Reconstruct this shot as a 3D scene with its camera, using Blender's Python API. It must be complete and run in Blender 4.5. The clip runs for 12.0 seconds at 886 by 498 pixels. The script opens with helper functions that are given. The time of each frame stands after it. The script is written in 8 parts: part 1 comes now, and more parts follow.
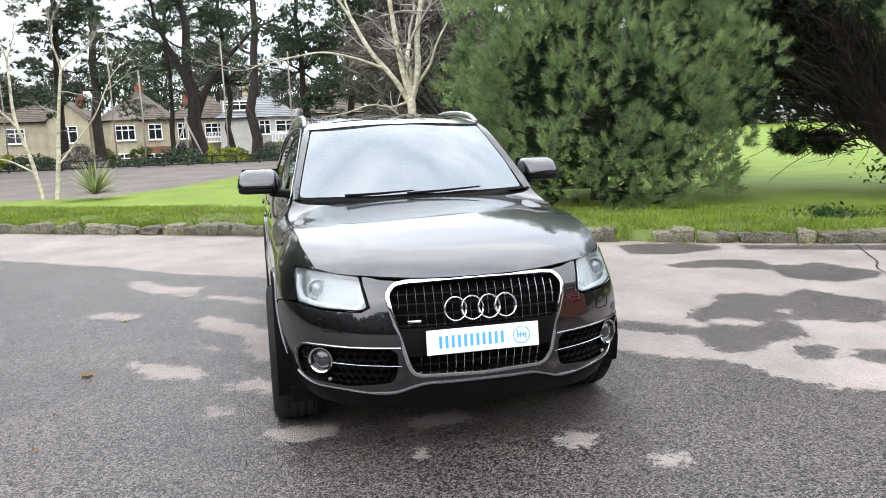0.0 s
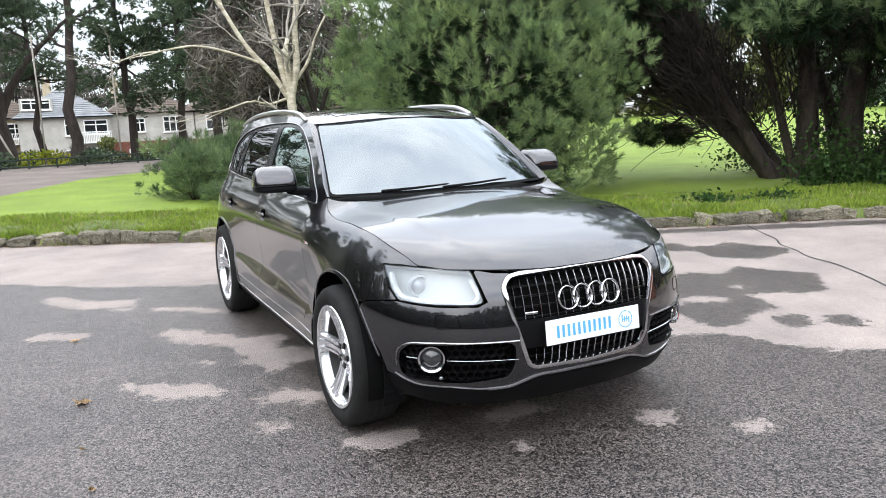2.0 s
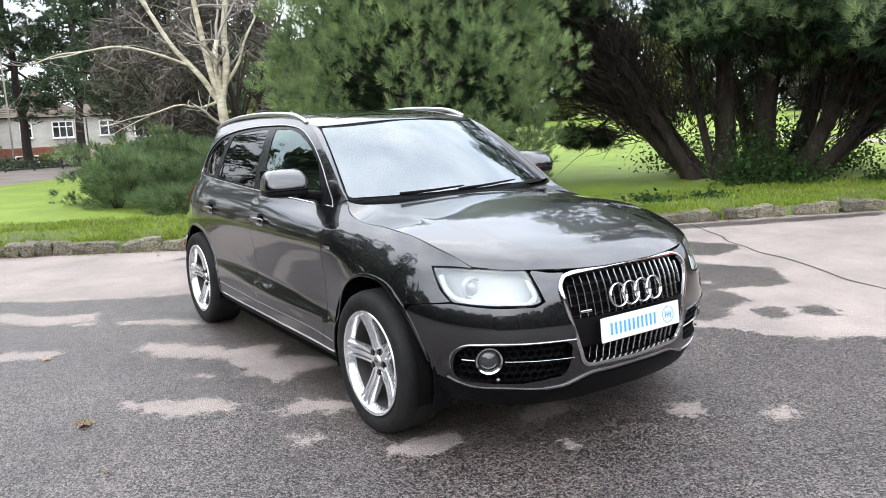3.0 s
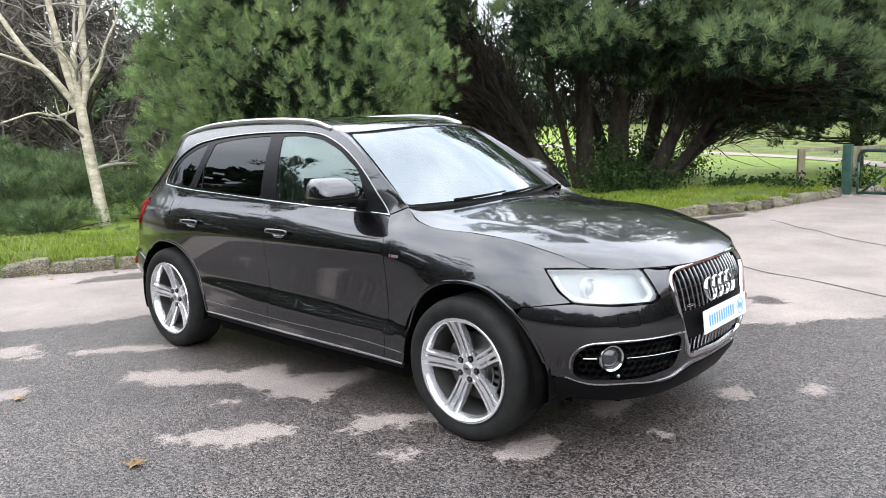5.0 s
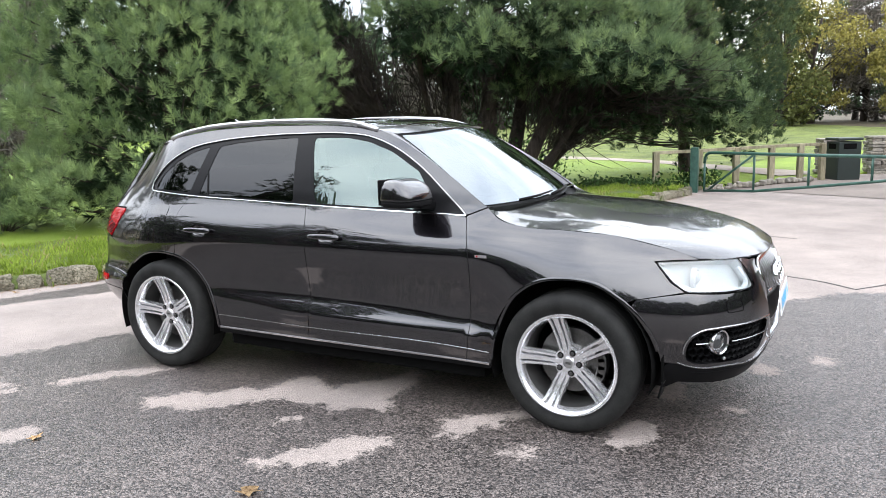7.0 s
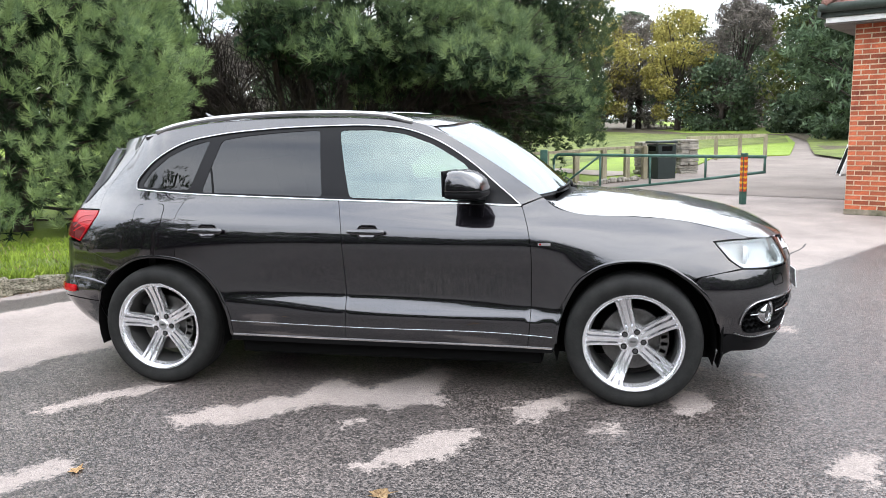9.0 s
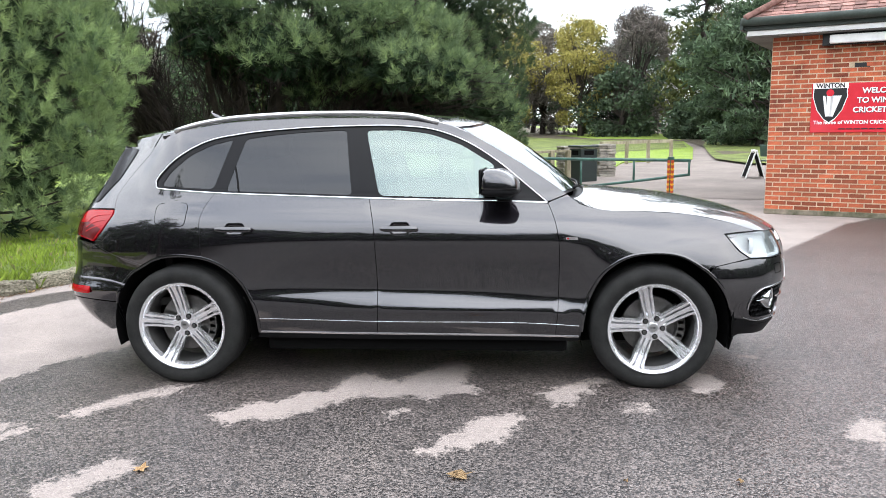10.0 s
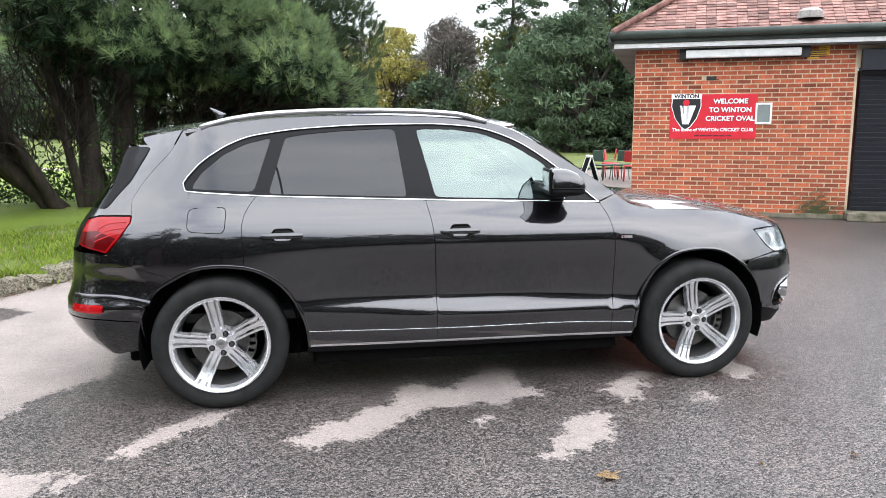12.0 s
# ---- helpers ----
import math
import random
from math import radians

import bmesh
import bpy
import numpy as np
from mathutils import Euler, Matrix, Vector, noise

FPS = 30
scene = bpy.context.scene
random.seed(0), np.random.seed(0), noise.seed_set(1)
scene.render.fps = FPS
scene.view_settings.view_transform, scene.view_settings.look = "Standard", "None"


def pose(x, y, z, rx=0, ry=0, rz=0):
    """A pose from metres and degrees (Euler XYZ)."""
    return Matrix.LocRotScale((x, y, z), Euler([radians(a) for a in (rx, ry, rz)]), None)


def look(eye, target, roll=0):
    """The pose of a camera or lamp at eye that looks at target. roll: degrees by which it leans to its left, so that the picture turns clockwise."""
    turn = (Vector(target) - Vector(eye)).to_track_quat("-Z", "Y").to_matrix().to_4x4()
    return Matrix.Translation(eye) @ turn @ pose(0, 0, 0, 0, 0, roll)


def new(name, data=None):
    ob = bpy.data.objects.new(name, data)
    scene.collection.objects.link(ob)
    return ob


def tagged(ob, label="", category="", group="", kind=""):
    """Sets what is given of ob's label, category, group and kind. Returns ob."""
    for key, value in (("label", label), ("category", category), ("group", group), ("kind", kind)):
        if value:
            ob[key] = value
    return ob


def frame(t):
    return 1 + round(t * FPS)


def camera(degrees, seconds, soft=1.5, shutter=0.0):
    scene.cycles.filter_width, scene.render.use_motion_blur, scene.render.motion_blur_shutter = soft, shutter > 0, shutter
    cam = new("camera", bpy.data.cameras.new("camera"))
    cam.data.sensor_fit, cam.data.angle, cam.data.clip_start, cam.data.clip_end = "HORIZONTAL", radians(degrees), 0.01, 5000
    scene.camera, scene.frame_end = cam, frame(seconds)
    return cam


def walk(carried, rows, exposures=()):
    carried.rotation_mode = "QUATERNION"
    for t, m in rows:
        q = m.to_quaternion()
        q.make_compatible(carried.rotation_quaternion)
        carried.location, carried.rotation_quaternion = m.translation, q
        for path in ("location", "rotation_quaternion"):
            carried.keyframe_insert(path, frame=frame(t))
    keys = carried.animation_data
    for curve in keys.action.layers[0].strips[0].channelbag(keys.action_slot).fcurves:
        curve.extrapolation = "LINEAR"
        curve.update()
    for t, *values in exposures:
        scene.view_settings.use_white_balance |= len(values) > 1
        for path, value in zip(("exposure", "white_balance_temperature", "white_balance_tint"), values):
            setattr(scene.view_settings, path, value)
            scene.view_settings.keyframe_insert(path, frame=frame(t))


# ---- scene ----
cam = camera(60.0, 12.0, soft=0.9)
PATH = [
    (0, (-0.908, -4.138, 1.562), (-0.465, -2.216, 1.232), -1.9),
    (0.5, (-1.251, -4.075, 1.578), (-0.704, -2.18, 1.245), -2.1),
    (1, (-1.523, -3.915, 1.567), (-0.861, -2.058, 1.23), -2.2),
    (1.5, (-1.774, -3.745, 1.559), (-1.002, -1.933, 1.213), -2.3),
    (2, (-2.094, -3.652, 1.572), (-1.217, -1.889, 1.221), -2.3),
    (2.5, (-2.396, -3.505, 1.585), (-1.407, -1.802, 1.233), -2.3),
    (3, (-2.655, -3.287, 1.577), (-1.559, -1.651, 1.229), -2.3),
    (5, (-3.679, -2.376, 1.584), (-2.211, -1.059, 1.252), -1.9),
    (5.5, (-3.943, -2.092, 1.604), (-2.392, -0.875, 1.274), -1.9),
    (6, (-4.102, -1.768, 1.59), (-2.478, -0.649, 1.26), -1.8),
    (6.5, (-4.269, -1.47, 1.591), (-2.578, -0.455, 1.26), -1.7),
    (7, (-4.508, -1.185, 1.602), (-2.758, -0.274, 1.269), -1.6),
    (7.5, (-4.652, -0.86, 1.58), (-2.846, -0.071, 1.242), -1.5),
    (9.5, (-5.166, 0.505, 1.55), (-3.213, 0.791, 1.227), -1.1),
    (10, (-5.297, 0.865, 1.543), (-3.329, 1.023, 1.222), -0.8),
    (10.5, (-5.267, 1.241, 1.525), (-3.293, 1.262, 1.207), -0.5),
    (11, (-5.192, 1.6, 1.524), (-3.219, 1.492, 1.211), -0.4),
    (11.5, (-5.2, 1.99, 1.535), (-3.238, 1.761, 1.222), -0.2),
    (12, (-5.097, 2.353, 1.515), (-3.155, 1.994, 1.205), -0.1),
]
walk(cam, [(t, look(eye, target, roll)) for t, eye, target, roll in PATH], [(0, -0.47), (2, -0.44), (5, -0.33), (7, -0.19), (10, -0.17), (12, -0.18)])

# ---- sky and light ----
world = bpy.data.worlds.new("overcast_sky")
scene.world = world
world.use_nodes = True
wn, wl = world.node_tree.nodes, world.node_tree.links
wn.clear()
w_out = wn.new("ShaderNodeOutputWorld")
w_bg = wn.new("ShaderNodeBackground")
w_sky = wn.new("ShaderNodeTexSky")
w_sky.sky_type, w_sky.sun_disc = "NISHITA", False
SUN_EL, SUN_AZ = radians(38), radians(215)
w_sky.sun_elevation, w_sky.sun_rotation = SUN_EL, SUN_AZ
w_tc = wn.new("ShaderNodeTexCoord")
w_map = wn.new("ShaderNodeMapping")
w_map.inputs["Scale"].default_value = (1.0, 1.0, 2.6)
w_noise = wn.new("ShaderNodeTexNoise")
w_noise.inputs["Scale"].default_value, w_noise.inputs["Detail"].default_value = 2.2, 6.0
w_ramp = wn.new("ShaderNodeValToRGB")
w_ramp.color_ramp.elements[0].position, w_ramp.color_ramp.elements[1].position = 0.30, 0.72
w_ramp.color_ramp.elements[0].color = (4.6, 5.0, 5.7, 1)
w_ramp.color_ramp.elements[1].color = (8.6, 8.7, 8.8, 1)
w_mix = wn.new("ShaderNodeMixRGB")
w_mix.inputs[0].default_value = 0.86
wl.new(w_tc.outputs["Generated"], w_map.inputs["Vector"])
wl.new(w_map.outputs["Vector"], w_noise.inputs["Vector"])
wl.new(w_noise.outputs["Fac"], w_ramp.inputs["Fac"])
wl.new(w_sky.outputs["Color"], w_mix.inputs[1])
wl.new(w_ramp.outputs["Color"], w_mix.inputs[2])
# an overcast sky is about three times as bright overhead as at the skyline
w_sep = wn.new("ShaderNodeSeparateXYZ")
w_rise = wn.new("ShaderNodeMapRange")
w_rise.inputs["From Min"].default_value, w_rise.inputs["From Max"].default_value = 0.1, 0.5
w_rise.inputs["To Min"].default_value, w_rise.inputs["To Max"].default_value = 0.80, 2.0
w_mul = wn.new("ShaderNodeMixRGB")
w_mul.blend_type, w_mul.inputs[0].default_value = "MULTIPLY", 1.0
wl.new(w_tc.outputs["Generated"], w_sep.inputs["Vector"])
wl.new(w_sep.outputs["Z"], w_rise.inputs["Value"])
wl.new(w_mix.outputs["Color"], w_mul.inputs[1])
wl.new(w_rise.outputs["Result"], w_mul.inputs[2])
wl.new(w_mul.outputs["Color"], w_bg.inputs["Color"])
w_bg.inputs["Strength"].default_value = 0.36
wl.new(w_bg.outputs["Background"], w_out.inputs["Surface"])
sun = new("sun", bpy.data.lights.new("sun", "SUN"))
sun.data.energy, sun.data.angle, sun.data.color = 0.55, radians(100), (1.0, 0.97, 0.92)
sun.matrix_world = look((0, 0, 30), (0 - math.sin(SUN_AZ) * 30, 0 - math.cos(SUN_AZ) * 30, 30 - 30 * math.tan(SUN_EL)))


# ---- materials ----
def material(name):
    m = bpy.data.materials.new(name)
    m.use_nodes = True
    nt = m.node_tree
    return m, nt, nt.nodes, nt.links, nt.nodes["Principled BSDF"]


def noise_tex(nt, scale, detail=4.0, rough=0.55, coord="Object", stretch=None):
    tc = nt.nodes.new("ShaderNodeTexCoord")
    n = nt.nodes.new("ShaderNodeTexNoise")
    n.inputs["Scale"].default_value, n.inputs["Detail"].default_value, n.inputs["Roughness"].default_value = scale, detail, rough
    if stretch:
        mp = nt.nodes.new("ShaderNodeMapping")
        mp.inputs["Scale"].default_value = stretch
        nt.links.new(tc.outputs[coord], mp.inputs["Vector"])
        nt.links.new(mp.outputs["Vector"], n.inputs["Vector"])
    else:
        nt.links.new(tc.outputs[coord], n.inputs["Vector"])
    return n


def ramp(nt, fac, c0, c1, p0=0.3, p1=0.7):
    r = nt.nodes.new("ShaderNodeValToRGB")
    r.color_ramp.elements[0].position, r.color_ramp.elements[1].position = p0, p1
    r.color_ramp.elements[0].color, r.color_ramp.elements[1].color = (*c0, 1), (*c1, 1)
    nt.links.new(fac, r.inputs["Fac"])
    return r


def mixc(nt, fac, a, b, mode="MIX"):
    m = nt.nodes.new("ShaderNodeMixRGB")
    m.blend_type = mode
    for socket, v in zip(m.inputs, (fac, a, b)):
        if hasattr(v, "is_linked"):
            nt.links.new(v, socket)
        elif isinstance(v, (int, float)):
            socket.default_value = v
        else:
            socket.default_value = (*v, 1)
    return m.outputs[0]


def bump(nt, bsdf, height, strength=0.3, distance=0.01):
    b = nt.nodes.new("ShaderNodeBump")
    b.inputs["Strength"].default_value, b.inputs["Distance"].default_value = strength, distance
    nt.links.new(height, b.inputs["Height"])
    nt.links.new(b.outputs["Normal"], bsdf.inputs["Normal"])


def surface(name, c0, c1, scale=6.0, rough=0.7, fine=60.0, relief=0.25, metal=0.0, coat=0.0, spread=0.0, island=0.0, depth=0.004, stretch=None, spec=0.5):
    """Two scales of variation, fine relief, and if asked a shift from object to object or island to island."""
    m, nt, nodes, links, b = material(name)
    big = noise_tex(nt, scale, 4, stretch=stretch)
    small = noise_tex(nt, fine, 3, stretch=stretch)
    col = ramp(nt, big.outputs["Fac"], c0, c1).outputs["Color"]
    grain = ramp(nt, small.outputs["Fac"], (0.72, 0.72, 0.72), (1.18, 1.18, 1.18), 0.25, 0.75).outputs["Color"]
    col = mixc(nt, 1.0, col, grain, "MULTIPLY")
    if spread:
        info = nodes.new("ShaderNodeObjectInfo")
        r = ramp(nt, info.outputs["Random"], (1 - spread,) * 3, (1 + spread,) * 3, 0, 1).outputs["Color"]
        col = mixc(nt, 1.0, col, r, "MULTIPLY")
    if island:
        geo = nodes.new("ShaderNodeNewGeometry")
        r = ramp(nt, geo.outputs["Random Per Island"], (1 - island,) * 3, (1 + island,) * 3, 0, 1).outputs["Color"]
        col = mixc(nt, 1.0, col, r, "MULTIPLY")
    links.new(col, b.inputs["Base Color"])
    b.inputs["Roughness"].default_value, b.inputs["Metallic"].default_value = rough, metal
    b.inputs["Specular IOR Level"].default_value = spec
    b.inputs["Coat Weight"].default_value, b.inputs["Coat Roughness"].default_value = coat, 0.03
    if relief:
        bump(nt, b, small.outputs["Fac"], relief, depth)
    return m


def plain(name, c, rough=0.5, metal=0.0, coat=0.0, wear=0.06, spec=0.5):
    """A made, even surface with a slight change of tone and gloss."""
    m, nt, nodes, links, b = material(name)
    n = noise_tex(nt, 9.0, 3)
    links.new(ramp(nt, n.outputs["Fac"], [v * (1 - wear) for v in c], [v * (1 + wear) for v in c]).outputs["Color"], b.inputs["Base Color"])
    r = nodes.new("ShaderNodeMapRange")
    r.inputs["To Min"].default_value, r.inputs["To Max"].default_value = rough * 0.85, min(1.0, rough * 1.15)
    links.new(n.outputs["Fac"], r.inputs["Value"])
    links.new(r.outputs["Result"], b.inputs["Roughness"])
    b.inputs["Metallic"].default_value = metal
    b.inputs["Specular IOR Level"].default_value = spec
    b.inputs["Coat Weight"].default_value, b.inputs["Coat Roughness"].default_value = coat, 0.02
    return m


def pane_glass(name, tint, ior=1.5, film=(0.97, 0.98, 1.0)):
    """Thin glass: a mirror film by Fresnel over a tinted see-through sheet."""
    m = bpy.data.materials.new(name)
    m.use_nodes = True
    nt = m.node_tree
    nt.nodes.clear()
    out, mix = nt.nodes.new("ShaderNodeOutputMaterial"), nt.nodes.new("ShaderNodeMixShader")
    gl, tr, fr = nt.nodes.new("ShaderNodeBsdfGlossy"), nt.nodes.new("ShaderNodeBsdfTransparent"), nt.nodes.new("ShaderNodeMapRange")
    lw, pw = nt.nodes.new("ShaderNodeLayerWeight"), nt.nodes.new("ShaderNodeMath")
    lw.inputs["Blend"].default_value, pw.operation, pw.inputs[1].default_value = 0.5, "POWER", 5.0
    nt.links.new(lw.outputs["Facing"], pw.inputs[0])
    nt.links.new(pw.outputs[0], fr.inputs["Value"])
    gl.inputs["Roughness"].default_value, fr.inputs["To Min"].default_value = 0.005, ((ior - 1) / (ior + 1)) ** 2
    gl.inputs["Color"].default_value = (*film, 1)
    tr.inputs["Color"].default_value = (*tint, 1)
    nt.links.new(fr.outputs["Result"], mix.inputs["Fac"])
    nt.links.new(tr.outputs["BSDF"], mix.inputs[1])
    nt.links.new(gl.outputs["BSDF"], mix.inputs[2])
    nt.links.new(mix.outputs["Shader"], out.inputs["Surface"])
    return m


M_PAINT = material("graphite_metallic_paint")
_m, _nt, _no, _li, _b = M_PAINT
_fl = noise_tex(_nt, 1800.0, 1)
_li.new(ramp(_nt, _fl.outputs["Fac"], (0.0094, 0.0086, 0.0105), (0.0295, 0.0270, 0.0325)).outputs["Color"], _b.inputs["Base Color"])
_b.inputs["Metallic"].default_value, _b.inputs["Roughness"].default_value = 0.95, 0.32
_b.inputs["Coat Weight"].default_value, _b.inputs["Coat Roughness"].default_value, _b.inputs["Coat IOR"].default_value = 1.0, 0.028, 1.88
_b.inputs["Specular IOR Level"].default_value = 0.0
M_PAINT = _m
M_CHROME = plain("polished_chrome", (0.66, 0.66, 0.67), 0.14, 1.0)
M_ALU = plain("brushed_aluminium", (0.52, 0.52, 0.53), 0.34, 1.0)
M_RIM = plain("silver_wheel_paint", (0.80, 0.80, 0.82), 0.24, 0.8, 0.7)
# barrel and bolts in a much darker grey than the silver rim
M_BARREL = plain("dark_wheel_barrel", (0.060, 0.059, 0.058), 0.6, 0.3, spec=0.2)
M_TYRE = surface("tyre_rubber", (0.012, 0.012, 0.012), (0.022, 0.022, 0.021), 14, 0.75, 160, 0.2, depth=0.002, spec=0.18)
M_BLACK = plain("satin_black_plastic", (0.006, 0.006, 0.0065), 0.45, spec=0.08)
M_GLOSSBLACK = plain("gloss_black_trim", (0.008, 0.008, 0.009), 0.12, 0.0, 0.8)
M_DARK = plain("matt_black_underbody", (0.005, 0.005, 0.005), 0.9, spec=0.05)
M_PILLAR = plain("satin_black_pillar", (0.010, 0.010, 0.011), 0.22, spec=0.12)
M_LEATHER = surface("dark_leather", (0.018, 0.017, 0.017), (0.03, 0.029, 0.028), 8, 0.6, 60, 0.0, depth=0.001, spec=0.25)
M_WHITE = plain("white_lamp_moulding", (0.54, 0.56, 0.555), 0.35, 0.0, 0.2)
M_REFLECT = plain("lamp_reflector", (0.58, 0.59, 0.60), 0.55, 0.0)
M_CLEAR = pane_glass("clear_lamp_lens", (0.80, 0.83, 0.84), 1.85)
M_WSCREEN = pane_glass("windscreen_glass", (0.13, 0.15, 0.15), 3.0, (0.88, 0.955, 1.0))
M_SIDEGLASS = pane_glass("green_tinted_glass", (0.38, 0.47, 0.45), 2.4, (0.82, 0.97, 0.93))
M_PRIVACY = pane_glass("privacy_glass", (0.02, 0.022, 0.022), 1.58)
M_REARGLASS = pane_glass("dark_rear_screen", (0.015, 0.017, 0.017), 1.28)
M_TAIL = plain("red_lamp_plastic", (0.30, 0.003, 0.006), 0.10, 0.0, 0.0, spec=0.4)
M_TAILDARK = plain("dark_red_lamp_plastic", (0.075, 0.001, 0.002), 0.10, 0.0, 0.0, spec=0.4)
M_TAILLIGHT = plain("pale_red_light_guide", (0.345, 0.006, 0.010), 0.12, 0.0, 0.0, spec=0.4)
M_PLATE = plain("white_plate_acrylic", (0.80, 0.81, 0.82), 0.3, 0, 0.5)
M_BLUE = plain("light_blue_print", (0.10, 0.42, 0.72), 0.4)
M_DISC = surface("brake_disc_steel", (0.10, 0.097, 0.093), (0.19, 0.185, 0.18), 10, 0.4, 120, 0.1, 0.9)
M_DRL = plain("lit_daylight_strip", (0.70, 0.72, 0.74), 0.3)
_b = M_DRL.node_tree.nodes["Principled BSDF"]
_b.inputs["Emission Color"].default_value, _b.inputs["Emission Strength"].default_value = (0.95, 0.98, 1.0, 1), 0.06
M_SLAT = plain("grey_chrome_bar", (0.36, 0.36, 0.37), 0.2, 1.0)
M_LIP = plain("satin_grey_trim", (0.42, 0.42, 0.43), 0.26, 1.0)
M_DARKLENS = plain("dark_lamp_glass", (0.035, 0.036, 0.038), 0.05, 0.0, 1.0)


# ---- mesh helpers ----
def mesh_object(name, verts, faces, mat, parent=None, smooth=False, normals=None, label=""):
    me = bpy.data.meshes.new(name)
    me.from_pydata([tuple(map(float, v)) for v in verts], [], faces)
    if mat:
        me.materials.append(mat)
    if smooth or normals is not None:
        me.polygons.foreach_set("use_smooth", [True] * len(me.polygons))
    if normals is not None:
        me.normals_split_custom_set_from_vertices([tuple(map(float, n)) for n in normals])
    ob = new(name, me)
    ob.parent = parent
    if label:
        tagged(ob, label)
    return ob


def part(name, bm, mat, parent, label="", smooth=False):
    """Links a bmesh as one mesh object under a thing or a part."""
    me = bpy.data.meshes.new(name)
    bm.to_mesh(me)
    bm.free()
    me.materials.append(mat)
    if smooth:
        me.polygons.foreach_set("use_smooth", [True] * len(me.polygons))
        me.set_sharp_from_angle(angle=radians(35))
    ob = new(name, me)
    ob.parent = parent
    if label:
        tagged(ob, label)
    return ob


def add_box(bm, size, at=(0, 0, 0), rot=(0, 0, 0), bevel=0.0, taper=1.0):
    geo = bmesh.ops.create_cube(bm, size=1.0)
    vs = geo["verts"]
    for v in vs:
        k = taper if v.co.z > 0 else 1.0
        v.co = Vector((v.co.x * size[0] * k, v.co.y * size[1] * k, v.co.z * size[2]))
    if bevel:
        es = list({e for v in vs for e in v.link_edges})
        r = bmesh.ops.bevel(bm, geom=es, offset=bevel, segments=2, affect="EDGES", profile=0.5)
        vs = list({v for f in r["faces"] for v in f.verts} | {v for v in vs if v.is_valid})
    bmesh.ops.transform(bm, matrix=pose(*at, *rot), verts=vs)
    return vs


def add_tube(bm, a, b, r0, r1=None, seg=8):
    a, b = Vector(a), Vector(b)
    d = b - a
    m = Matrix.Translation((a + b) / 2) @ d.to_track_quat("Z", "Y").to_matrix().to_4x4()
    bmesh.ops.create_cone(bm, cap_ends=True, segments=seg, radius1=r0, radius2=r0 if r1 is None else r1, depth=d.length, matrix=m)


def box(name, size, at, mat, parent=None, rot=(0, 0, 0), bevel=0.0, label=""):
    bm = bmesh.new()
    add_box(bm, size, at, rot, bevel)
    return part(name, bm, mat, parent, label)


def tube(name, pts, r, mat, parent=None, seg=8, label=""):
    """A bent tube through points; r a number or one radius a point."""
    pts = [Vector(p) for p in pts]
    rs = r if isinstance(r, (list, tuple)) else [r] * len(pts)
    vs, fs = [], []
    up = Vector((0.31, 0.17, 0.93))
    for i, p in enumerate(pts):
        d = (pts[min(i + 1, len(pts) - 1)] - pts[max(i - 1, 0)]).normalized()
        a = d.cross(up).normalized()
        b = d.cross(a)
        for k in range(seg):
            t = 2 * math.pi * k / seg
            vs.append(p + (a * math.cos(t) + b * math.sin(t)) * rs[i])
    for i in range(len(pts) - 1):
        for k in range(seg):
            fs.append((i * seg + k, i * seg + (k + 1) % seg, (i + 1) * seg + (k + 1) % seg, (i + 1) * seg + k))
    fs += [tuple(range(seg))[::-1], tuple(range((len(pts) - 1) * seg, len(pts) * seg))]
    return mesh_object(name, vs, fs, mat, parent, True, label=label)


def revolve(name, profile, mat, parent=None, seg=48, axis="X", label="", closed=False):
    """Turns (radius, along) points about an axis through the origin."""
    vs, fs = [], []
    n = len(profile)
    for k in range(seg):
        t = 2 * math.pi * k / seg
        for r, a in profile:
            c, s = r * math.cos(t), r * math.sin(t)
            vs.append((a, c, s) if axis == "X" else ((c, a, s) if axis == "Y" else (c, s, a)))
    m = n if closed else n - 1
    for k in range(seg):
        for j in range(m):
            fs.append((k * n + j, k * n + (j + 1) % n, ((k + 1) % seg) * n + (j + 1) % n, ((k + 1) % seg) * n + j))
    ob = mesh_object(name, vs, fs, mat, parent, True, label=label)
    ob.data.set_sharp_from_angle(angle=radians(40))
    return ob


def spline(xs, ys):
    """A smooth curve through (xs, ys); ys may hold rows."""
    xs, ys = np.asarray(xs, float), np.asarray(ys, float)
    h = np.diff(xs)
    hh = h[:, None] if ys.ndim > 1 else h
    d = np.diff(ys, axis=0) / hh
    m = np.zeros_like(ys)
    m[1:-1] = (hh[1:] * d[:-1] + hh[:-1] * d[1:]) / (hh[1:] + hh[:-1])
    m[0], m[-1] = d[0], d[-1]

    def f(q):
        q = np.asarray(q, float)
        i = np.clip(np.searchsorted(xs, q) - 1, 0, len(xs) - 2)
        t, H = np.clip((q - xs[i]) / h[i], -0.5, 1.5), h[i]
        if ys.ndim > 1:
            t, H = t[..., None], H[..., None]
        return (2 * t**3 - 3 * t**2 + 1) * ys[i] + (t**3 - 2 * t**2 + t) * H * m[i] + (3 * t**2 - 2 * t**3) * ys[i + 1] + (t**3 - t**2) * H * m[i + 1]
    return f


def smooth_line(pts, step=0.02):
    """Points close together on a smooth curve through pts."""
    p = np.asarray(pts, float)
    s = np.concatenate([[0], np.cumsum(np.linalg.norm(np.diff(p, axis=0), axis=1))])
    return [tuple(v) for v in spline(s, p)(np.linspace(0, s[-1], max(3, int(s[-1] / step) + 1)))]


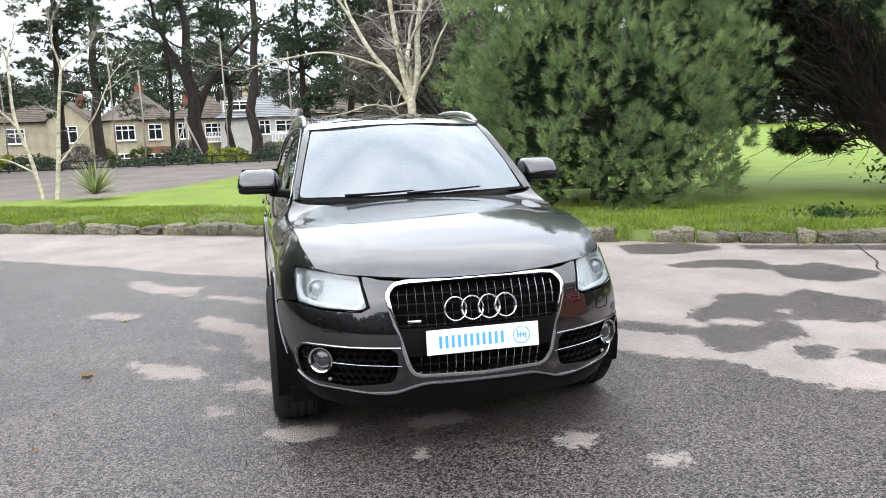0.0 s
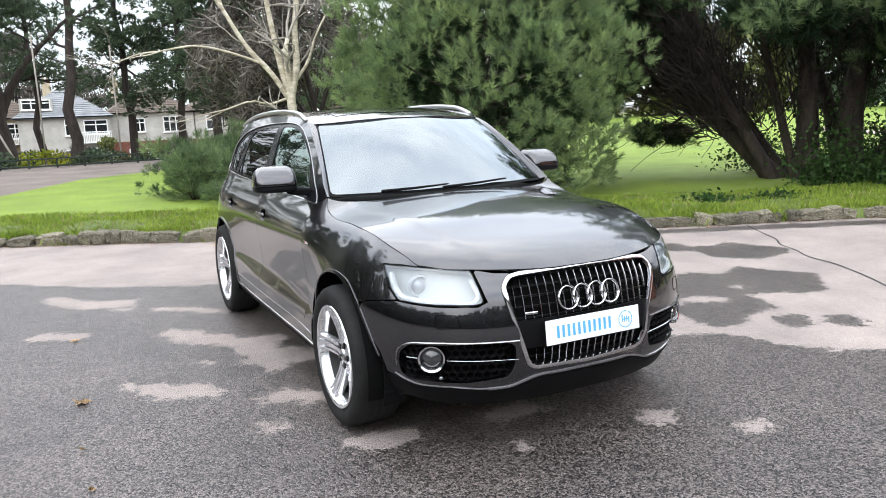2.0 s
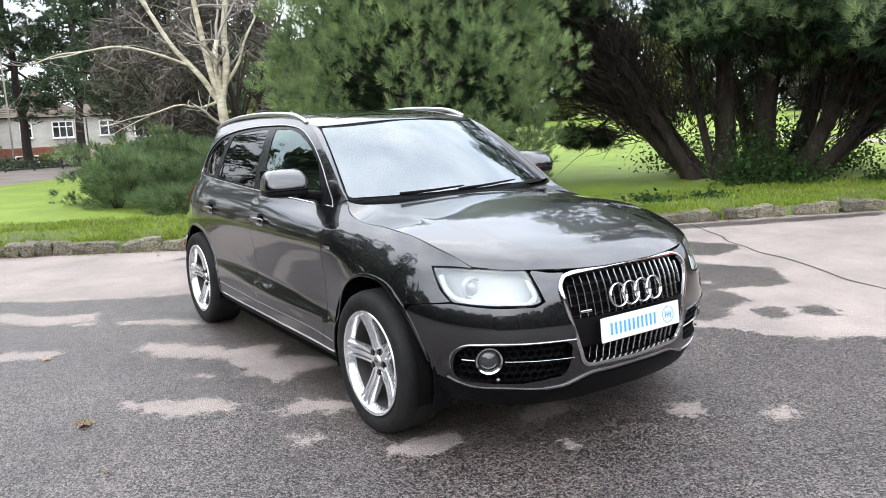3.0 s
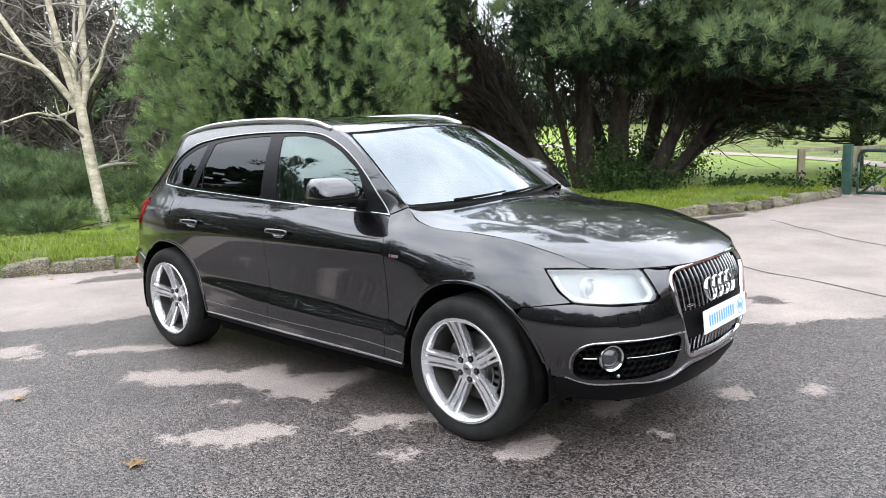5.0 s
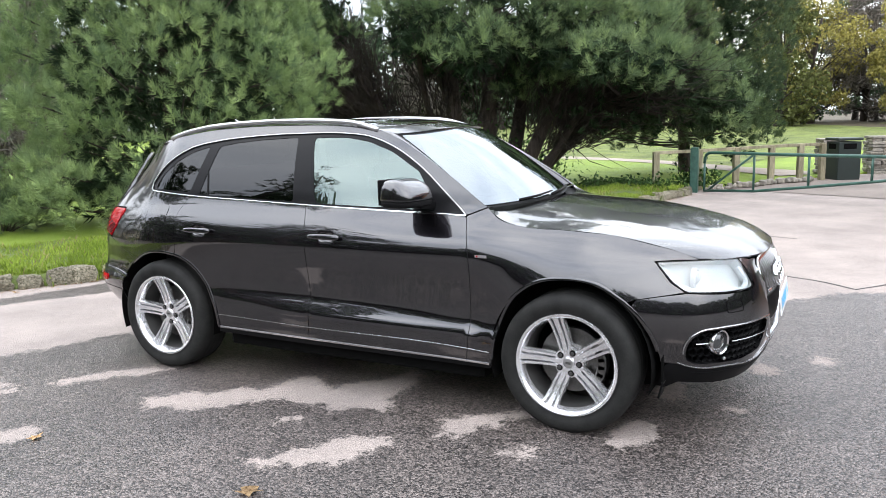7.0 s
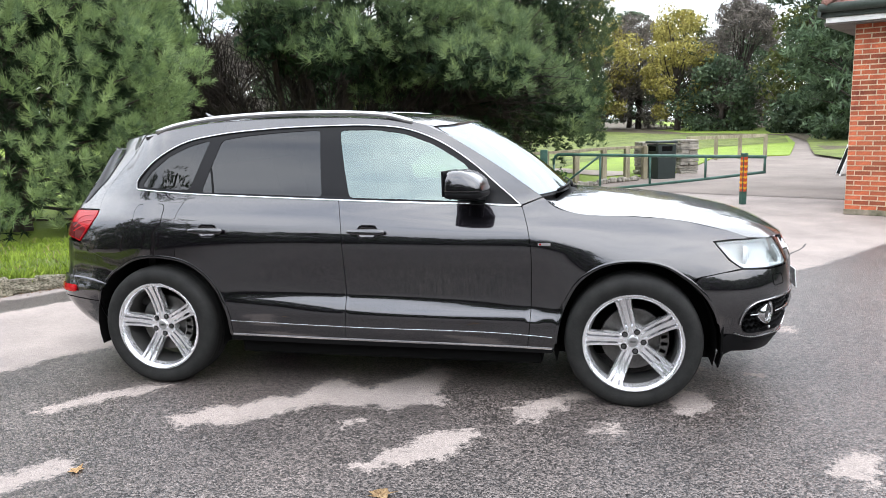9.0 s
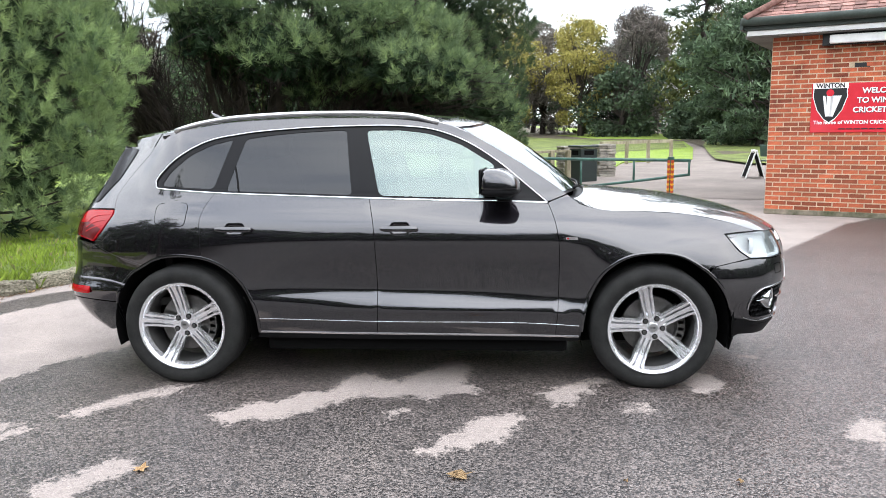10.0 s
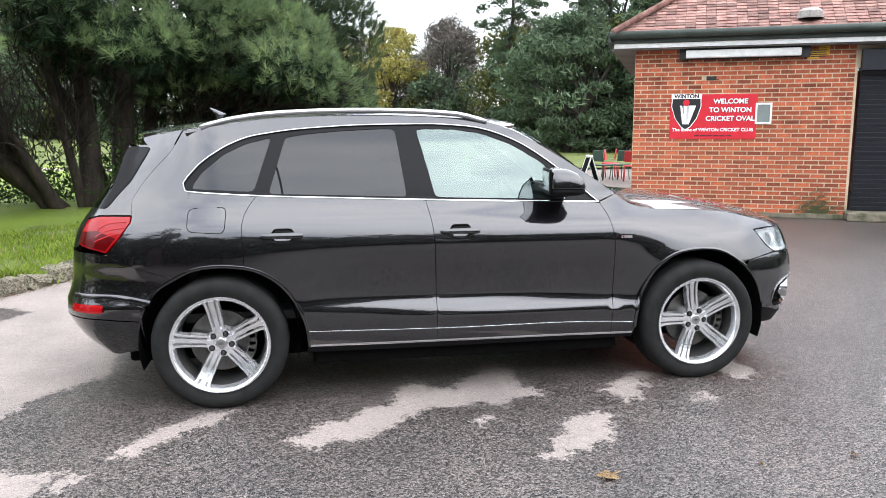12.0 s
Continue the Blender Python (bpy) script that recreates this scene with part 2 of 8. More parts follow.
def rounded(pts, r, n=4):
    """A closed outline with its corners rounded by r."""
    out = []
    for i, p in enumerate(pts):
        p, a, b = np.array(p, float), np.array(pts[i - 1], float), np.array(pts[(i + 1) % len(pts)], float)
        u, w = (a - p), (b - p)
        q = min(r, 0.45 * np.linalg.norm(u), 0.45 * np.linalg.norm(w))
        p0, p1 = p + u / np.linalg.norm(u) * q, p + w / np.linalg.norm(w) * q
        for k in range(n + 1):
            t = k / n
            out.append(tuple((1 - t) ** 2 * p0 + 2 * t * (1 - t) * p + t * t * p1))
    return out


def resample(loop, step):
    out = []
    for i, p in enumerate(loop):
        a, b = np.array(p, float), np.array(loop[(i + 1) % len(loop)], float)
        n = max(1, int(math.ceil(np.linalg.norm(b - a) / step)))
        out += [tuple(a + (b - a) * k / n) for k in range(n)]
    return out


def in_poly(q, loop):
    x, y = q[:, 0], q[:, 1]
    inside = np.zeros(len(q), bool)
    p = np.asarray(loop)
    for (x0, y0), (x1, y1) in zip(p, np.roll(p, -1, 0)):
        if y0 != y1:
            inside ^= ((y0 > y) != (y1 > y)) & (x < (x1 - x0) * (y - y0) / (y1 - y0) + x0)
    return inside


def normals_of(f, u, v, e=2e-3):
    du = f(u + e, v) - f(u - e, v)
    dv = f(u, v + e) - f(u, v - e)
    n = np.cross(du, dv)
    return n / np.maximum(np.linalg.norm(n, axis=-1, keepdims=True), 1e-9)


def offset(f, d):
    def g(u, v):
        u, v = np.asarray(u, float), np.asarray(v, float)
        return f(u, v) + normals_of(f, u, v) * d
    return g


def panel(name, outline, f, mat, parent, step=0.05, holes=(), edge=0.014, label=""):
    """A sheet cut to an outline in (u, v), laid on the surface f, with its edge turned in by a flange."""
    from mathutils.geometry import delaunay_2d_cdt
    loops = [resample(outline, step)] + [resample(h, step) for h in holes]
    pts, edges = [], []
    for lp in loops:
        b = len(pts)
        pts += lp
        edges += [(b + i, b + (i + 1) % len(lp)) for i in range(len(lp))]
    P0 = np.array(pts)
    lo, hi = P0.min(0), P0.max(0)
    gx, gy = np.meshgrid(np.arange(lo[0] + step / 2, hi[0], step), np.arange(lo[1] + step / 2, hi[1], step))
    q = np.stack([gx.ravel(), gy.ravel()], -1)
    keep = in_poly(q, loops[0])
    for lp in loops[1:]:
        keep &= ~in_poly(q, lp)
    q = q[keep]
    if len(q):
        dist = np.full(len(q), 9.0)
        for k in range(0, len(P0), 64):
            dist = np.minimum(dist, np.linalg.norm(q[:, None] - P0[None, k:k + 64], axis=-1).min(1))
        q = q[dist > step * 0.45]
    allp = [Vector(p) for p in pts] + [Vector(p) for p in q]
    vo, _, fo, _, _, _ = delaunay_2d_cdt(allp, edges, [], 1, 1e-6)
    V2 = np.array([tuple(v) for v in vo])
    cen = np.array([np.mean([V2[i] for i in t], axis=0) for t in fo])
    ok = in_poly(cen, loops[0])
    for lp in loops[1:]:
        ok &= ~in_poly(cen, lp)
    tris = [tuple(t) for t, k in zip(fo, ok) if k]
    P3 = f(V2[:, 0], V2[:, 1])
    N3 = normals_of(f, V2[:, 0], V2[:, 1])
    verts, norms, faces = list(P3), list(N3), list(tris)
    if edge:
        seen = {}
        for t in tris:
            for a, b in ((t[0], t[1]), (t[1], t[2]), (t[2], t[0])):
                k = (min(a, b), max(a, b))
                seen[k] = None if k in seen else (a, b)
        for ab in [v for v in seen.values() if v]:
            a, b = ab
            side = np.cross(P3[b] - P3[a], N3[a])
            side = side / max(np.linalg.norm(side), 1e-9)
            i = len(verts)
            verts += [P3[a], P3[b], P3[b] - N3[b] * edge, P3[a] - N3[a] * edge]
            norms += [side] * 4
            faces.append((i + 1, i, i + 3, i + 2))
    return mesh_object(name, verts, faces, mat, parent, True, norms, label)


def strip(name, line, f, mat, parent, width=0.01, height=0.006, closed=False, label="", shape=((-0.5, -0.4), (-0.42, 0.7), (0, 1.0), (0.42, 0.7), (0.5, -0.4))):
    """A raised bar along a line in (u, v) on the surface f."""
    L = np.asarray(line, float)
    P3, N3 = f(L[:, 0], L[:, 1]), normals_of(f, L[:, 0], L[:, 1])
    if closed:
        T = np.roll(P3, -1, 0) - np.roll(P3, 1, 0)
    else:
        T = np.gradient(P3, axis=0)
    T /= np.maximum(np.linalg.norm(T, axis=1, keepdims=True), 1e-9)
    B = np.cross(T, N3)
    vs, fs, n = [], [], len(shape)
    for p, b, nn in zip(P3, B, N3):
        vs += [p + b * a * width + nn * c * height for a, c in shape]
    m = len(L) if closed else len(L) - 1
    for i in range(m):
        j = (i + 1) % len(L)
        for k in range(n - 1):
            fs.append((i * n + k, j * n + k, j * n + k + 1, i * n + k + 1))
    if not closed:
        fs += [tuple(range(n))[::-1], tuple(range((len(L) - 1) * n, len(L) * n))]
    ob = mesh_object(name, vs, fs, mat, parent, True, label=label)
    ob.data.set_sharp_from_angle(angle=radians(50))
    return ob


def lettering(name, body, size, mat, parent, m, depth=0.002, align="CENTER", bold=0.0):
    """Raised letters in the built-in font as a mesh."""
    cu = bpy.data.curves.new(name, "FONT")
    cu.body, cu.size, cu.extrude, cu.align_x, cu.align_y = body, size, depth, align, "CENTER"
    cu.offset = bold
    tmp = bpy.data.objects.new(name, cu)
    scene.collection.objects.link(tmp)
    dg = bpy.context.evaluated_depsgraph_get()
    me = bpy.data.meshes.new_from_object(tmp.evaluated_get(dg))
    bpy.data.objects.remove(tmp)
    me.materials.clear()
    me.materials.append(mat)
    ob = new(name, me)
    ob.parent = parent
    ob.matrix_basis = m
    return ob


def thing(name, at=(0, 0, 0), rot=(0, 0, 0), **tags):
    ob = new(name)
    ob.empty_display_size = 0.2
    ob.matrix_basis = pose(*at, *rot)
    return tagged(ob, **tags)


# ---- ground ----
KERB = smooth_line([(-16, 16.2), (-10, 12.4), (-5, 9.45), (-2.05, 7.85), (-0.3, 6.78), (0.6, 6.12), (2.5, 5.08), (3.4, 4.62), (5.3, 3.62), (6.8, 2.98), (8.77, 2.03), (10.2, 1.72), (11.5, 1.45)], 0.1)
def rolling(x, y):
    """The lie of the land: level round the car, falling to the houses."""
    fall = np.clip((np.asarray(y, float) - 33) / 30, 0, 1)
    bank = np.clip((np.asarray(x, float) - 30) / 30, 0, 1) * np.clip((np.asarray(y, float) + 25) / 15, 0, 1)
    return -2.6 * fall * fall * (3 - 2 * fall) * np.clip((26 - np.asarray(x, float)) / 14, 0, 1) + 0.5 * bank


def fbm(x, y, scale, seed=0.0, octaves=4):
    return np.array([noise.fractal(Vector((a * scale + seed, b * scale - seed, seed * 0.37)), 0.9, 2.1, octaves) for a, b in zip(x, y)])


# dry islands on the wet tarmac, in metres round the car
DRY_BESIDE = [
    [(-1.46, 2.47), (-1.28, 2.34), (-1.20, 2.12), (-1.06, 2.04), (-1.00, 1.89), (-0.73, 1.79), (-0.70, 1.69), (-0.82, 1.62), (-0.84, 1.48), (-0.73, 1.47), (-0.58, 1.31), (-0.36, 1.23), (-0.40, 1.10), (-0.69, 1.07), (-0.88, 1.10), (-0.91, 0.99), (-1.04, 1.03), (-1.06, 1.22), (-1.17, 1.25), (-1.11, 1.42), (-1.15, 1.57), (-1.12, 1.71), (-1.36, 1.93), (-1.51, 2.13), (-1.47, 2.24), (-1.58, 2.31)],
]
DRY_NEAR = [
    [(-1.87, 1.27), (-1.70, 1.18), (-1.65, 1.11), (-1.46, 1.02), (-1.39, 0.91), (-1.35, 0.79), (-1.40, 0.75), (-1.57, 0.81), (-1.73, 0.88), (-1.73, 0.96), (-1.80, 1.03), (-1.81, 1.13), (-1.90, 1.17)],
    [(-1.04, 0.66), (-0.92, 0.57), (-0.82, 0.44), (-0.67, 0.30), (-0.73, 0.21), (-0.85, 0.24), (-0.90, 0.34), (-1.01, 0.35), (-1.05, 0.44), (-1.20, 0.48), (-1.26, 0.58), (-1.15, 0.60)],
    [(-1.26, 0.23), (-1.17, 0.11), (-1.22, 0.02), (-1.29, 0.07), (-1.32, 0.18)],
    [(-1.37, 1.51), (-1.28, 1.44), (-1.31, 1.38), (-1.42, 1.45)],
]
DRY_FRONT = [
    [(-0.97, -0.22), (-0.85, -0.20), (-0.71, -0.23), (-0.59, -0.29), (-0.65, -0.40), (-0.79, -0.43), (-0.92, -0.40), (-0.98, -0.32)],
    [(-0.30, -0.69), (-0.23, -0.67), (-0.21, -0.75), (-0.29, -0.80)],
    [(0.42, -0.74), (0.54, -0.70), (0.62, -0.80), (0.56, -0.88), (0.47, -0.92), (0.40, -0.85)],
    [(0.76, -1.10), (0.88, -1.08), (0.90, -1.18), (0.79, -1.25), (0.71, -1.20)],
    [(-1.46, -0.84), (-1.30, -1.02), (-1.36, -1.12), (-1.72, -0.96), (-1.61, -0.89), (-1.59, -0.82)],
    [(-0.30, -0.30), (0.05, -0.25), (0.10, -0.42), (-0.22, -0.45)],
    [(0.60, 0.35), (0.85, 0.25), (0.90, 0.05), (0.66, 0.12)],
]
DRY_REAR = [
    [(-1.51, 3.28), (-1.26, 3.20), (-1.10, 3.04), (-0.95, 2.86), (-0.97, 2.73), (-1.13, 2.81), (-1.21, 2.94), (-1.35, 3.06), (-1.50, 3.17)],
    [(-1.72, 3.50), (-1.64, 3.40), (-1.64, 3.31), (-1.76, 3.35), (-1.82, 3.43)],
    [(-2.14, 2.72), (-2.01, 2.64), (-2.05, 2.52), (-2.14, 2.60)],
    [(-2.34, 4.29), (-2.17, 4.30), (-1.99, 3.95), (-1.55, 3.72), (-1.60, 3.42), (-2.01, 3.58), (-2.27, 3.90)],
    [(-2.36, 2.92), (-2.23, 2.88), (-2.12, 2.78), (-2.00, 2.68), (-2.00, 2.58), (-2.14, 2.57), (-2.26, 2.65), (-2.40, 2.71), (-2.45, 2.82)],
]
DRY_ACROSS = [
    [(2.32, 0.95), (2.47, 0.95), (2.66, 0.73), (2.52, 0.65), (2.27, 0.81)],
    [(2.96, 1.02), (3.09, 1.02), (3.02, 0.89), (2.92, 0.90)],
]
DRY = DRY_BESIDE + DRY_NEAR + DRY_FRONT + DRY_REAR + DRY_ACROSS
SHORE = [(-30, 22), (-8, 9.2), (-2.74, 5.38), (-1.97, 4.62), (-1.5, 4.30), (-0.95, 3.98), (-0.6, 3.85), (-0.15, 3.55), (0.3, 3.62), (0.9, 3.0), (1.25, 2.0), (1.30, 0.9), (1.37, 0.41), (1.63, 0.14), (1.86, 0.03), (1.93, -0.13), (2.0, -0.33), (2.14, -0.60), (2.38, -0.72), (2.62, -1.0), (2.9, -1.22), (3.19, -1.82), (3.41, -2.02), (4.37, -2.74), (6.4, -4.15), (9.0, -7), (30, -40), (80, -30), (80, 60), (-30, 60)]
DAMP_FAR = [
    [(3.09, 3.01), (3.66, 3.11), (4.09, 2.87), (4.07, 2.59), (4.31, 2.49), (4.59, 2.55), (4.75, 1.88), (4.55, 1.73), (4.09, 1.69), (3.82, 2.03), (3.92, 2.39), (3.58, 2.66), (3.18, 2.79)],
    [(3.19, 4.38), (3.97, 4.15), (4.26, 3.76), (4.12, 3.59), (3.53, 3.52), (3.10, 3.71)],
    [(2.42, 0.15), (2.62, 0.12), (2.68, -0.02), (2.49, -0.16), (2.34, -0.11)],
    [(2.64, -0.11), (2.84, -0.07), (2.98, -0.14), (2.78, -0.36), (2.68, -0.29)],
]
DAMP_MIDDLE = [
    [(2.36, 1.25), (2.57, 1.33), (2.86, 1.64), (3.08, 1.62), (3.30, 1.41), (3.63, 1.53), (3.73, 1.30), (3.96, 0.97), (3.49, 0.47), (3.25, 0.51), (3.07, 0.68), (2.83, 0.72), (2.73, 0.31), (2.38, 0.28), (2.23, 0.14), (1.97, 0.20), (1.92, 0.33), (1.98, 0.58), (1.82, 0.72), (1.55, 0.92), (1.60, 1.14), (1.86, 1.03), (2.05, 0.86), (2.13, 0.74), (2.24, 0.84), (2.21, 1.05)],
]
DAMP_EDGE = [
    [(4.36, -3.4), (5.3, -4.2), (6.6, -5.2), (6.0, -6.2), (4.6, -4.8)],
    [(0.0, 6.0), (0.9, 5.6), (1.9, 4.9), (1.7, 4.6), (0.6, 5.2), (-0.4, 5.9)],
    [(4.5, 3.75), (6.5, 2.85), (8.3, 2.0), (8.1, 1.8), (6.2, 2.6), (4.4, 3.5)],
]
DAMP = DAMP_FAR + DAMP_MIDDLE + DAMP_EDGE


def edge_distance(q, loop):
    p = np.asarray(loop, float)
    d = np.full(len(q), 99.0)
    for a, b in zip(p, np.roll(p, -1, 0)):
        ab = b - a
        t = np.clip(((q - a) @ ab) / max(ab @ ab, 1e-9), 0, 1)
        d = np.minimum(d, np.linalg.norm(q - a - t[:, None] * ab, axis=1))
    return np.where(in_poly(q, loop), d, -d)


def soft(d, w):
    t = np.clip(d / w * 0.5 + 0.5, 0, 1)
    return t * t * (3 - 2 * t)


def spacing(lo, hi, fine, far):
    a = np.arange(lo, hi, fine)
    out, step = [hi], fine
    while out[-1] < far:
        step *= 1.22
        out.append(out[-1] + step)
    neg, step = [lo - fine], fine
    while neg[-1] > -far:
        step *= 1.22
        neg.append(neg[-1] - step)
    return np.concatenate([neg[::-1], a, out])


gx, gy = spacing(-4.2, 6.0, 0.043, 900), spacing(-3.4, 6.6, 0.043, 900)
X, Y = np.meshgrid(gx, gy)
q = np.stack([X.ravel(), Y.ravel()], -1)
near = (np.abs(q[:, 0]) < 14) & (np.abs(q[:, 1]) < 16)
wob = np.zeros(len(q))
wob2 = np.zeros(len(q))
wob[near] = fbm(q[near, 0], q[near, 1], 2.6, 3.1)
wob2[near] = fbm(q[near, 0], q[near, 1], 9.0, 7.7, 3)
jit = 0.022 * wob + 0.020 * wob2
dry = edge_distance(q, SHORE) + 2.0 * jit
for lp in DAMP:
    dry = np.minimum(dry, -edge_distance(q, lp) - 1.6 * jit)
for lp in DRY:
    dry = np.maximum(dry, edge_distance(q, lp) + jit)
dry = np.clip(dry, -0.4, 0.4)
nx, ny = len(gx), len(gy)
idx = np.arange(nx * ny).reshape(ny, nx)
quads = np.stack([idx[:-1, :-1], idx[:-1, 1:], idx[1:, 1:], idx[1:, :-1]], -1).reshape(-1, 4)
me = bpy.data.meshes.new("ground")
me.vertices.add(nx * ny)
Zg = rolling(q[:, 0], q[:, 1]) + 0.004 * wob * near
me.vertices.foreach_set("co", np.stack([q[:, 0], q[:, 1], Zg], -1).ravel())
me.loops.add(quads.size)
me.loops.foreach_set("vertex_index", quads.ravel())
me.polygons.add(len(quads))
me.polygons.foreach_set("loop_start", np.arange(0, quads.size, 4))
me.polygons.foreach_set("use_smooth", np.ones(len(quads), bool))
att = me.attributes.new("dry", "FLOAT", "POINT")
att.data.foreach_set("value", dry)
me.update()
ground = tagged(new("ground", me), "old chip-sealed tarmac, wet with pale dried-out patches", "ground", kind="structure")


def tarmac_material():
    """Wet dark chippings; where the attribute rises through zero they have dried pale."""
    m, nt, nodes, links, b = material("patchy_wet_tarmac")
    a = nodes.new("ShaderNodeAttribute")
    a.attribute_name = "dry"
    tc = nodes.new("ShaderNodeTexCoord")
    vor = nodes.new("ShaderNodeTexVoronoi")
    vor.inputs["Scale"].default_value = 108
    links.new(tc.outputs["Object"], vor.inputs["Vector"])
    rag, frag = noise_tex(nt, 16, 6, 0.75), noise_tex(nt, 90, 3, 0.7)
    grit, mid = noise_tex(nt, 240, 2, 0.6), noise_tex(nt, 1.1, 6, 0.62)

    def calc(op, x, y):
        n = nodes.new("ShaderNodeMath")
        n.operation = op
        for sock, v in zip(n.inputs, (x, y)):
            if isinstance(v, (int, float)):
                sock.default_value = v
            else:
                links.new(v, sock)
        return n.outputs[0]

    d = calc("ADD", a.outputs["Fac"], calc("MULTIPLY", calc("SUBTRACT", rag.outputs["Fac"], 0.5), 0.36))
    d = calc("ADD", d, calc("MULTIPLY", calc("SUBTRACT", frag.outputs["Fac"], 0.5), 0.14))
    fac = nodes.new("ShaderNodeMapRange")
    fac.interpolation_type = "SMOOTHSTEP"
    fac.inputs["From Min"].default_value, fac.inputs["From Max"].default_value = -0.012, 0.022
    links.new(d, fac.inputs["Value"])
    chip = ramp(nt, vor.outputs["Color"], (0.25, 0.246, 0.25), (3.35, 3.24, 3.14), 0.28, 0.95).outputs["Color"]
    wet = mixc(nt, 1.0, ramp(nt, grit.outputs["Fac"], (0.0255, 0.0230, 0.0230), (0.096, 0.0845, 0.0805), 0.35, 0.65).outputs["Color"], chip, "MULTIPLY")
    chip2 = ramp(nt, vor.outputs["Color"], (0.84, 0.84, 0.84), (1.14, 1.13, 1.13), 0.1, 0.9).outputs["Color"]
    dried = mixc(nt, 1.0, ramp(nt, grit.outputs["Fac"], (0.226, 0.193, 0.176), (0.350, 0.305, 0.282), 0.3, 0.7).outputs["Color"], chip2, "MULTIPLY")
    big = ramp(nt, mid.outputs["Fac"], (0.74, 0.74, 0.75), (1.20, 1.18, 1.16), 0.3, 0.7).outputs["Color"]
    links.new(mixc(nt, 1.0, mixc(nt, fac.outputs["Result"], wet, dried), big, "MULTIPLY"), b.inputs["Base Color"])
    r = nodes.new("ShaderNodeMapRange")
    r.inputs["To Min"].default_value, r.inputs["To Max"].default_value = 0.36, 0.9
    links.new(fac.outputs["Result"], r.inputs["Value"])
    links.new(r.outputs["Result"], b.inputs["Roughness"])
    bump(nt, b, calc("SUBTRACT", 1.0, vor.outputs["Distance"]), 0.7, 0.006)
    return m


ground.data.materials.append(tarmac_material())
M_CRACK = plain("dark_joint", (0.035, 0.033, 0.032), 0.8)
for pts in ([(5.66, 3.26), (5.2, 2.5), (4.80, 1.95), (4.35, 0.95), (3.86, 0.0), (3.62, -0.6), (3.35, -1.1), (3.13, -1.38)], [(3.13, -1.38), (3.53, -1.63), (4.11, -1.92), (4.8, -2.2)], [(7.7, 1.4), (7.0, 0.7), (6.46, 0.12), (5.95, -0.75)]):
    ln = smooth_line([(x + random.uniform(-0.04, 0.04), y + random.uniform(-0.04, 0.04)) for x, y in smooth_line(pts, 0.35)], 0.05)
    tagged(strip("joint_line", ln, lambda u, v: np.stack([u, v, 0 * u + 0.003], -1), M_CRACK, None, 0.022, 0.001), "dark crack in the dried tarmac", "crack", kind="structure")


def grass_material(name, c0, c1):
    return surface(name, c0, c1, 0.9, 0.8, 55, 0.6, depth=0.03)


M_LAWN = grass_material("mown_bright_grass", (0.135, 0.205, 0.016), (0.205, 0.290, 0.024))
# verge base coloured darker than its blades, as shade between them
M_VERGE = grass_material("rough_verge_grass", (0.060, 0.085, 0.018), (0.125, 0.165, 0.032))
M_SOIL = surface("leaf_littered_soil", (0.045, 0.035, 0.022), (0.10, 0.08, 0.045), 3, 0.9, 40, 0.6, depth=0.02)

# verge: a raised strip behind the kerb stones
vs, fs = [], []
OFFS = [-0.03, 0.10, 0.35, 0.7, 1.2, 1.8, 2.6, 3.4]
HTS = [-0.01, 0.12, 0.16, 0.17, 0.15, 0.12, 0.08, 0.03]
kn = [k for k in range(len(KERB)) if k % 2 == 0]
for i in kn:
    a, b = np.array(KERB[max(i - 1, 0)]), np.array(KERB[min(i + 1, len(KERB) - 1)])
    t = (b - a) / np.linalg.norm(b - a)
    n = np.array([-t[1], t[0]])
    for o, h in zip(OFFS, HTS):
        p = np.array(KERB[i]) + n * o
        vs.append((p[0], p[1], h + 0.03 * noise.noise(Vector((p[0] * 1.4, p[1] * 1.4, 0)))))
m = len(OFFS)
fs = [(i * m + j, (i + 1) * m + j, (i + 1) * m + j + 1, i * m + j + 1) for i in range(len(kn) - 1) for j in range(m - 1)]
tagged(mesh_object("verge", vs, fs, M_VERGE, None, True), "raised rough grass verge behind a stone edging", "verge", kind="structure")

# lawn and cricket field
LAWN = [(-16, 17.6), (-12, 16.6), (-6.6, 15.4), (-4.6, 15.2), (-3.3, 17.0), (-1.4, 21.4), (0.9, 23.2), (5, 25.0), (14, 33), (40, 58), (120, 110), (300, 150), (300, -6), (120, -16), (60, -13), (36, -9.0), (26, -6.6), (24.2, -3.6), (20, -2.6), (17.6, -2.2), (16.2, -1.2), (14.2, 0.3), (11.9, 1.75), (10.2, 2.2), (8.7, 2.6), (5.3, 4.2), (0.6, 6.8), (-5, 10.1), (-10, 13.0), (-16, 16.8)]
LAWN = LAWN[::-1]


def lawn_at(u, v):
    return np.stack([u, v, rolling(u, v) + 0.045 + 0 * u], -1)


tagged(panel("lawn", LAWN, lawn_at, M_LAWN, None, 4.0, (), 0.05), "bright green mown grass of a cricket field", "lawn", kind="structure")
FAR = [(-300, 31.5), (60, 31.5), (300, 70), (300, 300), (-300, 300)]
tagged(panel("garden_ground", FAR, lambda u, v: np.stack([u, v, rolling(u, v) + 0.03], -1), M_SOIL, None, 12.0, (), 0), "dark soil and litter under the far trees", "ground", kind="structure")
TRACK = [(29, -40), (28, -8.5), (36, -9.6), (44, -10.5), (50, -3), (64, 4), (110, 20), (300, 30), (300, -60)]
tagged(panel("wood_floor", TRACK, lambda u, v: np.stack([u, v, rolling(u, v) + 0.07], -1), M_SOIL, None, 10.0, (), 0), "leaf-strewn floor under the far wood", "ground", kind="structure")

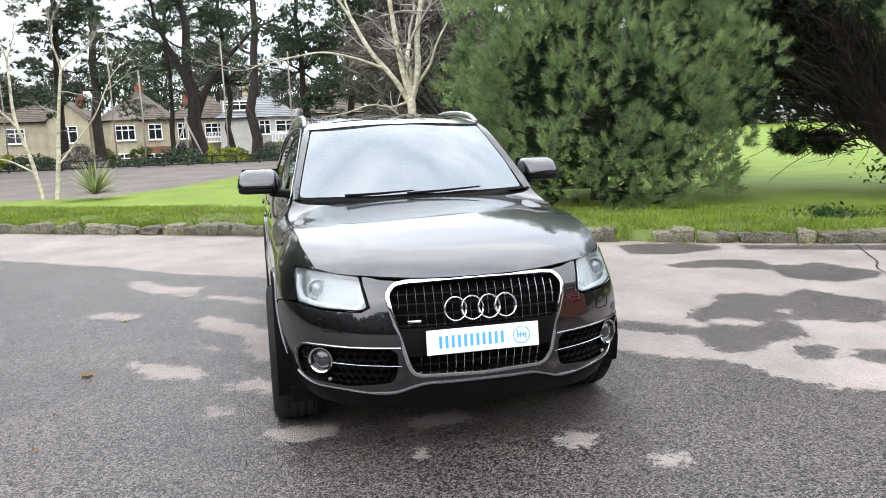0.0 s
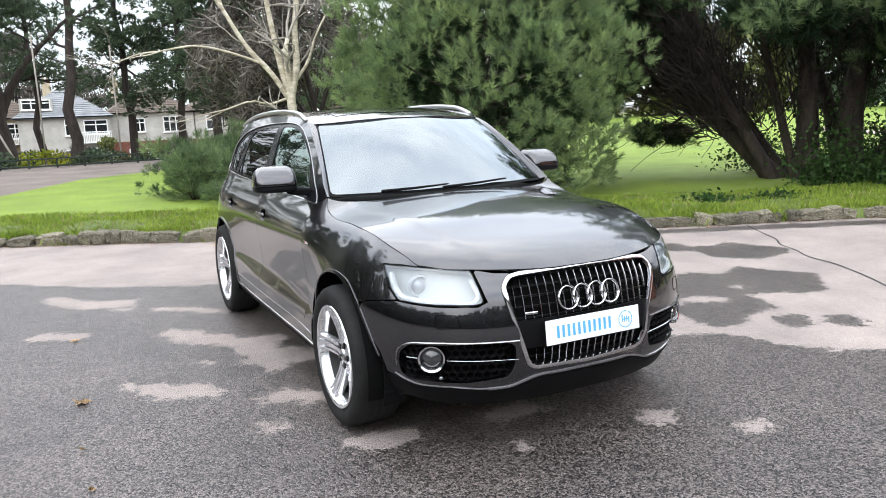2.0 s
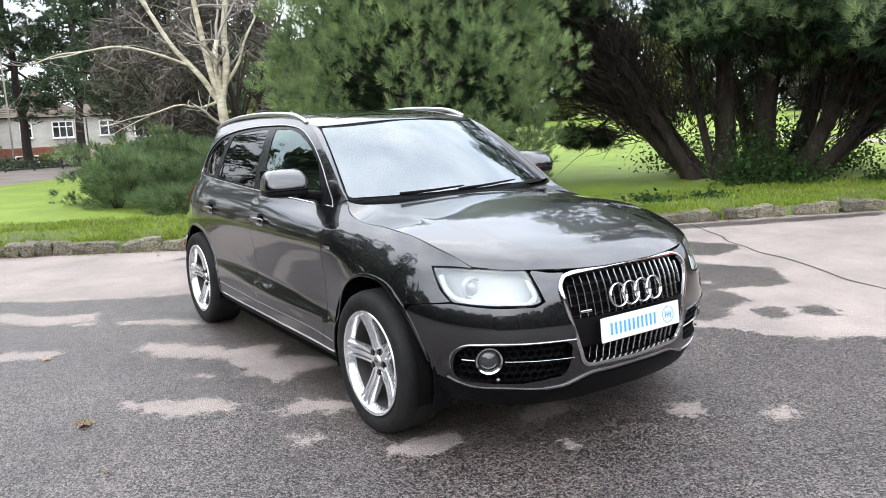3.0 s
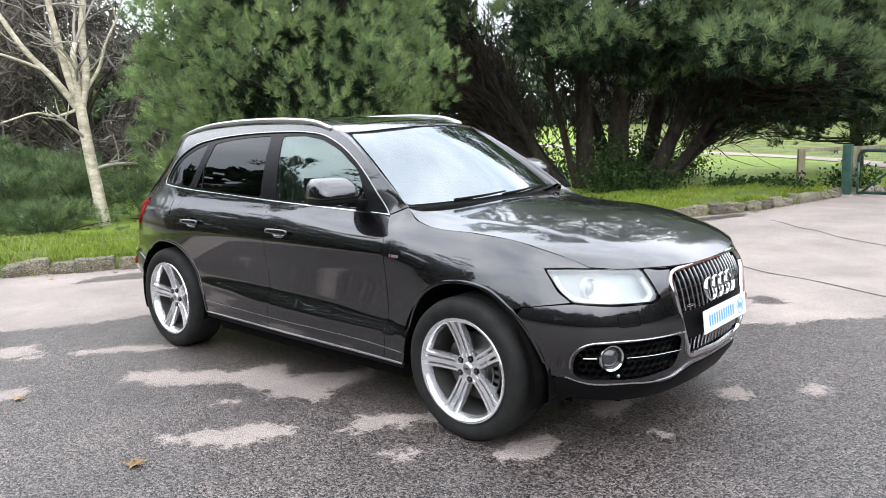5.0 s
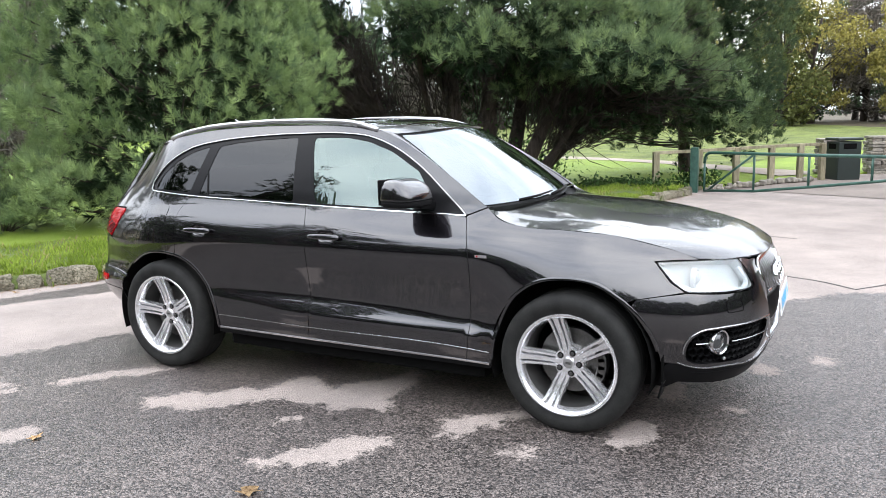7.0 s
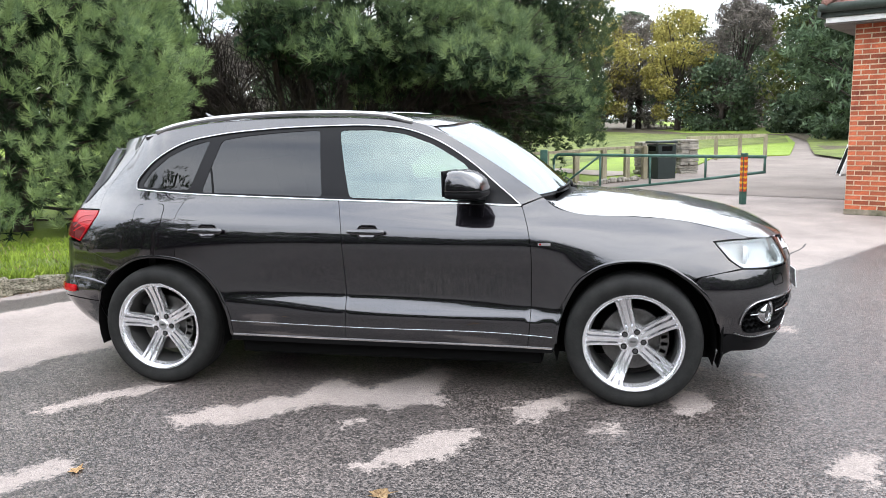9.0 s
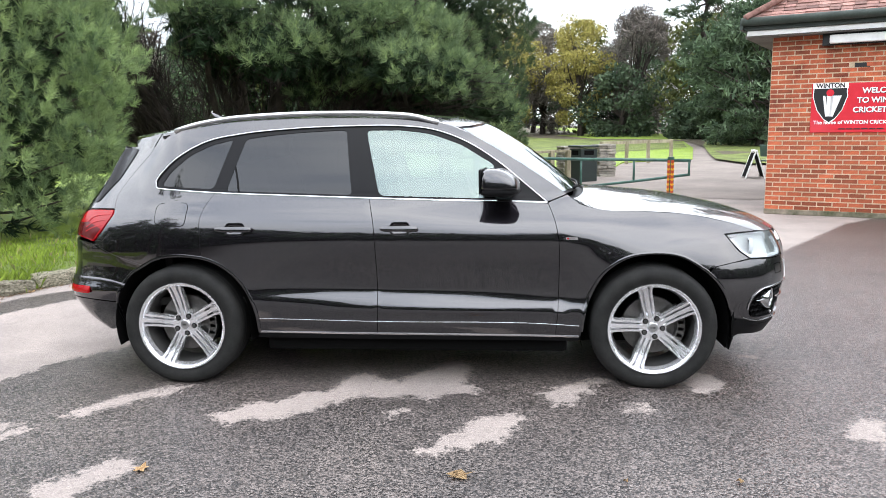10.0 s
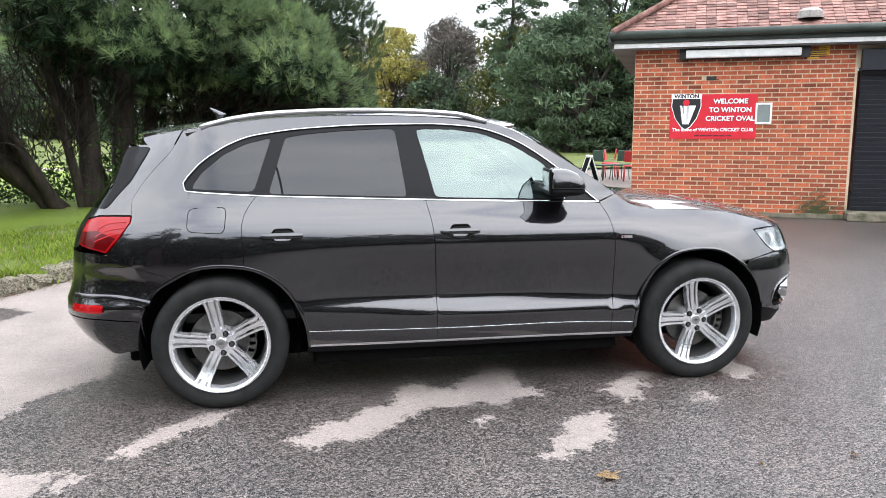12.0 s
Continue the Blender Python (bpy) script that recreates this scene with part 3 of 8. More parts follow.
M_BANK = surface("rough_olive_bank_grass", (0.055, 0.072, 0.012), (0.165, 0.205, 0.038), 0.9, 0.9, 14, 0.9, depth=0.06)
BANK = [(24.5, 8.6), (21.7, 4.3), (19.8, 2.5), (19.3, 1.5), (22, 1.0), (28, -1.5), (33, -5), (36, -8.7), (44, -10.2), (50, -3), (64, 4), (110, 20), (110, 50), (50, 30)]
tagged(panel("bank", BANK, lambda u, v: np.stack([u, v, rolling(u, v) + 0.058], -1), M_BANK, None, 4.0, (), 0), "rough olive grass bank before the far wood", "bank", kind="structure")
NEAR_BANK = [(21.8, -7.5), (25.3, -7.3), (30, -8.3), (38, -10.0), (43, -11.4), (41, -20), (22, -20)]
tagged(panel("bank", NEAR_BANK, lambda u, v: np.stack([u, v, rolling(u, v) + 0.085], -1), M_BANK, None, 4.0, (), 0), "rough olive grass under the near wood", "bank", kind="structure")
M_TAN = surface("pale_gravel_path", (0.26, 0.215, 0.175), (0.36, 0.31, 0.26), 0.8, 0.9, 60, 0.4, depth=0.006)
FIELD_PATH = [(17.0, -0.5), (17.7, 0.35), (18.45, 1.15), (19.3, 1.97), (20.3, 2.92), (21.45, 4.0), (23.1, 6.3), (26, 11), (32, 22), (30, 22), (24.4, 11), (21.7, 5.9), (19.8, 3.6), (18.3, 2.5), (17.2, 1.62), (16.2, 0.84), (15.4, 0.1), (15.9, -0.5)]
tagged(panel("field_path", FIELD_PATH, lambda u, v: np.stack([u, v, rolling(u, v) + 0.064], -1), M_TAN, None, 2.0, (), 0), "pale gravel path across the grass", "path", kind="structure")

# worn paths: the park drive before the fence, and the way past the gate
M_PATH = surface("worn_grey_path", (0.140, 0.114, 0.098), (0.225, 0.188, 0.164), 0.7, 0.9, 70, 0.4, depth=0.006)
for pts in ([(-60, 31.5), (14, 31.5), (14, 24), (3, 16), (-3, 12.5), (-9, 15), (-16, 19.5), (-60, 42)], [(12.4, 0.9), (20, -2.0), (30, -6.0), (46, -9.5), (46, -30), (14, -30), (10.6, -8.0), (10.0, -4.0)]):
    tagged(panel("path", pts, lambda u, v: np.stack([u, v, rolling(u, v) + 0.010], -1), M_PATH, None, 3.0, (), 0), "worn grey-brown tarmac path with litter", "path", kind="structure")

# grass blades on the verge
rng = np.random.default_rng(5)


def blades(name, n, place, height, mat, label, width=0.007, vary=None):
    pos = place(n)
    n = len(pos)
    h = rng.uniform(height[0], height[1], n)
    if vary:
        h = h * vary(pos)
    az, lean = rng.uniform(0, 2 * np.pi, n), rng.uniform(0.1, 0.7, n)
    dx, dy = np.cos(az), np.sin(az)
    w = width * rng.uniform(0.7, 1.4, n)
    a = pos + np.stack([-dy * w, dx * w, 0 * w], -1)
    b = pos + np.stack([dy * w, -dx * w, 0 * w], -1)
    c = pos + np.stack([dx * h * lean * 0.4, dy * h * lean * 0.4, h * 0.65], -1)
    d = pos + np.stack([dx * h * lean, dy * h * lean, h], -1)
    V = np.stack([a, b, c, d], 1).reshape(-1, 3)
    i = np.arange(n) * 4
    F = np.concatenate([np.stack([i, i + 1, i + 2], -1), np.stack([i + 2, i + 1, i + 3], -1)])
    ob = new(name, bpy.data.meshes.new(name))
    fill_mesh(ob.data, V, F)
    ob.data.materials.append(mat)
    return tagged(ob, label, "grass", kind="stuff")


def fill_mesh(me, V, F):
    """Vertices and triangles from arrays."""
    F = np.ascontiguousarray(F, dtype=np.int32)
    me.vertices.add(len(V))
    me.vertices.foreach_set("co", np.ascontiguousarray(V, dtype=np.float32).ravel())
    me.loops.add(F.size)
    me.loops.foreach_set("vertex_index", F.ravel())
    me.polygons.add(len(F))
    me.polygons.foreach_set("loop_start", np.arange(0, F.size, F.shape[1], dtype=np.int32))
    me.update()


def verge_place(n):
    k = rng.uniform(18, len(KERB) - 4, n)
    i = k.astype(int)
    p = np.array(KERB)
    t = p[i + 1] - p[i]
    t /= np.linalg.norm(t, axis=1, keepdims=True)
    o = rng.uniform(0, 1, n) ** 1.5 * 3.0 + 0.10
    q = p[i] + (p[i + 1] - p[i]) * (k - i)[:, None] + np.stack([-t[:, 1], t[:, 0]], -1) * o[:, None]
    return np.stack([q[:, 0], q[:, 1], np.interp(o, OFFS, HTS) - 0.01], -1)


def clumps(pos):
    """Grass grows taller in clumps about a hand wide."""
    k = fbm(pos[:, 0], pos[:, 1], 2.3, 5.2, 3) * 0.6 + fbm(pos[:, 0], pos[:, 1], 0.7, 1.3, 2) * 0.5
    return np.clip(0.85 + 0.9 * k, 0.30, 2.2)


def kerb_place(n):
    k = rng.uniform(18, len(KERB) - 4, n)
    i = k.astype(int)
    p = np.array(KERB)
    t = p[i + 1] - p[i]
    t /= np.linalg.norm(t, axis=1, keepdims=True)
    o = rng.normal(0.05, 0.06, n)
    q = p[i] + (p[i + 1] - p[i]) * (k - i)[:, None] + np.stack([-t[:, 1], t[:, 0]], -1) * o[:, None]
    keep = fbm(q[:, 0], q[:, 1], 1.7, 9.4, 2) > -0.05
    return np.stack([q[:, 0], q[:, 1], np.clip(0.045 + o * 0.55, 0.0, 0.12)], -1)[keep]


M_BLADE = surface("verge_blades", (0.120, 0.185, 0.022), (0.260, 0.340, 0.055), 1.6, 0.7, 30, 0, island=0.35, spec=0.1)
blades("grass", 105000, verge_place, (0.03, 0.095), M_BLADE, "uneven rough grass on the verge", 0.0062, clumps)
blades("kerb_grass", 17000, kerb_place, (0.05, 0.13), M_BLADE, "tufts of grass hanging over the edging stones", 0.006)
M_DRYBLADE = surface("straw_blades", (0.20, 0.17, 0.07), (0.30, 0.25, 0.12), 2.5, 0.7, 30, 0, island=0.4)
blades("dry_grass", 2500, verge_place, (0.04, 0.12), M_DRYBLADE, "thin straw-coloured stalks in the verge")


# ---- the car: its surfaces ----
# s runs round the car's plan from the middle of the nose, z is height; s > 0 is the driver's side (x < 0).
PLAN = np.array([(-0.2, -0.928), (0, -0.935), (0.2, -0.928), (0.4, -0.895), (0.58, -0.83), (0.70, -0.745), (0.79, -0.64), (0.845, -0.52), (0.885, -0.38), (0.91, -0.2), (0.922, 0), (0.915, 0.3), (0.908, 0.6), (0.91, 1.2), (0.913, 1.8), (0.918, 2.3), (0.926, 2.8), (0.915, 3.1), (0.875, 3.35), (0.80, 3.53), (0.68, 3.63), (0.4, 3.70), (0, 3.725), (-0.2, 3.72)])
_S = np.concatenate([[0], np.cumsum(np.linalg.norm(np.diff(PLAN, axis=0), axis=1))])
_S -= _S[1]
S_END = float(_S[-2])
plan_at = spline(_S, PLAN)
_ss = np.linspace(0, S_END, 3000)
_yy = plan_at(_ss)[:, 1]


def s_of(y):
    return float(np.interp(y, _yy, _ss))


LEVELS = [0.10, 0.18, 0.26, 0.34, 0.42, 0.48, 0.52, 0.56, 0.62, 0.70, 0.80, 0.88, 0.94, 1.00, 1.05, 1.09, 1.20, 1.35, 1.48, 1.56, 1.66]
TUCK_NOSE = [0.30, 0.20, 0.105, 0.058, 0.036, 0.026, 0.020, 0.012, 0.008, 0.022, 0.05, 0.10, 0.16, 0.24, 0.30, 0.36, 0.5, 0.6, 0.7, 0.8, 0.9]
TUCK_CORNER = [0.24, 0.17, 0.10, 0.055, 0.034, 0.024, 0.018, 0.010, 0.006, 0.018, 0.055, 0.086, 0.12, 0.17, 0.23, 0.29, 0.4, 0.5, 0.6, 0.7, 0.8]
TUCK_WING = [0.12, 0.06, 0.03, 0, 0, 0, 0, 0, 0, 0.006, 0.028, 0.058, 0.090, 0.128, 0.18, 0.235, 0.33, 0.43, 0.53, 0.63, 0.73]
TUCK_FRONT_DOOR = [0.14, 0.08, 0.02, 0, 0, 0, 0.016, 0.030, 0.031, 0.025, 0.015, 0.012, 0.024, 0.055, 0.1, 0.135, 0.175, 0.23, 0.285, 0.33, 0.4]
TUCK_REAR_DOOR = [0.14, 0.08, 0.02, 0, 0, 0, 0.016, 0.032, 0.033, 0.027, 0.016, 0.012, 0.022, 0.042, 0.068, 0.09, 0.125, 0.182, 0.243, 0.295, 0.36]
TUCK_REAR_WING = [0.14, 0.08, 0.04, 0.01, 0, 0, 0, 0, 0, 0.002, 0.008, 0.014, 0.022, 0.038, 0.062, 0.085, 0.125, 0.182, 0.243, 0.295, 0.36]
TUCK_REAR_CORNER = [0.34, 0.27, 0.20, 0.115, 0.045, 0.008, 0,  0.01, 0.03, 0.045, 0.05, 0.06, 0.075, 0.1, 0.13, 0.16, 0.24, 0.35, 0.45, 0.52, 0.6]
TUCK_TAIL = [0.40, 0.30, 0.20, 0.11, 0.04, 0.006, 0, 0.01, 0.03, 0.05, 0.06, 0.07, 0.085, 0.12, 0.17, 0.2, 0.32, 0.47, 0.62, 0.7, 0.8]
STATIONS = np.array([0.0, 0.35, s_of(-0.62), s_of(0), s_of(0.6), s_of(1.7), s_of(2.8), s_of(3.4), S_END])
_tucks = [spline(LEVELS, t) for t in (TUCK_NOSE, TUCK_NOSE, TUCK_CORNER, TUCK_WING, TUCK_FRONT_DOOR, TUCK_REAR_DOOR, TUCK_REAR_WING, TUCK_REAR_CORNER, TUCK_TAIL)]


def wrap(s, z):
    """The body side all round the car."""
    s, z = np.broadcast_arrays(np.asarray(s, float), np.asarray(z, float))
    side = np.where(s >= 0, -1.0, 1.0)
    a, zf = np.abs(s).ravel(), z.ravel()
    c, e = plan_at(a), 1e-3
    t = plan_at(a + e) - plan_at(a - e)
    t /= np.linalg.norm(t, axis=-1, keepdims=True)
    zf = zf - 0.036 * np.clip((c[:, 1] - 1.4) / 0.9, -1, 1) * np.exp(-(((z.ravel() - 0.52) / 0.11) ** 2))
    cols = np.stack([g(zf) for g in _tucks])
    i = np.clip(np.searchsorted(STATIONS, a) - 1, 0, len(STATIONS) - 2)
    k = np.clip((a - STATIONS[i]) / (STATIONS[i + 1] - STATIONS[i]), 0, 1)
    k = k * k * (3 - 2 * k)
    r = np.arange(a.size)
    d = (1 - k) * cols[i, r] + k * cols[i + 1, r]
    x, y = c[:, 0] - t[:, 1] * d, c[:, 1] + t[:, 0] * d
    return np.stack([x.reshape(s.shape) * side, y.reshape(s.shape), z], -1)


def wrap_out(s, z):
    return wrap(-np.asarray(s, float), z)


_nose = spline([-0.2, 0, 0.05, 0.1, 0.2, 0.37, 0.56, 0.87, 1.07, 1.3, 1.5], [0.74, 0.868, 0.902, 0.928, 0.965, 1.007, 1.045, 1.085, 1.105, 1.122, 1.135])


def bonnet_crown(x, y):
    x, y = np.broadcast_arrays(np.asarray(x, float), np.asarray(y, float))
    t = y - (-0.87 + 0.2596 * x**2 + 0.5276 * x**4)
    z = _nose(t) + x**2 * (0.065 - 0.13 * t)
    line = 0.40 + 0.20 * np.clip(t, 0, 1.3)
    k = np.clip((np.abs(x) - line) / 0.07, 0, 1)
    z = z - 0.004 * k * k * (3 - 2 * k) * np.clip(t / 0.2, 0, 1)
    return np.stack([x, y, z], -1)


_roof_mid = spline([0.8, 0.95, 1.1, 1.4, 1.9, 2.4, 2.8, 3.1, 3.4], [1.48, 1.545, 1.578, 1.607, 1.622, 1.610, 1.578, 1.538, 1.480])
_roof_side = spline([0.9, 1.142, 1.291, 1.626, 2.084, 2.539, 2.807, 2.978, 3.4], [1.44, 1.524, 1.559, 1.585, 1.590, 1.569, 1.530, 1.500, 1.42])


def roof_at(x, y):
    x, y = np.broadcast_arrays(np.asarray(x, float), np.asarray(y, float))
    m, e = _roof_mid(y), _roof_side(y)
    return np.stack([x, y, m - (m - e) * (np.abs(x) / 0.61) ** 2.6], -1)


def screen_at(u, v):
    u, v = np.broadcast_arrays(np.asarray(u, float), np.asarray(v, float))
    x = (0.715 * (1 - v) + 0.58 * v) * u
    y = (0.37 + 0.17 * u * u) * (1 - v) + (0.985 + 0.15 * u * u) * v
    z = 1.122 * (1 - v) + (1.553 - 0.03 * u * u) * v + 0.035 * 4 * v * (1 - v) * (1 - 0.5 * u * u)
    return np.stack([x, y, z], -1)


def side(pts, sign=1):
    """(y, z) points as outline points of the body side."""
    return [(sign * s_of(y), z) for y, z in pts]


def flip(pts, sign):
    return [(sign * s, z) for s, z in pts]


car = thing("car", label="dark graphite grey metallic SUV parked on wet tarmac, chrome trim", category="car")
ARCH_F = smooth_line([(0.415, 0.34), (0.405, 0.42), (0.362, 0.564), (0.287, 0.690), (0.178, 0.768), (0.008, 0.800), (-0.162, 0.776), (-0.290, 0.698)], 0.03)
ARCH_F2 = smooth_line([(-0.290, 0.698), (-0.345, 0.645), (-0.405, 0.56), (-0.455, 0.43), (-0.475, 0.30), (-0.48, 0.25)], 0.03)
ARCH_R = smooth_line([(3.22, 0.36), (3.205, 0.55), (3.122, 0.672), (3.035, 0.725)], 0.03)
ARCH_R2 = smooth_line([(3.035, 0.725), (2.96, 0.764), (2.797, 0.790), (2.67, 0.778)], 0.03)
ARCH_R3 = smooth_line([(2.67, 0.778), (2.607, 0.760), (2.491, 0.69), (2.402, 0.578), (2.345, 0.444), (2.330, 0.32)], 0.03)
BELT = smooth_line([(0.613, 1.083), (1.141, 1.099), (1.659, 1.117), (2.11, 1.134), (2.595, 1.155), (2.955, 1.180)], 0.05)
SEAM_F = smooth_line([(0.606, 1.076), (0.573, 0.992), (0.553, 0.898), (0.546, 0.65), (0.552, 0.45), (0.565, 0.315)], 0.05)
SEAM_M = smooth_line([(1.659, 1.112), (1.631, 0.977), (1.617, 0.75), (1.612, 0.55), (1.615, 0.318)], 0.05)
SEAM_R = smooth_line([(2.595, 1.150), (2.655, 1.065), (2.675, 0.985), (2.668, 0.88), (2.668, 0.782)], 0.05)
WIN_TOP = smooth_line([(2.975, 1.190), (2.985, 1.215), (2.937, 1.284), (2.808, 1.392), (2.658, 1.463), (2.47, 1.500), (2.146, 1.530), (1.79, 1.541), (1.489, 1.538), (1.291, 1.515), (1.094, 1.445), (0.896, 1.322), (0.751, 1.202), (0.625, 1.095)], 0.04)
ROOF_EDGE = smooth_line([(0.50, 1.130), (0.70, 1.268), (0.92, 1.405), (1.10, 1.502), (1.25, 1.552), (1.45, 1.578), (1.75, 1.590), (2.084, 1.592), (2.539, 1.571), (2.807, 1.532), (2.998, 1.504)], 0.04)
TG_EDGE = smooth_line([(3.000, 1.504), (3.045, 1.43), (3.133, 1.335), (3.260, 1.19), (3.294, 1.132), (3.273, 1.056)], 0.04)
LAMP_EDGE = [(3.271, 1.050), (3.270, 1.022), (3.328, 0.938), (3.396, 0.858)]
BUMP_R = smooth_line([(3.396, 0.848), (3.339, 0.821), (3.172, 0.764), (3.035, 0.728)], 0.05)
BONNET_SIDE = smooth_line([(0.866, 0.900), (0.953, 0.930), (1.13, 0.972), (1.321, 1.008), (1.54, 1.024), (1.86, 1.045), (s_of(0.43), 1.076), (s_of(0.495), 1.126)], 0.04)
_edge = wrap(np.array([p[0] for p in BONNET_SIDE]), np.array([p[1] for p in BONNET_SIDE]))
_lift = _edge[:, 2] - bonnet_crown(_edge[:, 0], _edge[:, 1])[:, 2]
_lift_curve = np.polyfit(_edge[:, 1], _lift, 4)


def bonnet_at(x, y):
    """The bonnet, brought to the height of the wings along its sides."""
    x, y = np.broadcast_arrays(np.asarray(x, float), np.asarray(y, float))
    p = bonnet_crown(x, y).copy()
    xe, dz = np.interp(y, _edge[:, 1], -_edge[:, 0]), np.polyval(_lift_curve, np.clip(y, _edge[0, 1], _edge[-1, 1]))
    p[..., 2] += dz * np.clip(np.abs(x) / np.maximum(xe, 0.2), 0, 1.1) ** 3 * np.clip((y + 0.80) / 0.2, 0, 1)
    return p


G = 0.0017


def shrink(loop, d=G):
    """Pulls an outline in by d, for the gap to its neighbour."""
    p = np.asarray(loop, float)
    area = 0.5 * np.sum(p[:, 0] * np.roll(p[:, 1], -1) - np.roll(p[:, 0], -1) * p[:, 1])
    a, b = p - np.roll(p, 1, 0), np.roll(p, -1, 0) - p
    a /= np.maximum(np.linalg.norm(a, axis=1, keepdims=True), 1e-9)
    b /= np.maximum(np.linalg.norm(b, axis=1, keepdims=True), 1e-9)
    t = a + b
    t /= np.maximum(np.linalg.norm(t, axis=1, keepdims=True), 1e-9)
    n = np.stack([-t[:, 1], t[:, 0]], -1) * (1 if area > 0 else -1)
    return [tuple(v) for v in p + n * d]


def body_panel(name, loop, sign, mat=None, step=0.05, holes=(), parent=None, label="", d=0.0, edge=0.014, gap=G):
    """One panel of the body side; loop in (s, z) for the driver's side."""
    f = wrap_out if d == 0 else offset(wrap_out, d)
    loop = shrink(loop, gap) if gap else loop
    return panel(name, flip(loop, -sign), f, mat or M_PAINT, parent or car, step, [flip(h, -sign) for h in holes], edge, label)


HEADLAMP = [(1.103, 0.892), (0.83, 0.897), (0.575, 0.884), (0.540, 0.81), (0.518, 0.752), (0.555, 0.740), (0.75, 0.742), (0.953, 0.750), (1.021, 0.799)]
FOG_BAY = [(0.955, 0.470), (0.935, 0.525), (0.875, 0.566), (0.62, 0.572), (0.42, 0.571), (0.385, 0.55), (0.385, 0.47), (0.410, 0.405), (0.62, 0.385), (0.912, 0.393), (0.955, 0.42)]
GRILLE = [(0, 0.862), (0.34, 0.855), (0.40, 0.845), (0.428, 0.805), (0.418, 0.765), (0.335, 0.49), (0.318, 0.455), (0.285, 0.440), (0, 0.432)]
for sg in (1, -1):
    wing = BONNET_SIDE + side([(0.606, 1.083)]) + side(SEAM_F) + side([(0.565, 0.31), (0.418, 0.31)]) + side(ARCH_F) + [(1.199, 0.716), (1.08, 0.735), (0.965, 0.752), (1.03, 0.797), (1.110, 0.895), (0.99, 0.900)]
    body_panel("front_wing", wing, sg)
    door_f = side(SEAM_F[::-1]) + side([p for p in BELT if 0.613 < p[0] < 1.655]) + side(SEAM_M)
    cup_f, cup_r = (rounded(side([(y0 - 0.052, 0.982), (y0 + 0.044, 0.982), (y0 + 0.064, 0.948), (y0 + 0.048, 0.905), (y0 - 0.050, 0.905), (y0 - 0.070, 0.948)]), 0.022) for y0 in (1.475, 2.46))
    door = body_panel("front_door", door_f, sg, holes=[cup_f])
    rdoor_loop = side(SEAM_M[::-1]) + side([p for p in BELT if 1.665 < p[0] < 2.59]) + side(SEAM_R) + side(ARCH_R3)
    rdoor = body_panel("rear_door", rdoor_loop, sg, holes=[cup_r])
    frame_loop = side(ROOF_EDGE) + side(TG_EDGE[1:]) + side(LAMP_EDGE) + side(BUMP_R) + side(ARCH_R2[1:]) + side(SEAM_R[::-1][1:]) + side([p for p in BELT if 2.6 < p[0] < 2.96]) + side(WIN_TOP) + side([(0.612, 1.088), (0.595, 1.092)])
    body_panel("side_frame", frame_loop, sg, step=0.04, gap=0.001)
    # glass and pillars
    band = [p for p in BELT if p[0] < 2.97]
    dlo = side(band) + side(WIN_TOP)
    g_front = side([(0.80, 1.105), (1.60, 1.132), (1.69, 1.518), (1.47, 1.517), (1.30, 1.492), (1.12, 1.427), (0.93, 1.313)])
    g_rear = side([(1.765, 1.137), (2.525, 1.166), (2.425, 1.472), (2.30, 1.492), (2.12, 1.508), (1.90, 1.519), (1.812, 1.519)])
    g_quarter = side([(2.605, 1.178), (2.93, 1.198), (2.935, 1.215), (2.89, 1.28), (2.77, 1.378), (2.64, 1.438), (2.52, 1.468), (2.505, 1.462)])
    g_front, g_rear, g_quarter = rounded(g_front, 0.03), rounded(g_rear, 0.025), rounded(g_quarter, 0.03)
    body_panel("window_surround", dlo, sg, M_PILLAR, 0.05, [g_front, g_rear, g_quarter], d=-0.008, edge=0.02, gap=0)
    for nm, loop, mt, lb in (("front_window", g_front, M_SIDEGLASS, "lightly tinted front door glass"), ("rear_window", g_rear, M_PRIVACY, "dark privacy glass"), ("quarter_window", g_quarter, M_PRIVACY, "dark privacy glass")):
        pane = body_panel(nm, loop, sg, mt, 0.06, d=-0.011, edge=0, gap=-0.004, label=lb)
        pane.visible_shadow = False
    # the rear quarter bar between door glass and fixed glass
    strip("window_divider", flip(side(smooth_line([(2.450, 1.163), (2.462, 1.24), (2.478, 1.31)], 0.04)), -sg), offset(wrap_out, -0.010), M_BLACK, car, 0.012, 0.004)
    ring = side(band) + side(WIN_TOP)
    strip("window_trim", flip(side(band), -sg), wrap_out, M_CHROME, car, 0.0095, 0.004, label="bright chrome strip along the belt line")
    strip("window_trim", flip(side(band[-1:] + WIN_TOP + band[:1]), -sg), wrap_out, M_ALU, car, 0.0065, 0.003, label="thin dull bright strip over the windows")
    # sill, lower door mouldings
    sill = side([(0.418, 0.305), (1.0, 0.308), (1.6, 0.310), (2.335, 0.314), (2.345, 0.285), (1.6, 0.280), (0.43, 0.278)])
    body_panel("sill", sill, sg, M_BLACK, 0.08)
    strip("door_moulding", flip(side(smooth_line([(2.335, 0.408), (1.617, 0.392), (0.567, 0.380), (0.43, 0.372)], 0.1)), -sg), wrap_out, M_CHROME, car, 0.005, 0.003, label="thin bright line along the lower doors")
    strip("sill_moulding", flip(side(smooth_line([(2.335, 0.325), (1.617, 0.319), (0.567, 0.310), (0.43, 0.308)], 0.1)), -sg), wrap_out, M_CHROME, car, 0.013, 0.005)
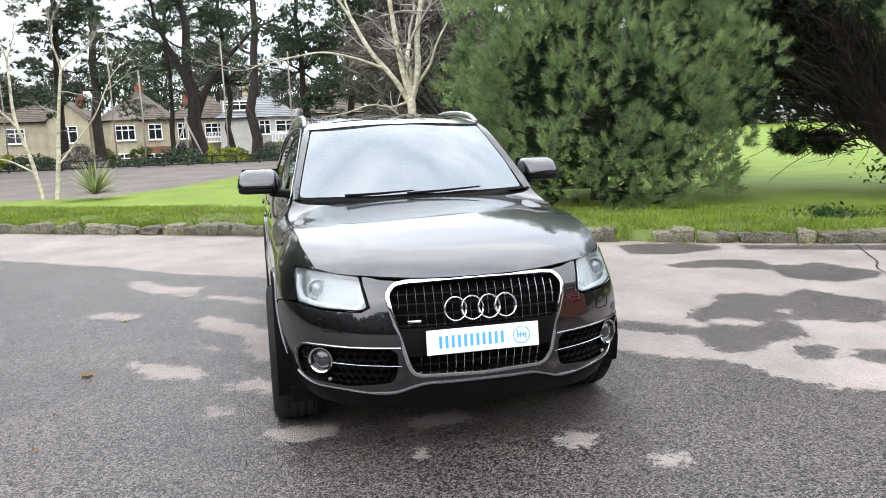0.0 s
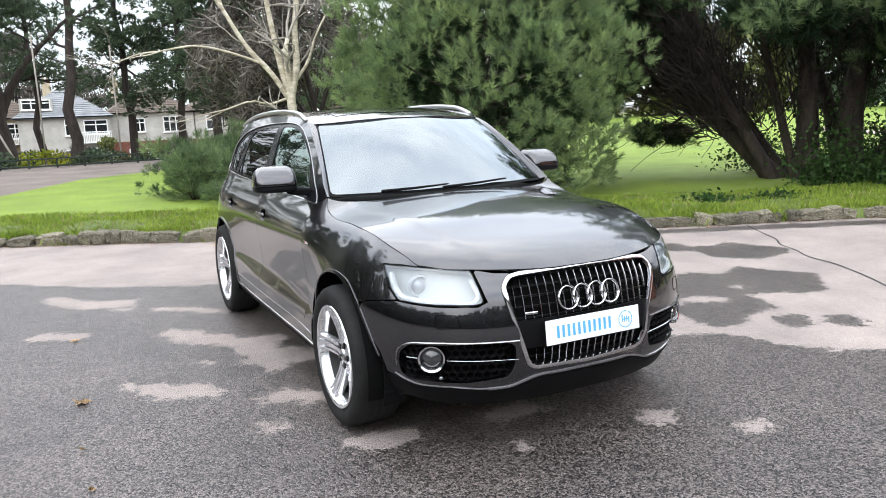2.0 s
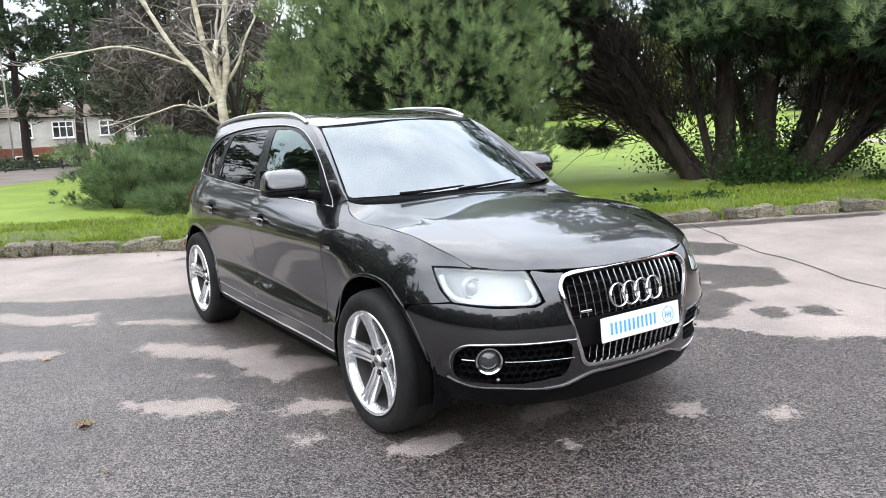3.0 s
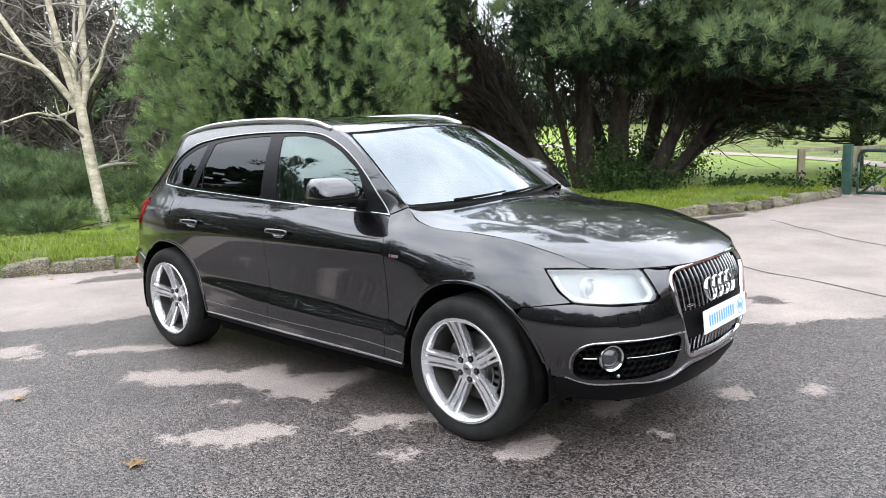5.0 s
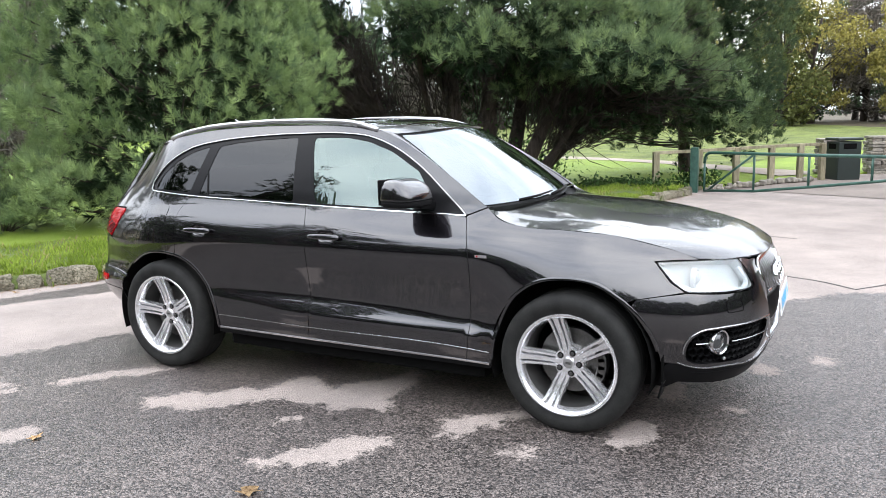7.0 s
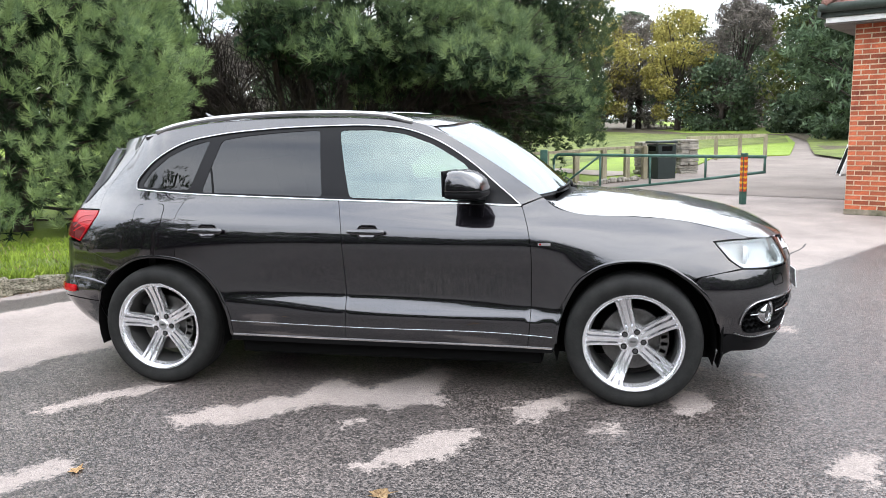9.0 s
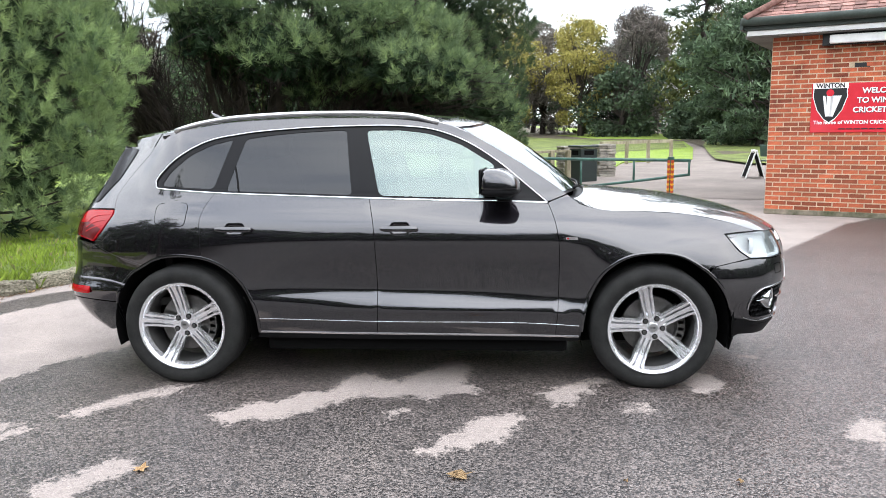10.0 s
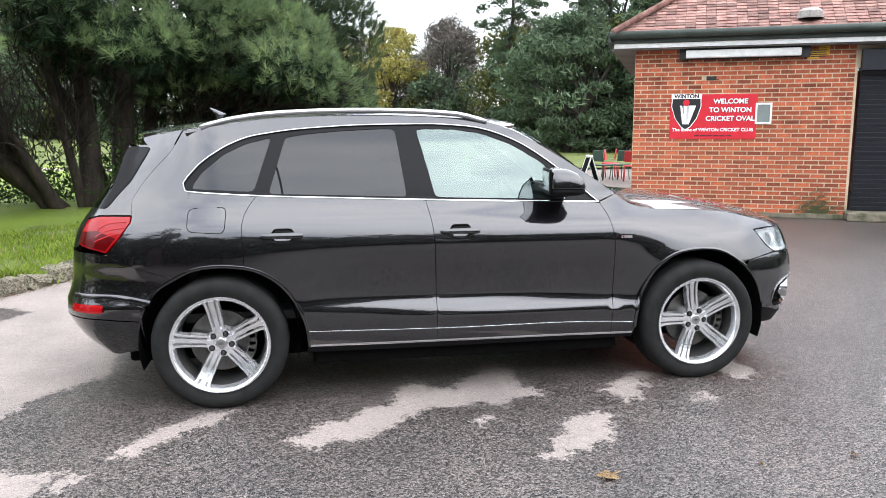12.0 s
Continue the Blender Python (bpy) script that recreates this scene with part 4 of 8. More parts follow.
    # wheel arch lips
    strip("arch_lip", flip(side(ARCH_F + ARCH_F2[1:-7]), -sg), wrap_out, M_PAINT, car, 0.020, 0.007)
    strip("arch_lip", flip(side(ARCH_R + ARCH_R2[1:] + ARCH_R3[1:]), -sg), wrap_out, M_PAINT, car, 0.020, 0.007)
    # filler cap and door handles
    if sg == 1:
        cap = rounded(side([(2.752, 1.098), (2.952, 1.092), (2.958, 0.975), (2.765, 0.962)]), 0.035)
        body_panel("fuel_flap", cap, sg, d=0.0015, edge=0.006, gap=0.001)
        strip("flap_gap", flip(cap, -sg), wrap_out, M_DARK, car, 0.006, 0.0015, True)
    for dr, y0, cup in ((door, 1.475, cup_f), (rdoor, 2.46, cup_r)):
        L = np.asarray(resample(flip(cup, -sg), 0.012))
        mid = L.mean(0)
        vs, fs, n = [], [], len(L)
        for k, dep in ((1.0, 0.0), (0.97, 0.006), (0.85, 0.018), (0.6, 0.027), (0.3, 0.030)):
            q2 = mid + (L - mid) * k
            vs += list(offset(wrap_out, -dep)(q2[:, 0], q2[:, 1]))
        for r in range(4):
            fs += [(r * n + a, r * n + (a + 1) % n, (r + 1) * n + (a + 1) % n, (r + 1) * n + a) for a in range(n)]
        fs.append(tuple(4 * n + a for a in range(n)))
        mesh_object("handle_recess", vs, fs, M_PAINT, dr, True)
        bm = bmesh.new()
        bmesh.ops.create_uvsphere(bm, u_segments=24, v_segments=12, radius=1.0)
        for v in bm.verts:
            x, y, z = (math.copysign(abs(c) ** p, c) for c, p in zip(v.co, (0.8, 0.5, 0.55)))
            v.co = Vector((x * 0.011, y * 0.112, z * (0.0165 - 0.002 * y)))
        c = wrap(np.array([sg * s_of(y0)]), np.array([0.944]))[0]
        hd = part("door_handle", bm, M_PAINT, dr, "body-coloured pull handle", True)
        hd.matrix_basis = pose(c[0] - sg * 0.022, c[1], c[2] + 0.002, 0, sg * 14, 0)
    # tail lamp, reflector
    tail = [(s_of(3.276), 1.050), (s_of(3.482), 1.048), (s_of(3.51) + 0.10, 1.03), (s_of(3.51) + 0.12, 0.90), (s_of(3.45), 0.872), (s_of(3.402), 0.860), (s_of(3.335), 0.938), (s_of(3.276), 1.02)]
    body_panel("tail_lamp", tail, sg, M_TAIL, 0.04, d=0.004, edge=0.02, label="red wraparound tail lamp")
    lamp = car.children[-1]
    low_lens = [(s_of(3.46), 0.975), (s_of(3.51) + 0.11, 0.965), (s_of(3.51) + 0.11, 0.908), (s_of(3.45), 0.880), (s_of(3.404), 0.872), (s_of(3.352), 0.938)]
    body_panel("lower_lens", low_lens, sg, M_TAILDARK, 0.04, parent=lamp, d=0.0062, edge=0.003, gap=0)
    for dz in (0.0, -0.030, -0.056):
        guide = smooth_line([(s_of(3.300 + 0.3 * -dz), 1.022 + dz), (s_of(3.36), 1.020 + dz * 1.1), (s_of(3.43), 1.004 + dz * 1.2), (s_of(3.47), 0.975 + dz)], 0.03)
        strip("light_guide", flip(guide, -sg), offset(wrap_out, 0.005), M_TAILLIGHT, lamp, 0.007, 0.002)
    refl = rounded(side([(3.415, 0.588), (3.59, 0.585), (3.585, 0.545), (3.415, 0.545)]), 0.01)
    body_panel("rear_reflector", refl, sg, M_TAIL, 0.05, d=0.004, edge=0.01, gap=0)
    rb = side([p for p in ARCH_R if p[1] > 0.505]) + side(BUMP_R[::-1]) + [(s_of(3.42), 0.850), (s_of(3.46), 0.858), (S_END, 0.86), (S_END, 0.515), (s_of(3.45), 0.512), (s_of(3.215), 0.50)]
    body_panel("rear_bumper", rb, sg, step=0.06)
    rv = side([(3.222, 0.33), (3.222, 0.42), (3.214, 0.496)]) + [(s_of(3.45), 0.508), (S_END, 0.511), (S_END, 0.27), (s_of(3.45), 0.265), (s_of(3.24), 0.315)]
    body_panel("rear_valance", rv, sg, M_GLOSSBLACK, step=0.05, label="black lower edge of the rear bumper")
    strip("bumper_fold", flip(side(smooth_line([(3.16, 0.60), (3.30, 0.625), (3.45, 0.63), (3.60, 0.625)], 0.05)), -sg), wrap_out, M_PAINT, car, 0.03, 0.010)
    # tailgate with its glass
    tg = side([p for p in TG_EDGE if p[1] < 1.436]) + [(s_of(3.285), 1.058), (s_of(3.482), 1.055), (s_of(3.51) + 0.12, 1.04), (s_of(3.51) + 0.13, 0.88), (S_END, 0.88), (S_END, 1.42), (S_END - 0.5, 1.42)]
    body_panel("tailgate", tg, sg, step=0.06)
    body_panel("rear_screen", rounded([(4.995, 1.09), (S_END - 0.001, 1.09), (S_END - 0.001, 1.415), (4.755, 1.415), (4.875, 1.25)], 0.03), sg, M_REARGLASS, 0.06, d=0.004, edge=0.0, gap=0)

LIP = [(1.03, 0.400), (0.95, 0.386), (0.898, 0.374), (0.68, 0.364), (0.48, 0.350), (0.40, 0.354), (0.33, 0.376), (0.271, 0.392), (0.15, 0.394), (0, 0.395)]
low_half = LIP[::-1] + side([p for p in ARCH_F2[1:] if p[1] < 0.40]) + [(0.98, 0.290), (0.7, 0.268), (0.4, 0.258), (0, 0.262)]
low_loop = low_half + [(-a, z) for a, z in low_half[-2:0:-1]]
panel("lower_valance", shrink(flip(low_loop, -1)), wrap_out, M_BLACK, car, 0.05, (), 0.015, "satin black lower bumper edge")
# front bumper in one piece, open for the grille
half = [(0.385, 0.862), (0.46, 0.868), (0.548, 0.884), (0.560, 0.876), (0.528, 0.81), (0.504, 0.752), (0.548, 0.733), (0.75, 0.735), (0.953, 0.747), (1.08, 0.734), (1.199, 0.715)] + side([p for p in ARCH_F2[1:] if p[1] > 0.405]) + LIP
inner = [(0, 0.436), (0.283, 0.444), (0.314, 0.459), (0.331, 0.492), (0.413, 0.765), (0.423, 0.805), (0.396, 0.845)]
loop = half + [(-s, z) for s, z in half[-2::-1]] + [(-s, z) for s, z in inner[:0:-1]] + inner
bumper = panel("front_bumper", shrink(flip(loop, -1)), wrap_out, M_PAINT, car, 0.04, [rounded(FOG_BAY, 0.03), rounded([(-s, z) for s, z in FOG_BAY], 0.03)], 0.02)


def recess(name, loop, sign, depth, mat, parent, step=0.05, label="", wall=None):
    """A floor sunk behind an opening, with its walls."""
    f = wrap_out
    ob = panel(name, flip(loop, -sign), offset(f, -depth), mat, parent, step, (), 0, label)
    L = np.asarray(resample(flip(loop, -sign), 0.04))
    a, b = f(L[:, 0], L[:, 1]), offset(f, -depth)(L[:, 0], L[:, 1])
    n = len(L)
    mesh_object("recess_wall", list(a) + list(b), [(i, (i + 1) % n, n + (i + 1) % n, n + i) for i in range(n)], wall or M_BLACK, ob)
    return ob


# grille: dark floor, honeycomb bars, upright chrome slats, frame, rings, plate
grille_loop = GRILLE + [(-s, z) for s, z in GRILLE[-2:0:-1]]
grille = recess("grille", grille_loop, 1, 0.055, M_DARK, car, label="black radiator grille with upright chrome bars")
GR = rounded(grille_loop, 0.03)


def grille_half(z):
    return float(np.interp(z, [0.432, 0.455, 0.49, 0.765, 0.805, 0.845, 0.862], [0.27, 0.312, 0.333, 0.414, 0.424, 0.392, 0.30]))


for k in range(8):
    z = 0.475 + 0.048 * k
    w = grille_half(z) - 0.01
    strip("cross_bar", [(-w + 2 * w * j / 16, z) for j in range(17)], offset(wrap_out, -0.03), M_BLACK, grille, 0.010, 0.006)
for k in range(-9, 10):
    s0 = k * 0.0425
    for z0, z1 in ((0.664, 0.850), (0.448, 0.522)):
        zs = [z for z in np.linspace(z0, z1, 8) if abs(s0) < grille_half(z) - 0.012]
        if len(zs) > 3:
            strip("slat", [(s0 * (0.93 + 0.07 * (z - 0.44) / 0.42), z) for z in zs], offset(wrap_out, -0.020), M_SLAT, grille, 0.0068, 0.010)
carrier = panel("plate_carrier", [(-0.345, 0.525), (0.345, 0.525), (0.375, 0.658), (-0.375, 0.658)], offset(wrap_out, -0.012), M_BLACK, grille, 0.06)
strip("grille_frame", flip(GR, -1), offset(wrap_out, 0.002), M_CHROME, car, 0.022, 0.013, True, "broad polished chrome grille surround")
for k in range(4):
    x0 = -0.117 + 0.078 * k
    pts = [(x0 + 0.050 * math.cos(2 * math.pi * j / 40), 0.733 + 0.050 * math.sin(2 * math.pi * j / 40)) for j in range(40)]
    strip("emblem_ring", pts, offset(wrap_out, 0.006), M_CHROME, grille, 0.011, 0.012, True)
strip("grille_badge", [(0.275, 0.688), (0.305, 0.688), (0.335, 0.688)][::-1], offset(wrap, 0.004), M_CHROME, grille, 0.013, -0.006)
plate = thing("number_plate_holder", (0, -0.944, 0.598), (84, 0, 0))
plate.parent = car
box("plate", (0.52, 0.111, 0.006), (0, 0, 0), M_PLATE, plate, bevel=0.002, label="white plate with a row of light blue marks")
for k in range(11):
    box("plate_bar", (0.0125, 0.054, 0.0008), (-0.197 + 0.0284 * k, -0.001, 0.0042), M_BLUE, plate)
_rv = [(0.178 + r * math.cos(2 * math.pi * j / 40), r * math.sin(2 * math.pi * j / 40), 0.0045) for j in range(40) for r in (0.036, 0.040)]
mesh_object("plate_roundel", _rv, [(2 * j, 2 * j + 1, (2 * j + 3) % 80, (2 * j + 2) % 80) for j in range(40)], M_BLUE, plate)
for dx, hgt, dy in ((-0.018, 0.036, 0.004), (-0.005, 0.026, 0), (0.008, 0.026, 0), (0.020, 0.030, -0.005)):
    box("roundel_bar", (0.005, hgt, 0.001), (0.178 + dx, dy, 0.0045), M_BLUE, plate)
box("roundel_bar", (0.036, 0.005, 0.001), (0.178, 0.0, 0.0047), M_BLUE, plate)
for sx in (-0.2, 0.19):
    bm = bmesh.new()
    add_tube(bm, (sx, 0.035, 0), (sx, 0.035, 0.006), 0.006, 0.005, 10)
    part("plate_screw", bm, M_PLATE, plate)

# lamps, fog bays and trims of the nose
for sg in (1, -1):
    hl = recess("headlamp", rounded(HEADLAMP, 0.02), sg, 0.060, M_WHITE, car, 0.05, "large clear headlamp with white inner light strip", M_WHITE)
    lens = body_panel("lens", rounded(HEADLAMP, 0.02), sg, M_CLEAR, 0.05, parent=hl, d=0.002, edge=0.0, gap=0.003)
    lens.visible_shadow = False
    strip("lamp_rim", flip(rounded(HEADLAMP, 0.02), -sg), offset(wrap_out, -0.004), M_BLACK, hl, 0.007, 0.004, True)
    strip("daylight_strip", flip(smooth_line([(1.055, 0.862), (1.02, 0.815), (0.965, 0.776), (0.88, 0.763), (0.70, 0.757), (0.56, 0.760), (0.548, 0.772), (0.578, 0.85)], 0.02), -sg), offset(wrap_out, -0.022), M_DRL, hl, 0.022, 0.012)
    for s0, z0, r in ((0.885, 0.825, 0.040),):
        c = wrap(np.array([sg * s0]), np.array([z0]))[0]
        n = normals_of(wrap_out, np.array([-sg * s0]), np.array([z0]))[0]
        m = Matrix.Translation(Vector(c) - Vector(n) * 0.055) @ Vector((0, -1, -0.05)).to_track_quat("Z", "Y").to_matrix().to_4x4()
        ring = revolve("projector", [(r + 0.010, -0.01), (r + 0.012, 0.012), (r + 0.004, 0.016), (r, 0.008), (r * 0.9, 0.0)], M_REFLECT, hl, 32, "Z")
        ring.matrix_basis = m
        ball = revolve("projector_lens", [(0.0001, 0.030), (r * 0.4, 0.027), (r * 0.75, 0.016), (r * 0.95, 0.0)], plain("lamp_glass_grey", (0.45, 0.47, 0.5), 0.05, 0.3, 1.0) if sg == 1 else bpy.data.materials["lamp_glass_grey"], hl, 32, "Z")
        ball.matrix_basis = m
    wash = rounded([(0.748, 0.700), (0.645, 0.700), (0.632, 0.645), (0.740, 0.643)], 0.015)
    strip("washer_gap", flip(wash, -sg), wrap_out, M_DARK, bumper, 0.005, 0.0015, True)
    bay = recess("fog_bay", rounded(FOG_BAY, 0.03), sg, 0.06, M_DARK, car, 0.05, "black honeycomb air inlet round the fog lamp")
    for i in range(12):
        for j in range(5):
            s0, z0 = 0.43 + 0.042 * i + (0.021 if j % 2 else 0), 0.41 + 0.036 * j
            if s0 > 0.93 or abs(s0 - 0.775) < 0.075 and abs(z0 - 0.497) < 0.06:
                continue
            pts = [(s0 + 0.022 * math.cos(math.pi * (k / 3 + 1 / 6)), z0 + 0.021 * math.sin(math.pi * (k / 3 + 1 / 6))) for k in range(6)]
            strip("mesh_cell", flip(pts, -sg), offset(wrap_out, -0.030), M_BLACK, bay, 0.006, 0.012, True)
    bx = smooth_line([(0.37, 0.574), (0.60, 0.578), (0.80, 0.577), (0.885, 0.568), (0.935, 0.54), (0.965, 0.49), (0.968, 0.45)], 0.03)
    strip("bay_trim", flip(bx, -sg), offset(wrap_out, 0.001), M_LIP, bumper, 0.009, 0.006)
    strip("bay_blade", flip(smooth_line([(0.37, 0.485), (0.50, 0.490), (0.62, 0.494), (0.70, 0.496)], 0.03), -sg), offset(wrap_out, -0.006), M_SLAT, bay, 0.005, 0.007)
    strip("bay_blade", flip([(0.84, 0.497), (0.88, 0.497), (0.905, 0.497)], -sg), offset(wrap_out, -0.010), M_SLAT, bay, 0.008, 0.008)
    c = wrap(np.array([sg * 0.775]), np.array([0.497]))[0]
    n = normals_of(wrap_out, np.array([-sg * 0.775]), np.array([0.497]))[0]
    m = Matrix.Translation(Vector(c) - Vector(n) * 0.012) @ Vector((n[0] * 0.55, n[1], 0)).to_track_quat("Z", "Y").to_matrix().to_4x4()
    fog = revolve("fog_lamp", [(0.058, -0.04), (0.064, 0.004), (0.060, 0.014), (0.052, 0.010), (0.049, -0.012)], M_CHROME, car, 40, "Z", "round fog lamp in a chrome ring")
    fog.matrix_basis = m
    bulb = revolve("fog_lens", [(0.0001, 0.014), (0.025, 0.010), (0.042, -0.002), (0.050, -0.012)], M_DARKLENS, fog, 32, "Z")
    bulb.matrix_basis = pose(0, 0, 0)
    lip = smooth_line([(0.994, 0.405), (0.95, 0.388), (0.898, 0.376), (0.68, 0.366), (0.48, 0.352), (0.40, 0.356), (0.33, 0.378), (0.271, 0.394), (0.15, 0.396), (0, 0.397)], 0.03)
    strip("lip_trim", flip([p for p in lip if p[0] > 0.50], -sg), offset(wrap_out, 0.001), M_LIP, bumper, 0.007, 0.005)
    strip("lip_trim", flip([p for p in lip if p[0] < 0.53], -sg), offset(wrap_out, 0.002), M_LIP, bumper, 0.012, 0.007)
    low = [(0.92, 0.345), (0.68, 0.338), (0.48, 0.325), (0.40, 0.330), (0.33, 0.352), (0.27, 0.370), (0, 0.374), (0, 0.335), (0.5, 0.322), (0.85, 0.336)]
    body_panel("lower_inlet", low, sg, M_BLACK, 0.06, d=0.002, edge=0.004, gap=0)
    bm = bmesh.new()
    bmesh.ops.create_uvsphere(bm, u_segments=12, v_segments=8, radius=0.009, matrix=Matrix.Translation(wrap(np.array([sg * 0.735]), np.array([0.41]))[0]))
    part("parking_sensor", bm, M_ALU, bumper)

# bonnet, screen, roof
edge_pts = smooth_line([(0, -0.868), (0.2, -0.857), (0.397, -0.812), (0.504, -0.766), (0.62, -0.69), (-_edge[0][0], _edge[0][1])], 0.04)
side_pts = [(-p[0], p[1]) for p in _edge]
rear_pts = smooth_line([(-_edge[-1][0], _edge[-1][1]), (0.60, 0.43), (0.4, 0.375), (0.2, 0.345), (0, 0.335)], 0.05)
right = edge_pts + side_pts[1:] + rear_pts[1:]
bonnet = panel("bonnet", shrink(right + [(-x, y) for x, y in right[-2:0:-1]]), bonnet_at, M_PAINT, car, 0.045)
screen = panel("windscreen", rounded([(-0.99, 0.02), (0.99, 0.02), (0.985, 0.985), (-0.985, 0.985)], 0.05), screen_at, M_WSCREEN, car, 0.08, (), 0, "large windscreen mirroring the pale sky")
screen.visible_shadow = False
strip("screen_seal", rounded([(-1.0, 0.0), (1.0, 0.0), (0.995, 1.0), (-0.995, 1.0)], 0.05), offset(screen_at, -0.002), M_BLACK, car, 0.020, 0.004, True)
_band = [(-0.98, 0.0), (0.98, 0.0), (0.97, 0.07), (0, 0.055), (-0.97, 0.07)]
panel("screen_border", _band, offset(screen_at, -0.006), M_BLACK, car, 0.08, (), 0)
roof_r = smooth_line([(0, 0.965), (0.3, 1.0), (0.5, 1.075), (0.59, 1.135)], 0.05) + smooth_line([(0.606, 1.20), (0.604, 1.30), (0.602, 1.626), (0.603, 2.08), (0.622, 2.54), (0.646, 2.8), (0.650, 2.97)], 0.08) + [(0.4, 3.02), (0, 3.03)]
panel("roof", shrink(roof_r + [(-x, y) for x, y in roof_r[-2:0:-1]]), roof_at, M_PAINT, car, 0.06)
_gl = [(0.0, 1.13), (0.42, 1.20), (0.44, 1.6), (0.44, 2.45), (0.40, 2.52), (0, 2.53)]
panel("sunroof", _gl + [(-x, y) for x, y in _gl[-2:0:-1]], offset(roof_at, 0.003), M_GLOSSBLACK, car, 0.08, (), 0.004, "black glass roof panel")
sp = [(0, 3.034), (0.4, 3.024), (0.595, 2.985), (0.575, 3.04), (0.53, 3.12), (0.455, 3.225), (0.36, 3.262), (0, 3.30)]
spoiler = panel("roof_spoiler", sp + [(-x, y) for x, y in sp[-2:0:-1]], roof_at, M_PAINT, car, 0.06, (), 0.022)
for sg in (1, -1):
    fin = [(s_of(3.003), 1.510), (4.70, 1.490), (4.885, 1.464), (4.726, 1.400), (4.60, 1.424)]
    body_panel("spoiler_fin", fin, sg, None, 0.04, parent=spoiler, edge=0.02, gap=0.001)
    bm = bmesh.new()
    for x, y, z in ((0.53, 3.00, 1.50), (0.43, 3.12, 1.478), (0.34, 3.23, 1.458), (0.46, 3.15, 1.412), (0.53, 3.05, 1.438), (0.05, 2.98, 1.535), (0.05, 3.27, 1.485), (0.05, 3.17, 1.42), (0.05, 3.0, 1.45)):
        bm.verts.new((-sg * x, y, z))
    bmesh.ops.convex_hull(bm, input=bm.verts[:])
    part("spoiler_underside", bm, M_BLACK, spoiler)
    # pillar skin between screen and side frame
    sv = np.linspace(0, 1, 16)
    a = screen_at(np.full(16, -sg * 1.0), sv)
    edge_line = spline(np.linspace(0, 1, len(ROOF_EDGE)), np.array([wrap(np.array([sg * s_of(y)]), np.array([z]))[0] for y, z in ROOF_EDGE]))
    yv = [wrap(np.array([sg * s_of(y)]), np.array([z]))[0] for y, z in smooth_line([p for p in ROOF_EDGE if p[0] < 1.26], 0.02)]
    yv = spline(np.linspace(0, 1, len(yv)), np.array(yv))(sv)
    vs = list(a) + list((a + yv) / 2 + np.array([-sg * 0.006, 0, 0.006])) + list(yv)
    fs = [(k + 16 * j, k + 1 + 16 * j, k + 17 + 16 * j, k + 16 + 16 * j) for k in range(15) for j in range(2)]
    mesh_object("pillar_skin", vs, fs if sg == -1 else [f[::-1] for f in fs], M_PAINT, car, True)
    # roof rail on two feet
    pts = [(-sg * x, y, z) for x, y, z in ((0.607, 1.26, 1.553), (0.602, 1.40, 1.592), (0.598, 1.6, 1.610), (0.597, 1.9, 1.618), (0.603, 2.3, 1.611), (0.620, 2.6, 1.588), (0.636, 2.80, 1.550), (0.642, 2.89, 1.522))]
    tube("roof_rail", smooth_line(pts, 0.06), 0.0155, M_ALU, car, 10, "bright aluminium roof rail")
    # door mirror: painted cap over a black lower band, on a foot at the sail panel
    bm = bmesh.new()
    bmesh.ops.create_uvsphere(bm, u_segments=32, v_segments=20, radius=1.0)
    k = lambda q, p: math.copysign(abs(q) ** p, q)
    for v in bm.verts:
        x, y, z = v.co
        x, y, z = k(x, 0.36), k(y, 0.55), k(z, 0.5)
        up = max(0.0, z)
        front = 0.150 - 0.075 * up * up
        v.co = Vector((x * 0.132 * (1 - 0.12 * up), y * (front if y < 0 else 0.062), z * (0.104 if z > 0 else 0.012)))
    mir = part("door_mirror", bm, M_PAINT, car, "body-coloured door mirror over a black lower band", True)
    mir.matrix_basis = pose(-sg * 0.932, 0.925, 1.190, 0, 0, -sg * 8)
    bm = bmesh.new()
    bmesh.ops.create_uvsphere(bm, u_segments=32, v_segments=14, radius=1.0)
    for v in bm.verts:
        x, y, z = v.co
        x, y, z = k(x, 0.45), k(y, 0.60), k(z, 0.6)
        v.co = Vector((x * 0.128, y * (0.152 if y < 0 else 0.064), z * 0.026 - 0.024))
    part("mirror_band", bm, M_BLACK, mir, smooth=True)
    bm = bmesh.new()
    add_box(bm, (0.17, 0.085, 0.05), (sg * 0.15, -0.045, -0.052), (0, sg * 8, 0), 0.014)
    part("mirror_foot", bm, M_BLACK, mir)
    bm = bmesh.new()
    add_box(bm, (0.235, 0.012, 0.135), (0, 0.058, 0.034), (0, 0, 0), 0.005)
    part("mirror_bezel", bm, M_BLACK, mir)
    bm = bmesh.new()
    add_box(bm, (0.20, 0.004, 0.105), (0, 0.0645, 0.034), (0, 0, 0), 0.0015)
    part("mirror_glass", bm, M_CHROME, mir)
    # wiper
    tube("wiper", [tuple(screen_at(np.array(u), np.array(v)) + np.array([0, -0.012, 0.014])) for u, v in ((-0.62 + 0.5 * (sg > 0) * 1.02, 0.006), (-0.35 + 0.55 * (sg > 0), 0.018), (-0.05 + 0.6 * (sg > 0), 0.034))], [0.010, 0.008, 0.005], M_BLACK, car, 6)
